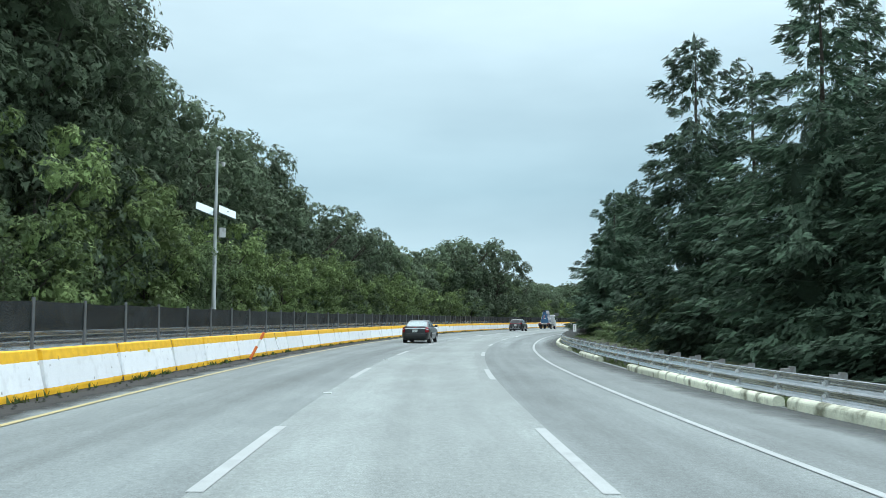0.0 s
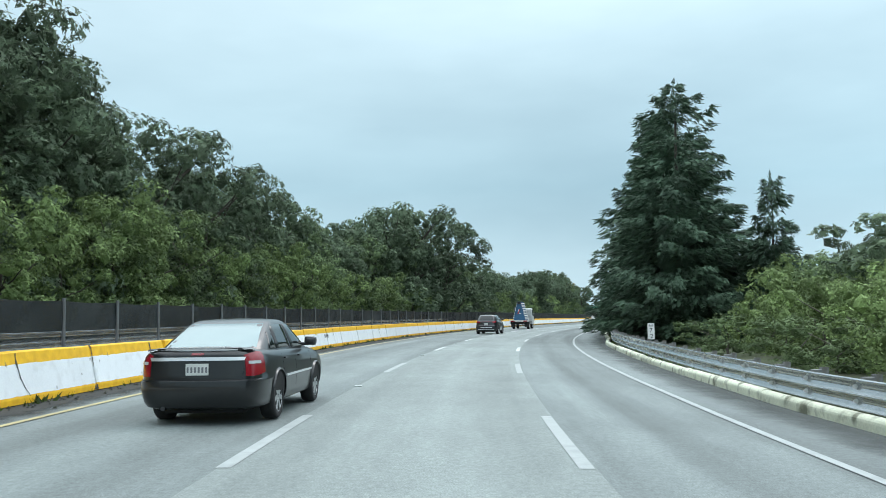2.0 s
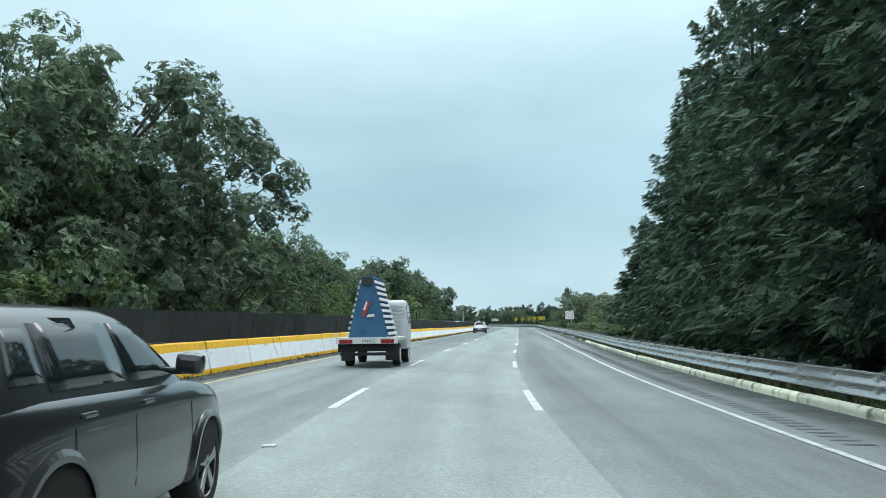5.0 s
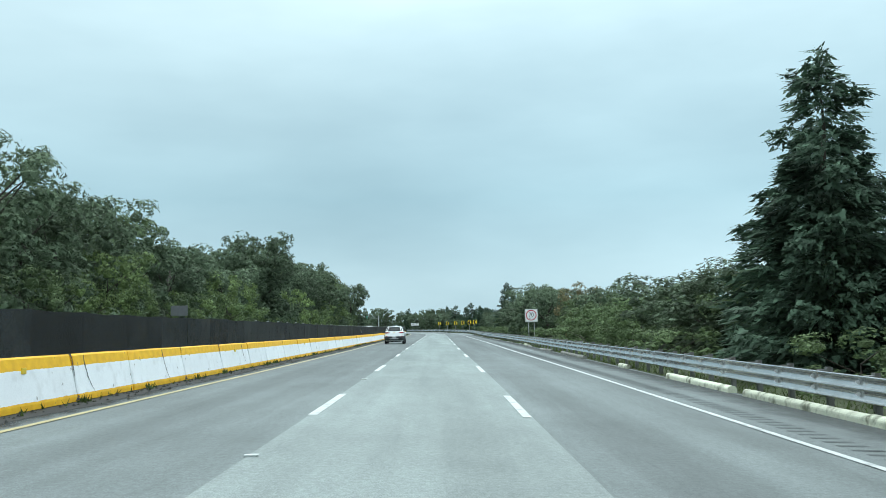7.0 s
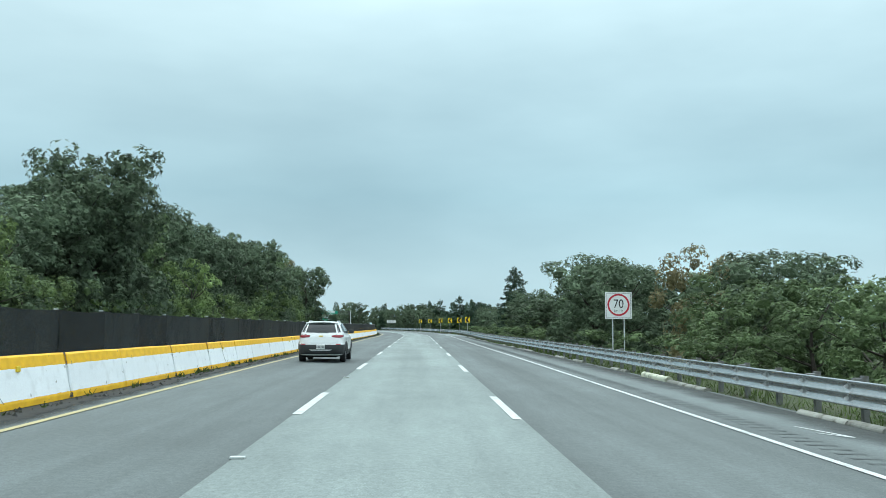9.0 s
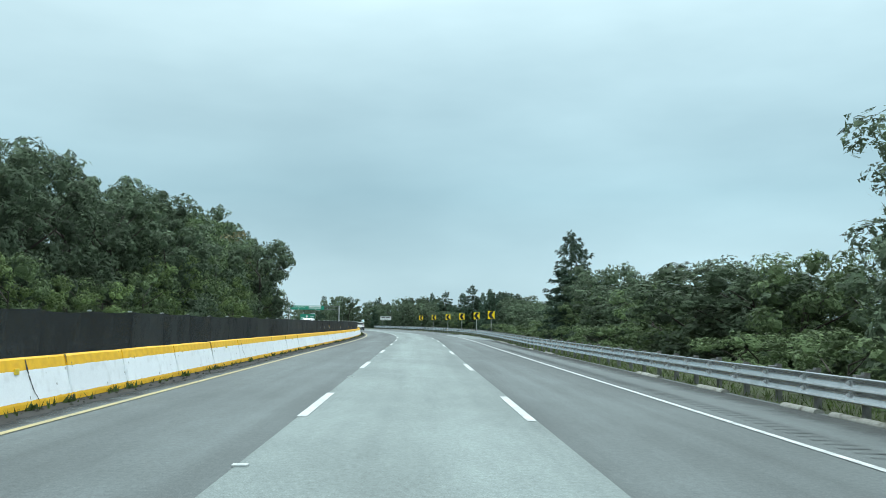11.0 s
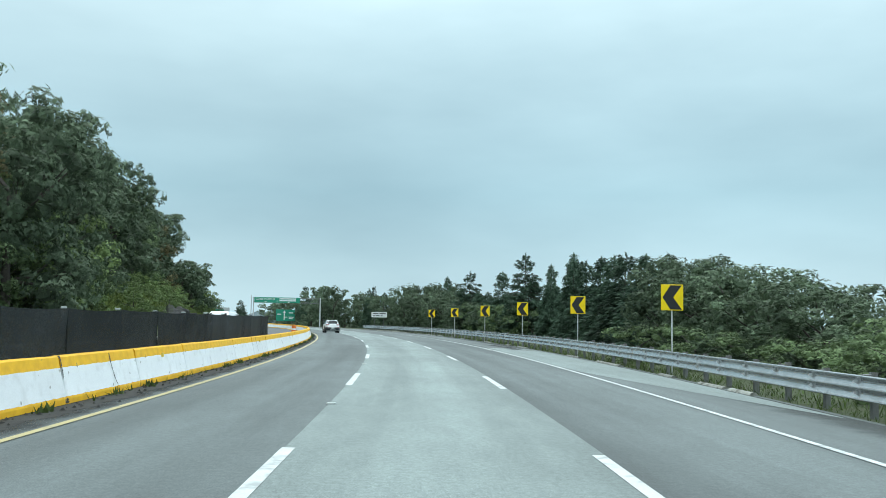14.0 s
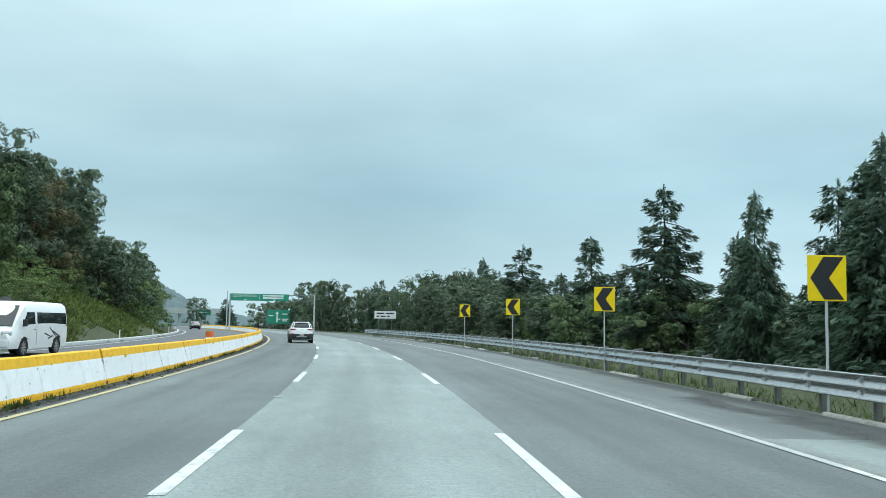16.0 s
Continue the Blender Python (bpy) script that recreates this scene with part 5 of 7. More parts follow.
def car(name, label, category, m, c):
    """A passenger car: lower body, cabin, glass, wheels and trim. c: measures and materials."""
    ob = empty(name, m, label, category)
    lo, hi = c["lo"], c["hi"]
    body = curved("body", mesh_bm(skin_mesh("body", lo, c["paint"])), c["paint"], ob)
    curved("cabin", mesh_bm(skin_mesh("cabin", hi, c["paint"])), c["paint"], ob)
    wr, sill = c["wheel_r"], lo.z[0]
    for sgn in (1, -1):
        mir = (lambda r: r) if sgn > 0 else mirror_x
        for a in c["axles"]:
            ring_rows, well = [], []
            for j in range(5):
                r = (wr + 0.055) * j / 4
                well.append([lo.side(a + r * math.cos(t), max(sill, wr + r * math.sin(t)), 0.004) for t in [math.pi * (-0.12 + 1.24 * i / 18) for i in range(19)]])
            part("wheel_well", sheet(mir(well), 0.01), M_UNDER, ob, "dark wheel well")
            for j in range(3):
                r = wr + 0.05 + c["arch_w"] * j / 2
                ring_rows.append([lo.side(a + r * math.cos(t), max(sill, wr + r * math.sin(t)), 0.004 + (0.022, 0.026, 0.004)[j]) for t in [math.pi * (-0.10 + 1.20 * i / 20) for i in range(21)]])
            curved("arch_trim", sheet(mir(ring_rows), 0.02), c["arch"], ob, "wheel arch lip")
        for foot, head in c["windows"]:
            part("side_window", sheet(mir(on_side(hi, foot, head, 0.006)), 0.012), M_GLASS, ob)
        for y in c["seams"]:
            part("door_seam", sheet(mir(on_side(lo, (y, y + 0.010, sill + 0.08), (y, y + 0.010, c["belt"] - 0.02), 0.002, 2, 6)), 0.004), M_UNDER, ob)
        for y in c["handles"]:
            q = lo.side(y, c["belt"] - 0.11)
            part("door_handle", boxed(sgn * (q.x + 0.012), y, c["belt"] - 0.10, 0.035, 0.17, 0.03, 0.01), c["handle_mat"], ob)
        q = hi.side(c["mirror_y"], c["belt"] + 0.05)
        bm = bmesh.new()
        add_box(bm, sgn * (q.x + 0.15), c["mirror_y"], c["belt"] + 0.10, 0.20, 0.13, 0.145, Matrix.Rotation(sgn * radians(6), 3, "Y"), 0.05)
        add_box(bm, sgn * (q.x + 0.05), c["mirror_y"] + 0.02, c["belt"] + 0.05, 0.16, 0.06, 0.05, None, 0.015)
        part("mirror", bm, c["mirror"], ob)
        lamp = [[lo.point(z, t, 0.006) for t in [radians(52 + 5 * i) for i in range(7)]] for z in (c["nose"] - 0.16, c["nose"] - 0.10, c["nose"] - 0.04)]
        curved("headlight", sheet(mir(lamp), 0.02), M_LAMP, ob)
    curved("rear_window", sheet(across(hi, *c["rear_glass_at"], 0.008), 0.012), c["rear_glass"], ob)
    zf = c["rear_glass_at"]
    rows = []
    for j in range(6):
        z = c["belt"] + 0.05 + (zf[3] - c["belt"] - 0.05) * j / 5
        cc, h, w = hi.at(z)
        rows.append([(u * w * 0.88, cc + h * max(0.0, 1 - abs(u * 0.88) ** hi.n) ** (1 / hi.n) + 0.008, z) for u in [2 * i / 12 - 1 for i in range(13)]])
    curved("windscreen", sheet(rows, 0.012), M_GLASS, ob)
    part("grille", boxed(0, lo.at(c["nose"] - 0.2)[0] + lo.at(c["nose"] - 0.2)[1] - 0.01, c["nose"] - 0.2, 0.8, 0.05, 0.16, 0.02), M_CLAD, ob)
    add_wheels(ob, [(sx * (lo.side(a, wr).x - 0.085), a) for sx in (1, -1) for a in c["axles"]], wr, 0.21, c["rim"], c["spokes"])
    part("underbody", boxed(0, 0, sill - 0.01, lo.lv[0][3] * 1.5, c["L"] * 0.86, 0.10, 0.03), M_UNDER, ob, "dark underbody")
    return ob


def mesh_bm(me):
    bm = bmesh.new()
    bm.from_mesh(me)
    bpy.data.meshes.remove(me)
    return bm


def slope(base, rear, front, half):
    """Tilts the upper levels of a body so that its top falls from the tail to the nose."""
    def f(z, y):
        k = max(0.0, (z - base) / (rear - base))
        u = max(0.0, min(1.0, (y + half) / (2 * half)))
        fall = (rear - front) * (0.30 * u + 0.70 * max(0.0, (u - 0.66) / 0.34) ** 1.7)
        return z - fall * k
    return f


SEDAN_LO = Shell([(0.21, -2.16, 2.20, 0.74), (0.25, -2.28, 2.30, 0.82), (0.34, -2.36, 2.36, 0.855), (0.46, -2.39, 2.39, 0.872), (0.58, -2.385, 2.38, 0.880), (0.610, -2.375, 2.37, 0.882), (0.622, -2.345, 2.36, 0.880),
                  (0.75, -2.335, 2.33, 0.872), (0.88, -2.325, 2.28, 0.855), (0.955, -2.315, 2.22, 0.825), (0.992, -2.285, 2.15, 0.785), (1.008, -2.20, 2.05, 0.72), (1.016, -1.8, 1.6, 0.40), (1.018, -1.0, 1.0, 0.05)], 8.0, slope(0.6, 1.018, 0.76, 2.39))
SEDAN_HI = Shell([(0.93, -2.00, 1.32, 0.80), (1.02, -1.84, 1.08, 0.765), (1.12, -1.60, 0.86, 0.725), (1.24, -1.30, 0.60, 0.672), (1.33, -1.05, 0.38, 0.625), (1.375, -0.90, 0.24, 0.590), (1.402, -0.76, 0.12, 0.545), (1.415, -0.62, 0.0, 0.47),
                  (1.428, -0.45, -0.12, 0.30), (1.432, -0.32, -0.22, 0.10)], 7.0)
SEDAN = dict(L=4.78, lo=SEDAN_LO, hi=SEDAN_HI, belt=0.95, nose=0.76, wheel_r=0.325, axles=(-1.36, 1.34), arch_w=0.03, arch=M_GREY_PAINT, paint=M_GREY_PAINT,
             windows=[((-1.50, -1.16, 1.00), (-1.13, -1.10, 1.30)), ((-1.12, -0.26, 0.99), (-1.00, -0.26, 1.335)), ((-0.18, 0.86, 0.98), (-0.18, 0.30, 1.335))], seams=(-1.06, -0.22, 0.92), handles=(-0.92, 0.02),
             handle_mat=M_GREY_PAINT, mirror=M_BLACK_PAINT, mirror_y=0.72, rear_glass=M_FILM, rear_glass_at=(0.645, 0.535, 1.03, 1.355), rim=M_RIM, spokes=7)
SUV_LO = Shell([(0.25, -1.94, 1.98, 0.78), (0.29, -2.06, 2.06, 0.84), (0.38, -2.13, 2.11, 0.875), (0.52, -2.165, 2.15, 0.890), (0.665, -2.150, 2.14, 0.892), (0.690, -2.125, 2.13, 0.890), (0.80, -2.105, 2.11, 0.886),
                (0.92, -2.085, 2.08, 0.882), (1.00, -2.070, 2.03, 0.870), (1.05, -2.040, 1.97, 0.840), (1.075, -1.98, 1.88, 0.79), (1.09, -1.7, 1.5, 0.45), (1.092, -1.0, 0.8, 0.05)], 6.0, slope(0.6, 1.092, 0.84, 2.15))
SUV_HI = Shell([(0.98, -2.07, 1.22, 0.850), (1.06, -2.045, 1.08, 0.825), (1.16, -1.985, 0.92, 0.788), (1.28, -1.90, 0.70, 0.735), (1.39, -1.80, 0.46, 0.682), (1.455, -1.72, 0.28, 0.640), (1.495, -1.66, 0.14, 0.590), (1.52, -1.58, 0.02, 0.515),
                (1.538, -1.40, -0.14, 0.36), (1.545, -1.10, -0.40, 0.12)], 6.0)
SUV = dict(L=4.30, lo=SUV_LO, hi=SUV_HI, belt=1.04, nose=0.84, wheel_r=0.345, axles=(-1.27, 1.30), arch_w=0.07, arch=M_CLAD, paint=M_WHITE_PAINT,
           windows=[((-1.60, -1.30, 1.13), (-1.50, -1.28, 1.40)), ((-1.25, -0.30, 1.08), (-1.22, -0.30, 1.425)), ((-0.22, 0.80, 1.07), (-0.22, 0.28, 1.425))], seams=(-1.10, -0.26, 0.84), handles=(-0.96, -0.08),
           handle_mat=M_CHROME, mirror=M_CLAD, mirror_y=0.62, rear_glass=M_GLASS, rear_glass_at=(0.785, 0.665, 1.115, 1.455), rim=M_RIM_DARK, spokes=10)


def build_sedan(m):
    ob = car("sedan", "dark grey saloon car with chrome boot strip", "car", m, SEDAN)
    lo = SEDAN_LO
    curved("boot_lid", sheet(across(lo, 0.60, 0.66, 0.645, 0.945, 0.008), 0.02), M_GREY_PAINT, ob, "dark grey boot lid")
    curved("chrome_strip", sheet(across(lo, 0.63, 0.65, 0.872, 0.918, 0.026, 13, 3), 0.02), M_CHROME, ob, "chrome strip across the boot")
    curved("brake_light", sheet(across(lo, 0.09, 0.08, 0.945, 0.975, 0.012, 5, 3), 0.02), M_TAIL, ob, "dark red high brake light")
    both = wrap(lo, 0.0, -1.80, 0.25, 0.60, 0.012, 18, 6)
    curved("rear_bumper", sheet([[(-p.x, p.y, p.z) for p in reversed(row)] + row[1:] for row in both], 0.02), M_GREY_PAINT, ob, "body-coloured rear bumper")
    for sgn in (1, -1):
        mir = (lambda r: r) if sgn > 0 else mirror_x
        lamp = curved("tail_light", sheet(mir(wrap(lo, 0.635, -2.02, 0.665, 0.975, 0.012, 12, 6, 0.10)), 0.03), M_TAIL, ob, "red tail light")
        curved("clear_strip", sheet(mir(wrap(lo, 0.67, -2.12, 0.825, 0.865, 0.018, 7, 3)), 0.02), M_LAMP, lamp, "pale reversing lamp")
        curved("side_moulding", sheet(mir(on_side(lo, (-0.92, 0.90, 0.575), (-0.92, 0.90, 0.605), 0.014, 10, 3)), 0.015), M_CHROME, ob, "bright side moulding")
        part("spoiler_foot", boxed(sgn * 0.55, -2.20, 1.015, 0.05, 0.12, 0.05, 0.01), M_GREY_PAINT, ob)
    rows = []
    for j, (dy, dz) in enumerate(((0.16, 0.0), (0.10, 0.012), (0.0, 0.012), (-0.03, 0.0), (0.0, -0.012))):
        rows.append([(0.72 * u, -2.27 + dy + 0.07 * u * u, 1.045 + dz - 0.035 * abs(u) ** 3) for u in [2 * i / 14 - 1 for i in range(15)]])
    curved("spoiler", sheet(rows, 0.01), M_BLACK_PAINT, ob, "thin boot spoiler")
    part("spoiler_strip", boxed(0, -2.303, 1.045, 0.72, 0.012, 0.02, 0.004), M_CHROME, ob, "bright strip on the spoiler")
    part("exhaust", tubed((-0.48, -2.30, 0.24), (-0.48, -2.10, 0.25), 0.032), M_CLAD, ob)
    plate(ob, -2.352, 0.755)
    return ob


def build_white_suv(m):
    ob = car("white_suv", "white compact sport utility vehicle with black lower trim", "car", m, SUV)
    lo, hi = SUV_LO, SUV_HI
    curved("tailgate", sheet(across(lo, 0.62, 0.70, 0.705, 1.03, 0.010), 0.02), M_WHITE_PAINT, ob, "white tailgate")
    both = wrap(lo, 0.0, -1.62, 0.25, 0.672, 0.014, 18, 7)
    bump = curved("rear_bumper", sheet([[(-p.x, p.y, p.z) for p in reversed(row)] + row[1:] for row in both], 0.02), M_CLAD, ob, "black plastic rear bumper")
    curved("chrome_strip", sheet(across(lo, 0.34, 0.42, 0.435, 0.49, 0.035, 9, 3), 0.03), M_CHROME, bump, "bright strip on the bumper")
    part("badge", boxed(0, lo.tail(0, 0.985).y - 0.018, 0.985, 0.15, 0.014, 0.04, 0.008), M_YREF, ob, "small gold badge")
    for sgn in (1, -1):
        mir = (lambda r: r) if sgn > 0 else mirror_x
        curved("tail_light", sheet(mir(wrap(lo, 0.40, -1.70, 0.925, 1.065, 0.014, 12, 6, 0.55)), 0.03), M_TAIL, ob, "red tail light wrapped round the corner")
        curved("reflector", sheet(mir(wrap(lo, 0.56, -2.02, 0.665, 0.705, 0.022, 8, 3)), 0.02), M_TAIL, ob, "red bumper reflector")
        curved("sill_trim", sheet(mir(on_side(lo, (-0.92, 0.95, 0.26), (-0.90, 0.92, 0.47), 0.012, 10, 4)), 0.02), M_CLAD, ob, "black plastic sill trim")
        curved("glass_end", sheet(mir(wrap(hi, 0.66, -1.82, 1.13, 1.42, 0.007, 5, 5)), 0.012), M_GLASS, ob, "dark end of the rear window")
        rail = bmesh.new()
        add_tube(rail, (sgn * 0.53, -1.46, 1.49), (sgn * 0.53, -1.22, 1.548), 0.016)
        add_tube(rail, (sgn * 0.53, -1.22, 1.548), (sgn * 0.53, -0.15, 1.548), 0.016)
        add_tube(rail, (sgn * 0.53, -0.15, 1.548), (sgn * 0.53, 0.05, 1.495), 0.018)
        part("roof_rail", rail, M_CHROME, ob, "bright roof rail")
    rows = []
    for dy, dz in ((0.30, 0.012), (0.12, 0.004), (0.0, -0.018), (0.02, -0.045)):
        rows.append([(0.60 * u, -1.79 + dy + 0.06 * u * u, 1.520 + dz - 0.035 * abs(u) ** 2.5) for u in [2 * i / 14 - 1 for i in range(15)]])
    curved("roof_spoiler", sheet(rows, 0.01), M_WHITE_PAINT, ob)
    part("aerial_fin", boxed(0, -1.28, 1.565, 0.05, 0.16, 0.05, 0.015), M_CLAD, ob)
    part("wiper", boxed(0.05, hi.tail(0, 1.14).y - 0.03, 1.14, 0.40, 0.03, 0.03, 0.008), M_CLAD, ob)
    plate(ob, lo.tail(0, 0.58).y - 0.022, 0.585)
    return ob


def build_dark_suv(m, label, paint=None):
    paint = paint or M_BLACK_PAINT
    c = dict(SUV, paint=paint, rim=M_RIM, spokes=5, mirror=paint, handle_mat=paint, arch=paint)
    ob = car("dark_suv", label, "car", m, c)
    lo = SUV_LO
    both = wrap(lo, 0.0, -1.62, 0.25, 0.60, 0.014, 18, 6)
    bump = curved("rear_bumper", sheet([[(-p.x, p.y, p.z) for p in reversed(row)] + row[1:] for row in both], 0.02), M_CLAD, ob, "black rear bumper")
    for z, w in ((0.37, 0.62), (0.52, 0.45)):
        curved("chrome_strip", sheet(across(lo, w, w + 0.02, z, z + 0.045, 0.03, 9, 3), 0.03), M_CHROME, bump, "bright strip on the bumper")
    for sgn in (1, -1):
        mir = (lambda r: r) if sgn > 0 else mirror_x
        curved("tail_light", sheet(mir(wrap(lo, 0.48, -1.80, 0.92, 1.04, 0.014, 12, 5, 0.3)), 0.03), M_TAIL, ob, "red tail light")
    curved("light_bar", sheet(across(lo, 0.50, 0.50, 0.975, 1.0, 0.014, 9, 3), 0.02), M_TAIL, ob, "thin red light bar")
    curved("tailgate", sheet(across(lo, 0.62, 0.70, 0.66, 0.96, 0.009), 0.02), paint, ob)
    plate(ob, lo.tail(0, 0.80).y - 0.022, 0.80)
    return ob


def build_truck(m):
    ob = empty("glass_truck", m, "small white flatbed truck carrying a blue glass rack", "truck")
    part("chassis", boxed(0, 0.2, 0.62, 0.72, 5.0, 0.22, 0.02), M_UNDER, ob, "dark chassis rails")
    part("flatbed", boxed(0, -1.15, 0.90, 1.92, 3.3, 0.10, 0.015), M_TRUCK_WHITE, ob, "worn white load bed")
    part("bed_edge", boxed(0, -2.81, 0.86, 1.96, 0.05, 0.20, 0.01), M_TRUCK_WHITE, ob, "white rear bed edge")
    part("rear_bumper", boxed(0, -2.76, 0.44, 1.70, 0.08, 0.10, 0.015), M_UNDER, ob, "dark rear under-run bar")
    part("rear_apron", boxed(0, -2.70, 0.64, 1.86, 0.04, 0.24, 0.01), M_UNDER, ob)
    for sgn in (1, -1):
        part("tail_light", boxed(sgn * 0.66, -2.845, 0.84, 0.42, 0.03, 0.13, 0.015), M_TAIL, ob, "red tail light")
        part("mud_flap", boxed(sgn * 0.72, -2.15, 0.42, 0.42, 0.02, 0.42, 0.01), M_CLAD, ob)
        part("bed_post", boxed(sgn * 0.97, -2.78, 0.98, 0.05, 0.05, 0.26, 0.01), M_TRUCK_WHITE, ob)
    plate(ob, -2.845, 0.86)
    # A-shaped rack: end frame, ridge, sloping slats
    rack = part("rack_end", panel([(-0.62, -2.55, 0.96), (0.62, -2.55, 0.96), (0.17, -2.55, 2.90), (-0.17, -2.55, 2.90)], 0.06), M_BLUE, ob, "blue trapezoid rack end")
    part("rack_front_end", panel([(-0.62, -0.15, 0.96), (0.62, -0.15, 0.96), (0.17, -0.15, 2.90), (-0.17, -0.15, 2.90)], 0.06), M_BLUE, ob, "blue trapezoid rack end")
    part("rack_cap", boxed(0, -2.58, 2.76, 0.34, 0.05, 0.26, 0.01), M_CLAD, rack, "dark head of the rack end")
    # plain angular mark: two strokes
    part("red_stroke", panel([(-0.20, -2.60, 1.62), (-0.10, -2.60, 1.62), (0.10, -2.60, 2.06), (0.02, -2.60, 2.10)], 0.006), M_RED, rack, "red stroke of the mark")
    part("white_stroke", panel([(-0.04, -2.603, 1.60), (0.22, -2.603, 1.62), (0.22, -2.603, 1.70), (0.02, -2.603, 1.69)], 0.006), M_WHITE, rack, "white stroke of the mark")
    part("white_tip", panel([(-0.14, -2.603, 1.84), (-0.08, -2.603, 1.82), (0.0, -2.603, 2.06), (-0.04, -2.603, 2.12)], 0.006), M_WHITE, rack, "white stroke of the mark")
    for sgn in (1, -1):
        for i in range(10):
            f = (i + 0.3) / 10
            z = 1.02 + 1.84 * f
            x = 0.64 + (0.17 - 0.64) * f
            part("rack_slat", boxed(sgn * (x + 0.03), -1.35, z, 0.04, 2.42, 0.095, 0.01, Matrix.Rotation(sgn * radians(-13), 3, "Y")), M_WHITE, ob, "white padded rack slat")
        for yy in (-1.75, -0.95):
            bm = bmesh.new()
            add_tube(bm, (sgn * 0.60, yy, 0.95), (sgn * 0.15, yy, 2.88), 0.03, 0.03, 6)
            part("rack_rib", bm, M_BLUE, ob)
    part("rack_ridge", boxed(0, -1.35, 2.89, 0.30, 2.42, 0.06, 0.01), M_BLUE, ob)
    # cab
    cv, cf = [], []
    rows = [(0.62, 0.50, 0.93), (0.62, 1.45, 0.95), (0.66, 2.12, 0.88), (0.76, 2.22, 0.80)]
    front = [(2.42, 0.50, 0.90), (2.44, 1.30, 0.93), (2.02, 2.12, 0.84), (1.85, 2.22, 0.78)]
    for (yr, z, w), (yf, _, wf) in zip(rows, front):
        cv += [(-w, yr, z), (w, yr, z), (wf, yf - 0.12, z), (wf - 0.16, yf, z), (-wf + 0.16, yf, z), (-wf, yf - 0.12, z)]
    for i in range(3):
        for j in range(6):
            a, b = i * 6 + j, i * 6 + (j + 1) % 6
            cf.append((a, b, b + 6, a + 6))
    cf += [(18, 19, 20, 21, 22, 23), (5, 4, 3, 2, 1, 0)]
    cab = part("cab", mesh_of("cab", cv, cf, M_TRUCK_WHITE), None, ob, "white truck cab")
    bev = cab.modifiers.new("soft", "BEVEL")
    bev.width, bev.segments = 0.04, 2
    for i in range(9):
        part("cab_rib", boxed(0, 0.60, 0.98 + 0.13 * i, 1.6, 0.03, 0.05, 0.008), M_TRUCK_WHITE, cab)
    part("windscreen", panel([(-0.80, 2.45, 1.34), (0.80, 2.45, 1.34), (0.74, 2.06, 2.06), (-0.74, 2.06, 2.06)], 0.02), M_GLASS, cab)
    for sgn in (1, -1):
        pts = [(sgn * 0.955, 0.85, 1.42), (sgn * 0.945, 2.10, 1.36), (sgn * 0.885, 1.88, 2.04), (sgn * 0.895, 0.90, 2.04)]
        part("side_window", panel(pts[::sgn], 0.015), M_GLASS, cab)
        part("mirror", boxed(sgn * 1.16, 2.05, 1.62, 0.05, 0.18, 0.36, 0.02), M_CLAD, cab)
        part("mirror_arm", tubed((sgn * 0.93, 2.1, 1.80), (sgn * 1.16, 2.05, 1.76), 0.015), M_CLAD, cab)
    add_wheels(ob, [(sx * 0.78, a) for sx in (1, -1) for a in (-1.30, 1.55)], 0.37, 0.24, M_TRUCK_WHITE, 8)
    return ob


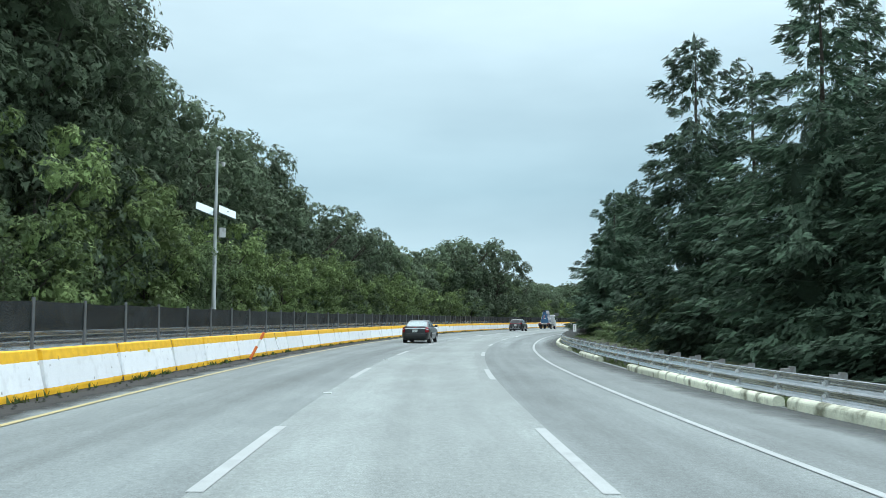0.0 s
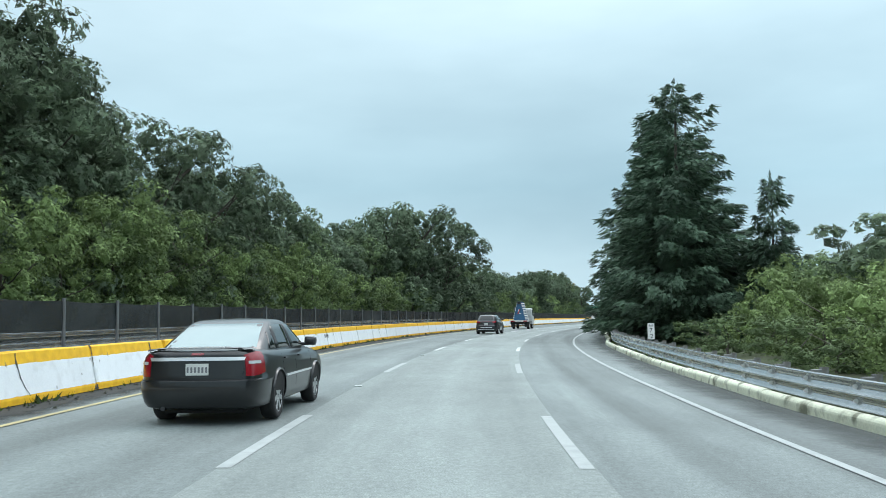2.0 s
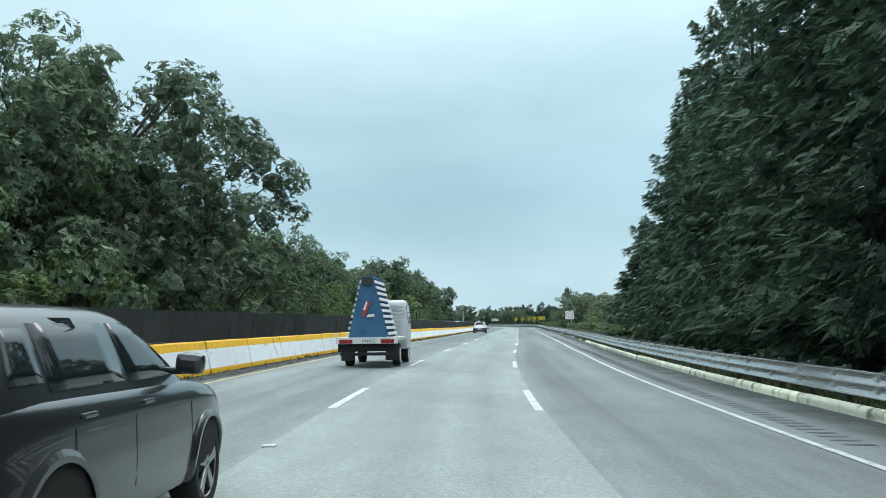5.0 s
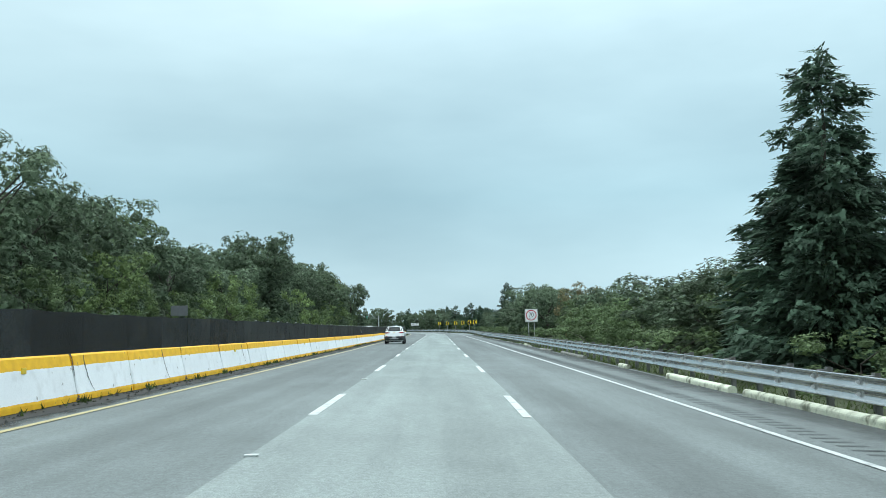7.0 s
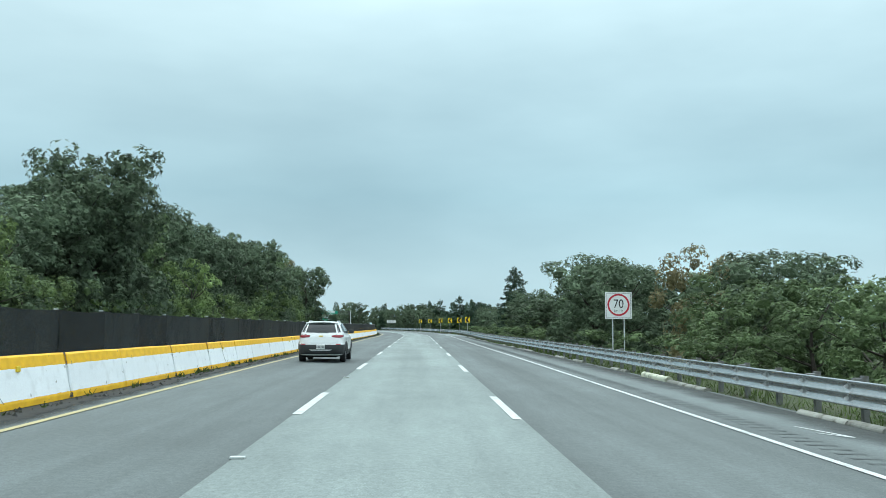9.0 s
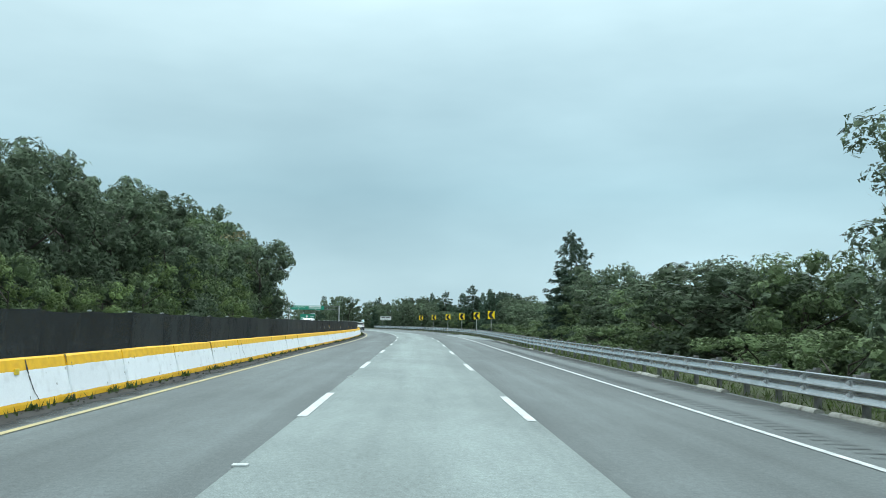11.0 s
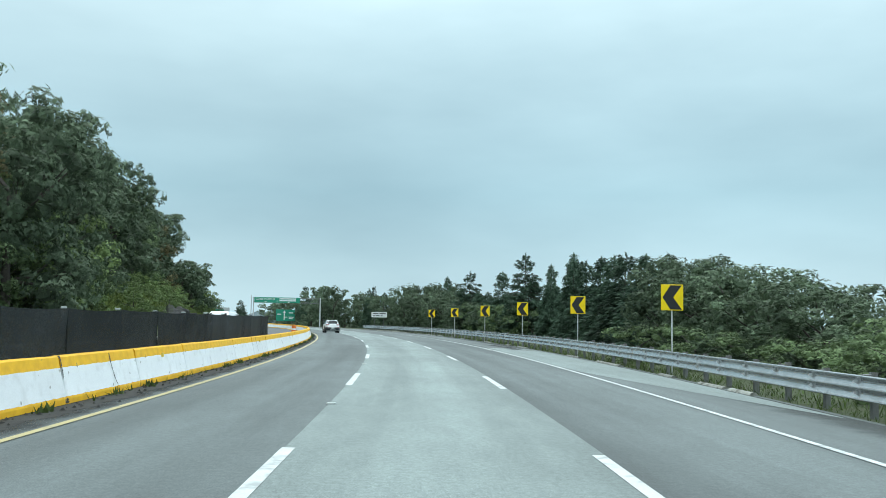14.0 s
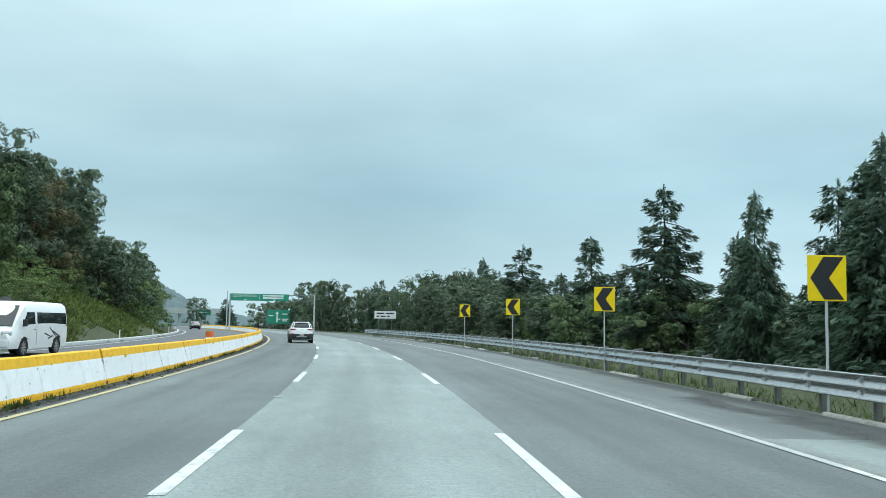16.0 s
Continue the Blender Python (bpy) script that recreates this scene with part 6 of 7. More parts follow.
def build_van(m):
    ob = empty("passenger_van", m, "white high-roof passenger van with dark windows", "van")
    W = 0.94
    ys = list(np.linspace(-2.6, 2.6, 60))
    verts, faces = [], []
    for k, y in enumerate(ys):
        e = max(0.0, abs(y) - 2.3) / 0.3
        w = W * (1 - 0.10 * e ** 2)
        top = 2.08 - 0.03 * e - 0.02 * ((y + 0.6) / 2) ** 2
        if y > 1.30:
            top = 2.062 - (2.062 - 1.12) * min(1.0, (y - 1.30) / 1.0) ** 1.15
        if y > 2.30:
            top = 1.12 - 0.28 * ((y - 2.30) / 0.3) ** 1.5
        z0 = 0.30
        for a in (-1.45, 1.55):
            d = abs(y - a)
            if d < 0.41:
                z0 = max(z0, 0.34 + math.sqrt(0.41 ** 2 - d * d))
        t = lambda f: max(z0 + 0.001 * f, 0.3 + (top - 0.3) * f)
        half = [(w - 0.04, z0), (w, t(0.2)), (w, t(0.45)), (w - 0.05, t(0.72)), (w - 0.12, t(0.93)), (w - 0.26, t(1.0)), (w * 0.4, top + 0.02)]
        row = half + [(-x, z) for x, z in reversed(half)]
        verts += [(x, y, z) for x, z in row]
        n = len(row)
        if k:
            for j in range(n - 1):
                a = (k - 1) * n + j
                faces.append((a, a + 1, a + n + 1, a + n))
    faces += [tuple(range(n)), tuple(range((len(ys) - 1) * n + n - 1, (len(ys) - 1) * n - 1, -1))]
    body = part("body", mesh_of("body", verts, faces, M_WHITE_PAINT, True), None, ob)
    body.modifiers.new("split", "EDGE_SPLIT").split_angle = radians(40)
    part("underbody", boxed(0, 0, 0.40, 1.4, 4.8, 0.24, 0.03), M_UNDER, ob)
    part("windscreen", panel([(-0.79, 2.32, 1.14), (0.79, 2.32, 1.14), (0.68, 1.50, 1.90), (-0.68, 1.50, 1.90)], 0.02), M_GLASS, ob)
    for sgn in (1, -1):
        for a, b, c2, d in ((-2.35, 0.45, 0.45, -2.30), (0.62, 1.75, 1.28, 0.66)):
            pts = [(sgn * 0.935, a, 1.13), (sgn * 0.935, b, 1.13), (sgn * 0.888, c2, 1.67), (sgn * 0.888, d, 1.67)]
            part("side_window", panel(pts[::sgn], 0.02), M_GLASS, ob)
        part("headlight", boxed(sgn * 0.68, 2.48, 0.86, 0.36, 0.18, 0.20, 0.06, Matrix.Rotation(radians(-sgn * 18), 3, "Z")), M_LAMP, ob)
        part("mirror", boxed(sgn * 1.05, 1.80, 1.28, 0.17, 0.11, 0.24, 0.04), M_CLAD, ob)
        for i, (yy, zz, rot) in enumerate(((-1.35, 0.82, 18), (-0.95, 0.92, 30), (-0.45, 0.80, 12), (-0.75, 0.70, -14))):
            part("side_stripe", boxed(sgn * 0.945, yy, zz, 0.008, 0.75 - 0.1 * i, 0.05, 0.002, Matrix.Rotation(radians(rot), 3, "X")), M_CLAD, ob, "dark swoosh stripe")
        part("door_seam", boxed(sgn * 0.942, 0.54, 0.95, 0.006, 0.012, 1.1), M_CLAD, ob, "dark door seam")
        part("door_handle", boxed(sgn * 0.948, 0.72, 1.02, 0.02, 0.16, 0.03, 0.006), M_CLAD, ob)
        part("fog_lamp", boxed(sgn * 0.68, 2.58, 0.50, 0.16, 0.06, 0.12, 0.02), M_CLAD, ob)
    part("grille", boxed(0, 2.585, 0.80, 0.98, 0.06, 0.30, 0.04), M_CLAD, ob, "dark grille")
    for zz in (0.72, 0.80, 0.88):
        part("grille_bar", boxed(0, 2.62, zz, 0.86, 0.02, 0.022, 0.006), M_CHROME, ob, "chrome grille bar")
    part("wiper", tubed((-0.45, 2.36, 1.15), (0.25, 2.26, 1.26), 0.012, 0.010, 6), M_CLAD, ob)
    plate(ob, 2.66, 0.52, 180)
    part("front_bumper", boxed(0, 2.56, 0.50, 1.62, 0.16, 0.30, 0.06), M_WHITE_PAINT, ob)
    add_wheels(ob, [(sx * 0.82, a) for sx in (1, -1) for a in (-1.45, 1.55)], 0.34, 0.2, M_RIM, 8)
    return ob


build_truck(place_on(148.0, -2.95, 0, 0.5))
build_sedan(place_on(62.6, -2.93, 0, -1.0))
build_dark_suv(place_on(122.3, -2.35, 0, -1), "black sport utility vehicle with bright bumper strips")
build_white_suv(place_on(243.7, -3.44, 0, 0))
build_white_suv(place_on(433.8, -2.75, 0, 2))
build_dark_suv(place_on(542, -11.2, 0, 180), "dark grey sport utility vehicle on the opposite road", paint=M_GREY_PAINT)
build_van(place_on(401.8, -13.3, 0, 174))


# ---- signs and roadside fittings ----
M_MAST = mat("pale_galvanised_tube", (0.56, 0.59, 0.60), 0.5, 0.25, var=0.08, scale=2, fine=20)
M_SIGN_WHITE = mat("sign_white", (0.82, 0.84, 0.83), 0.4, var=0.05, scale=3, dirt=(0.55, 0.56, 0.54), dirt_amt=0.3)
M_SIGN_YELLOW = mat("sign_yellow", (1.0, 0.71, 0.002), 0.4, var=0.04, scale=3, dirt=(0.80, 0.60, 0.02), dirt_amt=0.3)
M_SIGN_GREEN = mat("sign_green", (0.018, 0.28, 0.175), 0.45, var=0.1, scale=2)
M_SIGN_RED = mat("sign_red", (0.55, 0.03, 0.05), 0.4, var=0.08)
M_ORANGE = mat("orange_plastic", (0.72, 0.16, 0.03), 0.5, var=0.1)
M_GROOVE = mat("worn_groove", (0.086, 0.102, 0.101), 0.9, var=0.3, scale=0.6, fine=30)
M_PANEL = mat("solar_cells", (0.42, 0.52, 0.53), 0.15, 0.2, var=0.08, scale=3)


def ring(r0, r1, y, z, seg=40):
    bm = bmesh.new()
    va = [[bm.verts.new((math.cos(2 * math.pi * i / seg) * r, yy, z + math.sin(2 * math.pi * i / seg) * r)) for i in range(seg)] for r, yy in ((r1, y), (r0, y), (r0, y + 0.004), (r1, y + 0.004))]
    for i in range(seg):
        j = (i + 1) % seg
        for a, b in ((0, 1), (1, 2), (2, 3), (3, 0)):
            bm.faces.new((va[a][i], va[a][j], va[b][j], va[b][i]))
    bmesh.ops.recalc_face_normals(bm, faces=bm.faces)
    return bm


def speed_sign():
    ob = empty("speed_limit_sign", place_on(248.3, 9.2, 0, -2), "square white speed limit sign with a red ring on two posts", "road sign")
    board = part("board", boxed(0, 0, 2.55, 1.2, 0.025, 1.2, 0.01), M_SIGN_WHITE, ob)
    part("border", ring(0.42, 0.50, -0.018, 2.58), M_SIGN_RED, board, "red ring")
    lettering("number", "70", 0.56, M_SIGN_BLACK, board, 0, -0.016, 2.44).data.transform(Matrix.Diagonal((0.86, 1, 1, 1)))
    for x, z, w, h in ((0, 3.10, 1.12, 0.012), (0, 2.00, 1.12, 0.012), (-0.55, 2.55, 0.012, 1.08), (0.55, 2.55, 0.012, 1.08)):
        part("edge_line", boxed(x, -0.015, z, w, 0.004, h), M_SIGN_BLACK, board, "thin dark edge line")
    lettering("unit", "km / h", 0.16, M_SIGN_BLACK, board, 0, -0.016, 2.26)
    for x in (-0.26, 0.26):
        part("post", boxed(x, 0.05, 0.85, 0.05, 0.05, 3.1, 0.006), M_MAST, ob)


def chevron_sign():
    ob = empty("chevron_sign", place_on(351.0, 8.4, 0, -3), "yellow sign with a black chevron on a steel post", "road sign", "chevron signs round the bend")
    board = part("board", boxed(0, 0, 2.50, 0.74, 0.02, 0.86, 0.008), M_SIGN_YELLOW, ob)
    bm = bmesh.new()
    for sg in (1, -1):
        pts = [(-0.32, 0.0), (-0.065, 0.40), (0.32, 0.40), (0.035, 0.0)]
        va = [bm.verts.new((x, -0.0125, 2.50 + sg * z)) for x, z in pts]
        vb = [bm.verts.new((x, -0.0105, 2.50 + sg * z)) for x, z in pts]
        bm.faces.new(va)
        for i in range(4):
            bm.faces.new((va[i], va[(i + 1) % 4], vb[(i + 1) % 4], vb[i]))
    bmesh.ops.recalc_face_normals(bm, faces=bm.faces)
    part("chevron", bm, M_SIGN_BLACK, board, "black chevron")
    part("post", boxed(0, 0.04, 0.95, 0.042, 0.042, 3.2, 0.006), M_MAST, ob)
    for s in (365.6, 380.6, 395.7, 412.0, 427.0):
        copy_thing(ob, place_on(s, 8.5, 0, -3))


def km_post():
    ob = empty("kilometre_post", place_on(85.0, 7.05, 0, -4), "small white kilometre sign with black figures", "road sign")
    board = part("board", boxed(0, 0, 0.92, 0.27, 0.02, 0.64, 0.006), M_SIGN_WHITE, ob)
    lettering("letters", "km", 0.13, M_SIGN_BLACK, board, 0, -0.013, 1.11)
    lettering("figure", "7", 0.24, M_SIGN_BLACK, board, 0, -0.013, 0.88)
    lettering("figure", "2", 0.24, M_SIGN_BLACK, board, 0.02, -0.013, 0.65)
    part("post", boxed(0, 0.03, 0.3, 0.05, 0.04, 1.1, 0.006), M_FPOST, ob)


def facing(x, y, z=0.0):
    """A pose at a far place, turned to the end of the drive."""
    a = math.degrees(math.atan2(-(x - 113), y - 342))
    return pose(x, y, z, 0, 0, a)


def far_signs():
    ob = empty("white_road_sign", facing(140.0, 451.0, -0.4), "white direction board with two lines on two posts", "road sign")
    board = part("board", boxed(0, 0, 3.0, 2.6, 0.04, 0.9, 0.01), M_SIGN_WHITE, ob)
    for z, ws in ((3.18, (0.9, 1.0)), (2.82, (0.3, 0.6, 0.3))):
        x = -1.05
        for w in ws:
            part("word_bar", boxed(x + w / 2, -0.024, z, w, 0.006, 0.15), M_SIGN_BLACK, board)
            x += w + 0.2
    for x in (-0.8, 0.8):
        part("post", boxed(x, 0.06, 1.5, 0.08, 0.06, 3.0), M_FPOST, ob)
    ob = empty("green_direction_sign", facing(149.2, 558.6, -0.2), "large green direction sign with a white arrow on two posts", "road sign")
    board = part("board", boxed(0, 0, 3.0, 5.2, 0.06, 3.2, 0.02), M_SIGN_GREEN, ob)
    part("arrow_stem", boxed(-0.3, -0.036, 2.75, 0.28, 0.008, 2.0), M_SIGN_WHITE, board, "white arrow")
    part("arrow_head", panel([(-0.75, -0.04, 3.7), (0.15, -0.04, 3.7), (-0.3, -0.04, 4.35)], 0.008), M_SIGN_WHITE, board)
    part("arrow_branch", boxed(0.15, -0.036, 2.5, 0.7, 0.008, 0.24), M_SIGN_WHITE, board)
    for x, z, w in ((-1.7, 3.3, 1.1), (1.5, 3.7, 1.2), (1.6, 2.5, 1.4), (1.5, 2.1, 1.1)):
        part("word_bar", boxed(x, -0.036, z, w, 0.008, 0.24), M_SIGN_WHITE, board)
    for x in (-1.8, 1.8):
        part("post", boxed(x, 0.1, 1.0, 0.14, 0.1, 3.0), M_FPOST, ob)
    g = empty("sign_gantry", pose(130.2, 507.9, 0.0, 0, 0, -12), "overhead steel gantry with long green direction boards", "gantry")
    for z in (5.3, 6.3):
        for y in (-0.3, 0.3):
            part("chord", tubed((0, y, z), (14.6, y, z), 0.06), M_FPOST, g)
    for i in range(14):
        part("brace", tubed((i * 1.04, -0.3, 5.3 if i % 2 else 6.3), ((i + 1) * 1.04, -0.3, 6.3 if i % 2 else 5.3), 0.035, None, 6), M_FPOST, g)
    for x in (0.0, 14.6):
        part("column", tubed((x, 0, -0.5), (x, 0, 6.5), 0.16, 0.13), M_MAST, g)
    for x, w in ((2.6, 4.9), (7.6, 5.0)):
        b = part("board", boxed(x, -0.42, 5.85, w, 0.06, 1.2, 0.02), M_SIGN_GREEN, g)
        if x < 5:
            for word, wx in (("CD", -1.75), ("DE", -0.85), ("MEXICO", 0.85)):
                lettering("word", word, 0.62, M_SIGN_WHITE, b, x + wx, -0.456, 5.86)
        for zz in (6.15, 5.75) if x > 5 else ():
            part("word_bar", boxed(x - 0.2, -0.456, zz, w * 0.72, 0.008, 0.24), M_SIGN_WHITE, b)
        part("down_arrow", panel([(x - 0.25, -0.46, 5.5), (x, -0.46, 5.25), (x + 0.25, -0.46, 5.5)], 0.008), M_SIGN_WHITE, b)




def camera_mast():
    ob = empty("solar_mast", place_on(61.0, -16.05, 0, 30), "tall galvanised mast with two solar panels and a control box", "mast")
    part("lower_tube", tubed((0, 0, -0.5), (0, 0, 5.6), 0.15, 0.13, 12), M_MAST, ob)
    part("upper_tube", tubed((0, 0, 5.6), (0.05, 0, 12.25), 0.11, 0.08, 12), M_MAST, ob)
    part("flange", tubed((0, 0, 5.54), (0, 0, 5.66), 0.22, 0.22, 12), M_MAST, ob)
    for sx in (1, -1):
        p = part("solar_panel", boxed(0, 0, 0, 1.15, 1.25, 0.05, 0.008), M_PANEL, ob, "pale tilted solar panel")
        p.matrix_basis = pose(sx * 0.72, -0.2, 8.25 - 0.08 * sx, 30, 20, 0)
        part("panel_arm", tubed((0, 0, 8.0), (sx * 0.8, -0.2, 8.22), 0.03), M_FPOST, ob)
    part("control_box", boxed(0.45, 0, 6.85, 0.40, 0.35, 0.62, 0.02), M_TRUCK_WHITE, ob, "white control box")
    part("box_bracket", tubed((0, 0, 6.3), (0.45, 0, 6.55), 0.025), M_FPOST, ob)
    for sx in (-0.5, 0.5):
        part("climb_guard", tubed((0, 0, 6.3), (sx, 0.2, 6.25), 0.02), M_FPOST, ob)
    part("camera_arm", tubed((0.05, 0, 11.4), (0.45, 0, 11.45), 0.03), M_FPOST, ob)
    part("dome_camera", tubed((0.45, 0, 11.43), (0.47, 0, 11.18), 0.13, 0.09, 12), M_TRUCK_WHITE, ob, "white camera head")
    part("top_camera", boxed(0.12, -0.1, 12.3, 0.22, 0.5, 0.22, 0.04, Matrix.Rotation(radians(25), 3, "Y")), M_TRUCK_WHITE, ob, "white camera head")


def small_things():
    # leaning red and white delineator against the barrier
    d = empty("delineator", place_on(35.6, -6.30, 0, 0) @ pose(0, 0, 0, -8, 26, 10), "leaning red and white delineator post at the barrier", "delineator")
    for i in range(4):
        part("band", tubed((0, 0, i * 0.27), (0, 0, (i + 1) * 0.27), 0.05, 0.05, 10), M_ORANGE if i != 2 else M_SIGN_WHITE, d)
    part("foot", boxed(0, 0, 0.0, 0.24, 0.24, 0.05, 0.01), M_CLAD, d)
    # orange drums behind the barrier at the fence's end
    for s, lat in ((367.6, -8.0), (413.5, -7.4)):
        o = empty("orange_drum", place_on(s, lat), "orange traffic drum behind the barrier", "traffic drum", "orange drums")
        part("body", tubed((0, 0, 0), (0, 0, 0.95), 0.26, 0.20, 16), M_ORANGE, o)
        part("band", tubed((0, 0, 0.5), (0, 0, 0.64), 0.236, 0.228, 16), M_SIGN_WHITE, o)
    # back of a sign over the fence
    b = empty("road_sign", place_on(221, -16.3, 0, 8), "grey back of a road sign beyond the fence", "road sign")
    part("board", boxed(0, 0, 2.45, 1.05, 0.03, 0.65, 0.01), M_FPOST, b)
    part("post", boxed(0, 0.04, 1.0, 0.06, 0.05, 2.4), M_FPOST, b)
    # short marker posts along the far kerb
    for i in range(6):
        m = empty("marker_post", place_on(395.4 + i * 19.3, OPP_OUT - 0.35), "short white marker post on the far kerb", "marker post", "marker posts")
        part("shaft", tubed((0, 0, -0.1), (0, 0, 0.75), 0.05, 0.045, 8), M_SIGN_WHITE, m)
    # lamp pole on the median
    p = empty("median_pole", pose(129.8, 508.5, 0, 0, 0, 0), "slim pale pole on the median", "pole")
    part("shaft", tubed((0, 0, -0.3), (0, 0, 6.9), 0.12, 0.08, 10), M_MAST, p)
    # litter and weeds in the gutter
    rnd = random.Random(5)
    verts, faces = [], []
    lv, lf = [], []
    for _ in range(700):
        s = rnd.uniform(8, 435)
        base = on_road(s, barrier_lat(s) + rnd.uniform(0.0, 0.22), 0.0)
        for _ in range(4):
            k = len(verts)
            d = Vector((rnd.gauss(0, .05), rnd.gauss(0, .05), rnd.uniform(0.05, 0.16)))
            w = Vector((rnd.gauss(0, .012), rnd.gauss(0, .012), 0))
            verts += [base - w, base + w, base + d]
            faces.append((k, k + 1, k + 2))
    for _ in range(120):
        s = rnd.uniform(8, 435)
        for _ in range(22):
            base = on_road(s + rnd.gauss(0, 0.12), barrier_lat(s) + 0.02 + abs(rnd.gauss(0, 0.06)), 0.0)
            k = len(verts)
            d = Vector((rnd.gauss(0, .05), rnd.gauss(0, .05), rnd.uniform(0.03, 0.17)))
            w = Vector((rnd.gauss(0, .022), rnd.gauss(0, .022), rnd.gauss(0, 0.01)))
            verts += [base - w, base + w, base + d]
            faces.append((k, k + 1, k + 2))
    for _ in range(2600):
        s = rnd.uniform(8, 435)
        base = on_road(s, barrier_lat(s) + 0.02 + abs(rnd.gauss(0, 0.22)), 0.012)
        k, r, a = len(lv), rnd.uniform(0.012, 0.05), rnd.uniform(0, 6)
        lv += [base + Vector((r * math.cos(a + t), 1.5 * r * math.sin(a + t), 0)) for t in (0, 2.1, 4.2)] + [base + Vector((0, 0, r * 0.9))]
        lf += [(k, k + 1, k + 3), (k + 1, k + 2, k + 3), (k + 2, k, k + 3)]
    tagged(new("gutter_litter", mesh_of("gutter_litter", lv, lf, M_SOIL)), "dark crumbs of soil and leaf litter along the barrier", "litter", kind="stuff")
    tagged(new("gutter_weeds", mesh_of("gutter_weeds", verts, faces, M_GRASS)), "small weeds along the foot of the barrier", "weeds", kind="stuff")
    verts, faces = [], []
    for _ in range(40000):
        s = rnd.uniform(4, 445)
        lat = kerb_lat(s) + 0.28 + abs(rnd.gauss(0, 1.1))
        base = on_road(s, lat, -0.06)
        k = len(verts)
        h = rnd.uniform(0.06, 0.22) * (2.2 if rnd.random() < 0.05 else 1)
        d = Vector((rnd.gauss(0, .10), rnd.gauss(0, .10), h))
        w = Vector((rnd.gauss(0, .010), rnd.gauss(0, .010), 0))
        verts += [base - w, base + w, base + d * 0.6 + w * 0.6, base + d]
        faces += [(k, k + 1, k + 2), (k, k + 2, k + 3)]
    tagged(new("verge_grass", mesh_of("verge_grass", verts, faces, M_GRASS)), "uneven grass behind the guard rail", "grass", kind="stuff")
    verts, faces = [], []
    for _ in range(34000):
        s = rnd.uniform(372, 480)
        lat = -16.0 - abs(rnd.gauss(0, 4.2))
        g = on_road(s, lat, 0.0)
        base = Vector((g.x, g.y, g.z + land(s, lat) - 0.3))
        k = len(verts)
        d = Vector((rnd.gauss(0, .20), rnd.gauss(0, .20), rnd.uniform(0.15, 0.50)))
        w = Vector((rnd.gauss(0, .11), rnd.gauss(0, .11), 0))
        verts += [base - w, base + w, base + d * 0.6 + w * 0.6, base + d]
        faces += [(k, k + 1, k + 2), (k, k + 2, k + 3)]
    tagged(new("slope_grass", mesh_of("slope_grass", verts, faces, M_SLOPE)), "long grass on the roadside slope", "grass", kind="stuff")
    # rumble grooves on the shoulder
    verts, faces = [], []
    s = 128.0
    while s < 312:
        for a, b in ((0.35, 0.75),):
            k = len(verts)
            w = white_lat(s)
            verts += [on_road(s, w + a, 0.005), on_road(s, w + b, 0.005), on_road(s + 0.12, w + b, 0.005), on_road(s + 0.12, w + a, 0.005)]
            faces.append((k, k + 1, k + 2, k + 3))
        s += 0.42
    # worn white arrow painted on the shoulder
    for a, b in (((220.6, 6.50), (222.0, 6.2)), ((220.6, 6.50), (221.1, 6.15))):
        p, q = on_road(*a, 0.008), on_road(*b, 0.008)
        side = (q - p).cross(Vector((0, 0, 1))).normalized() * 0.035
        part("paint_stroke", mesh_of("paint_stroke", [p - side, p + side, q + side * 0.7, q - side * 0.7], [(0, 1, 2, 3)], M_LINE), None, road, "worn white paint stroke")
    # dark rocks that show in the grassy slope
    for s, lat, r in ((405.0, -18.0, 1.1), (408.0, -18.4, 1.5), (411.2, -18.2, 0.9), (417.0, -19.0, 1.2), (424.5, -18.6, 0.8)):
        g = on_road(s, lat, 0.0)
        bm = bmesh.new()
        bmesh.ops.create_icosphere(bm, subdivisions=3, radius=1.0)
        for v in bm.verts:
            v.co *= 1 + 0.45 * noise.noise(v.co * 1.3 + Vector((s, 0, 0))) + 0.2 * noise.noise(v.co * 3.1 + Vector((0, s, 0)))
            v.co = Vector((v.co.x * r * 0.9, v.co.y * r * 1.4, v.co.z * r * 0.85))
        rock = part("rock", bm, M_ROCK)
        rock.matrix_basis = pose(g.x, g.y, g.z + land(s, lat) - 0.10 * r, 0, 0, math.degrees(heading(s)))
        tagged(rock, "dark mossy rock outcrop in the grassy slope", "rock", "rocks in the slope")

    part("asphalt_patch", dirt_strip("asphalt_patch", 373, 384, lambda s: 5.9, lambda s: 7.5 + 0.3 * math.sin(s), 0.008, M_PATCH, 0.5), None, road, "ragged dark broken patch on the shoulder")
    ob = tagged(new("rumble_strip", mesh_of("rumble_strip", verts, faces, M_GROOVE)), "worn dark rumble grooves on the shoulder", "rumble strip", kind="stuff")


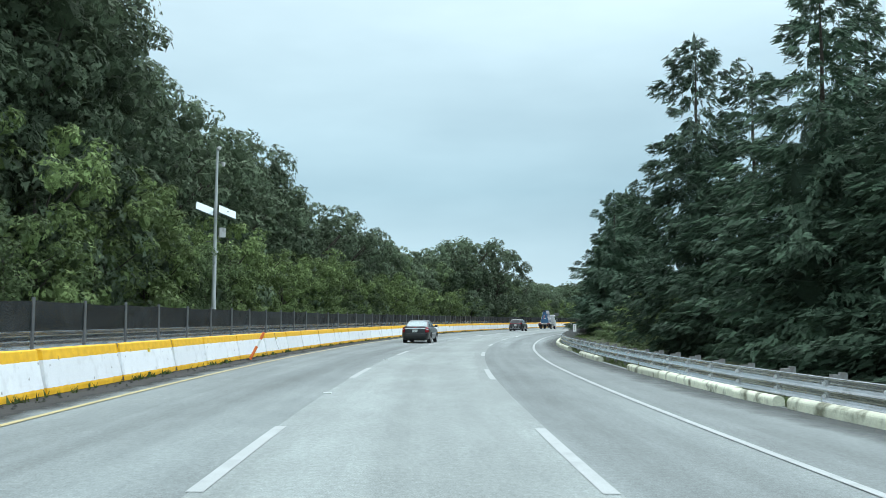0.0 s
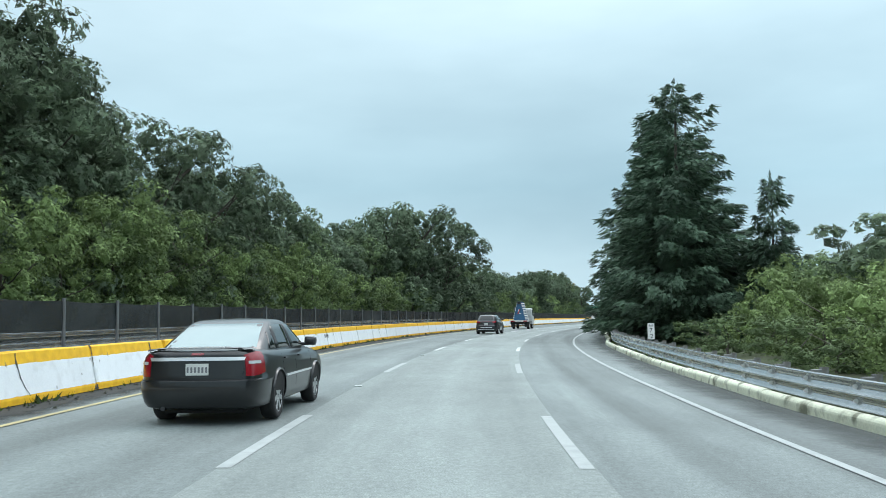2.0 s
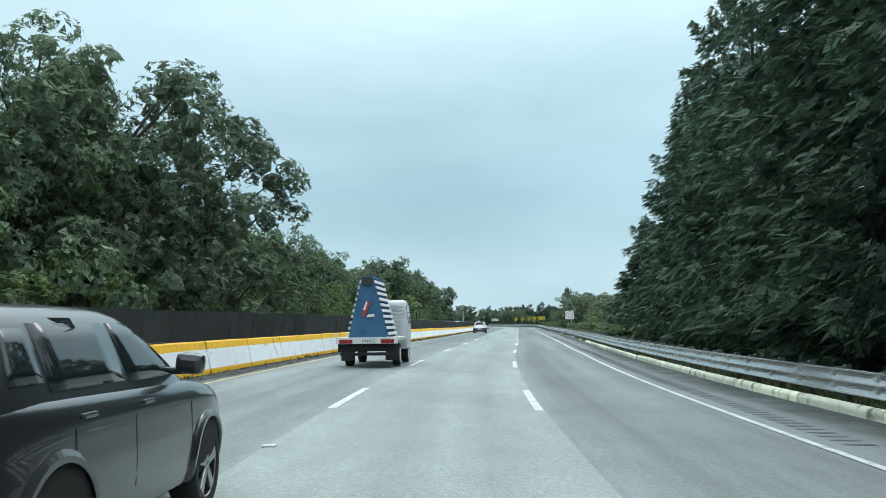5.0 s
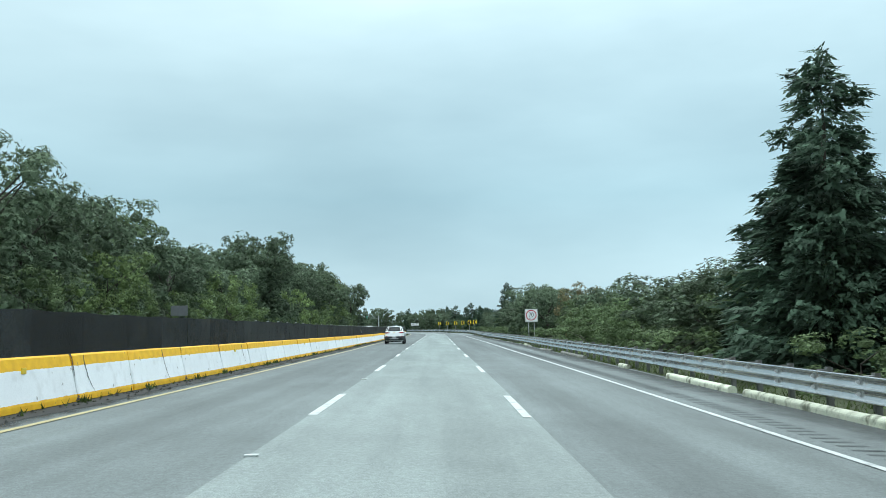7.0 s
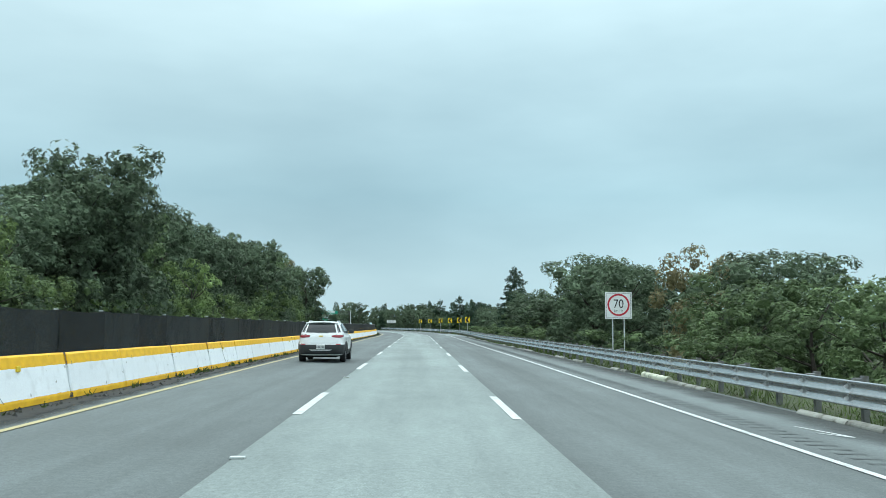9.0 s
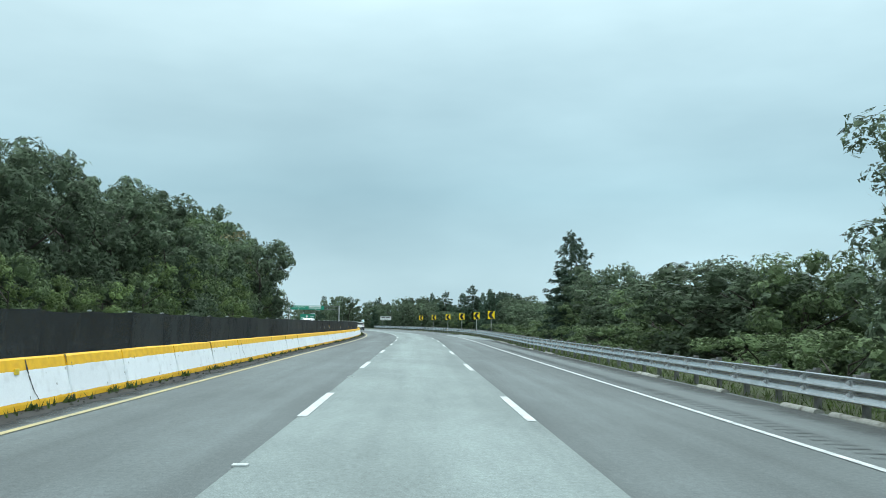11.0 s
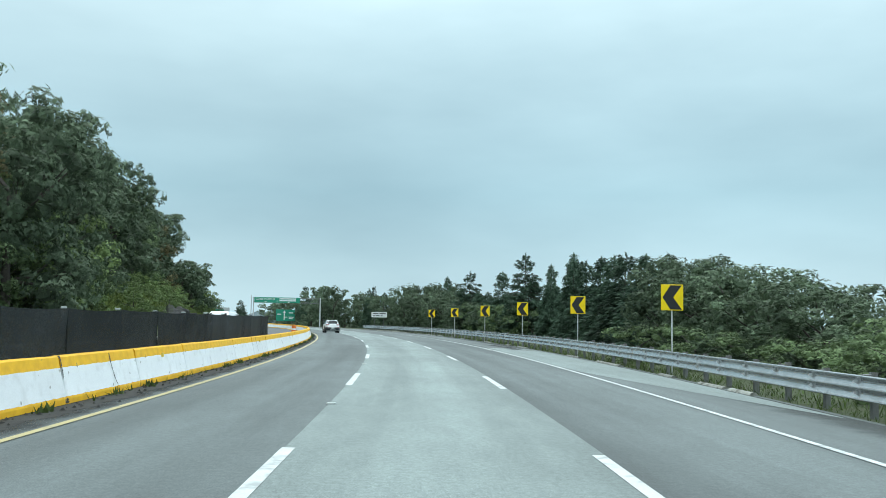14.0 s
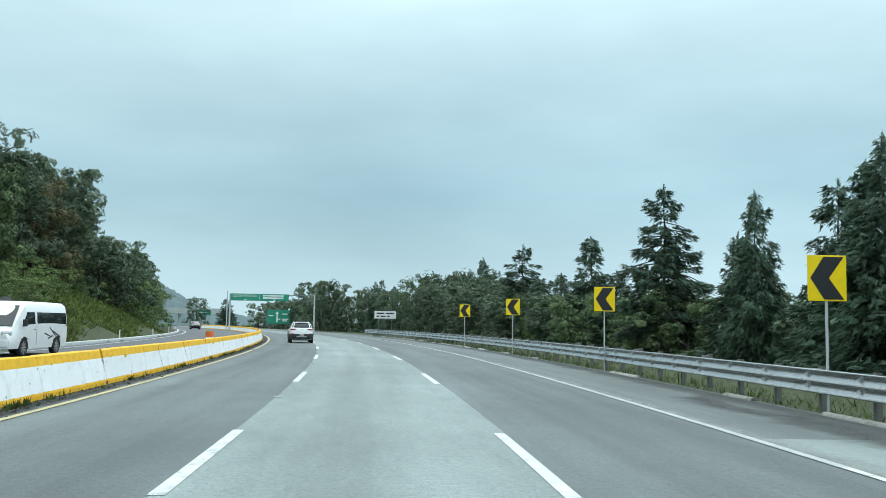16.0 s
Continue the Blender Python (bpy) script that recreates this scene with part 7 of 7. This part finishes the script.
def far_place():
    """What stands beyond the left bend: a bridge, a board and a wooded ridge with painted haze."""
    br = empty("overpass", pose(140.2, 675, 0, 0, 0, -4), "pale concrete overpass beyond the bend", "bridge")
    part("deck", boxed(0, 0, 4.6, 26, 9, 1.1, 0.05), M_BRIDGE, br)
    for y in (-4.4, 4.4):
        part("parapet", boxed(0, y, 5.6, 26, 0.25, 0.9, 0.03), M_BRIDGE, br)
    for x in (-9.0, -1.5, 6.5):
        part("pier", boxed(x, 0, 2.0, 1.0, 6.5, 5.0, 0.1), M_BRIDGE, br)
    sg = empty("green_road_sign", facing(138.1, 604.6), "small green road sign on two posts", "road sign")
    board = part("board", boxed(0, 0, 3.9, 3.6, 0.05, 1.4, 0.02), M_SIGN_GREEN, sg)
    part("word_bar", boxed(-0.2, -0.03, 4.0, 2.2, 0.008, 0.25), M_SIGN_WHITE, board)
    for x in (-1.3, 1.3):
        part("post", boxed(x, 0.06, 1.6, 0.1, 0.08, 3.6), M_FPOST, sg)
    rnd = random.Random(12)
    verts, faces = [], []
    n = 90
    for i in range(n + 1):
        u = i / n
        x = 40 + 330 * u
        top = 52 * math.exp(-((x - 150) / 62) ** 2) + 8 + rnd.uniform(-1.2, 1.2) + 1.5 * math.sin(u * 40)
        for k, f in enumerate((0.0, 0.35, 0.65, 0.85, 1.0)):
            verts.append((x + rnd.uniform(-1, 1), 1230 + 160 * f + rnd.uniform(-3, 3), top * math.sin(f * math.pi / 2) + (rnd.uniform(-1.5, 1.5) if k else -2)))
        if i:
            for k in range(4):
                a = (i - 1) * 5 + k
                faces.append((a, a + 5, a + 6, a + 1))
    tagged(new("backdrop", mesh_of("backdrop", verts, faces, M_HAZE)), "wooded ridge in the distance, haze painted into its blue-green colour", "hill", kind="structure")


M_BRIDGE = mat("bridge_concrete", (0.46, 0.49, 0.49), 0.85, var=0.12, scale=0.4, fine=6, dirt=(0.26, 0.27, 0.26), dirt_amt=0.5)
# the ridge's base colour carries the distance haze; no air volume makes it
M_HAZE = mat("painted_haze_wood", (0.085, 0.128, 0.135), 0.95, var=0.16, scale=0.04, fine=0.4, bump=0.0)
far_place()
speed_sign()
chevron_sign()
km_post()
far_signs()
camera_mast()
small_things()
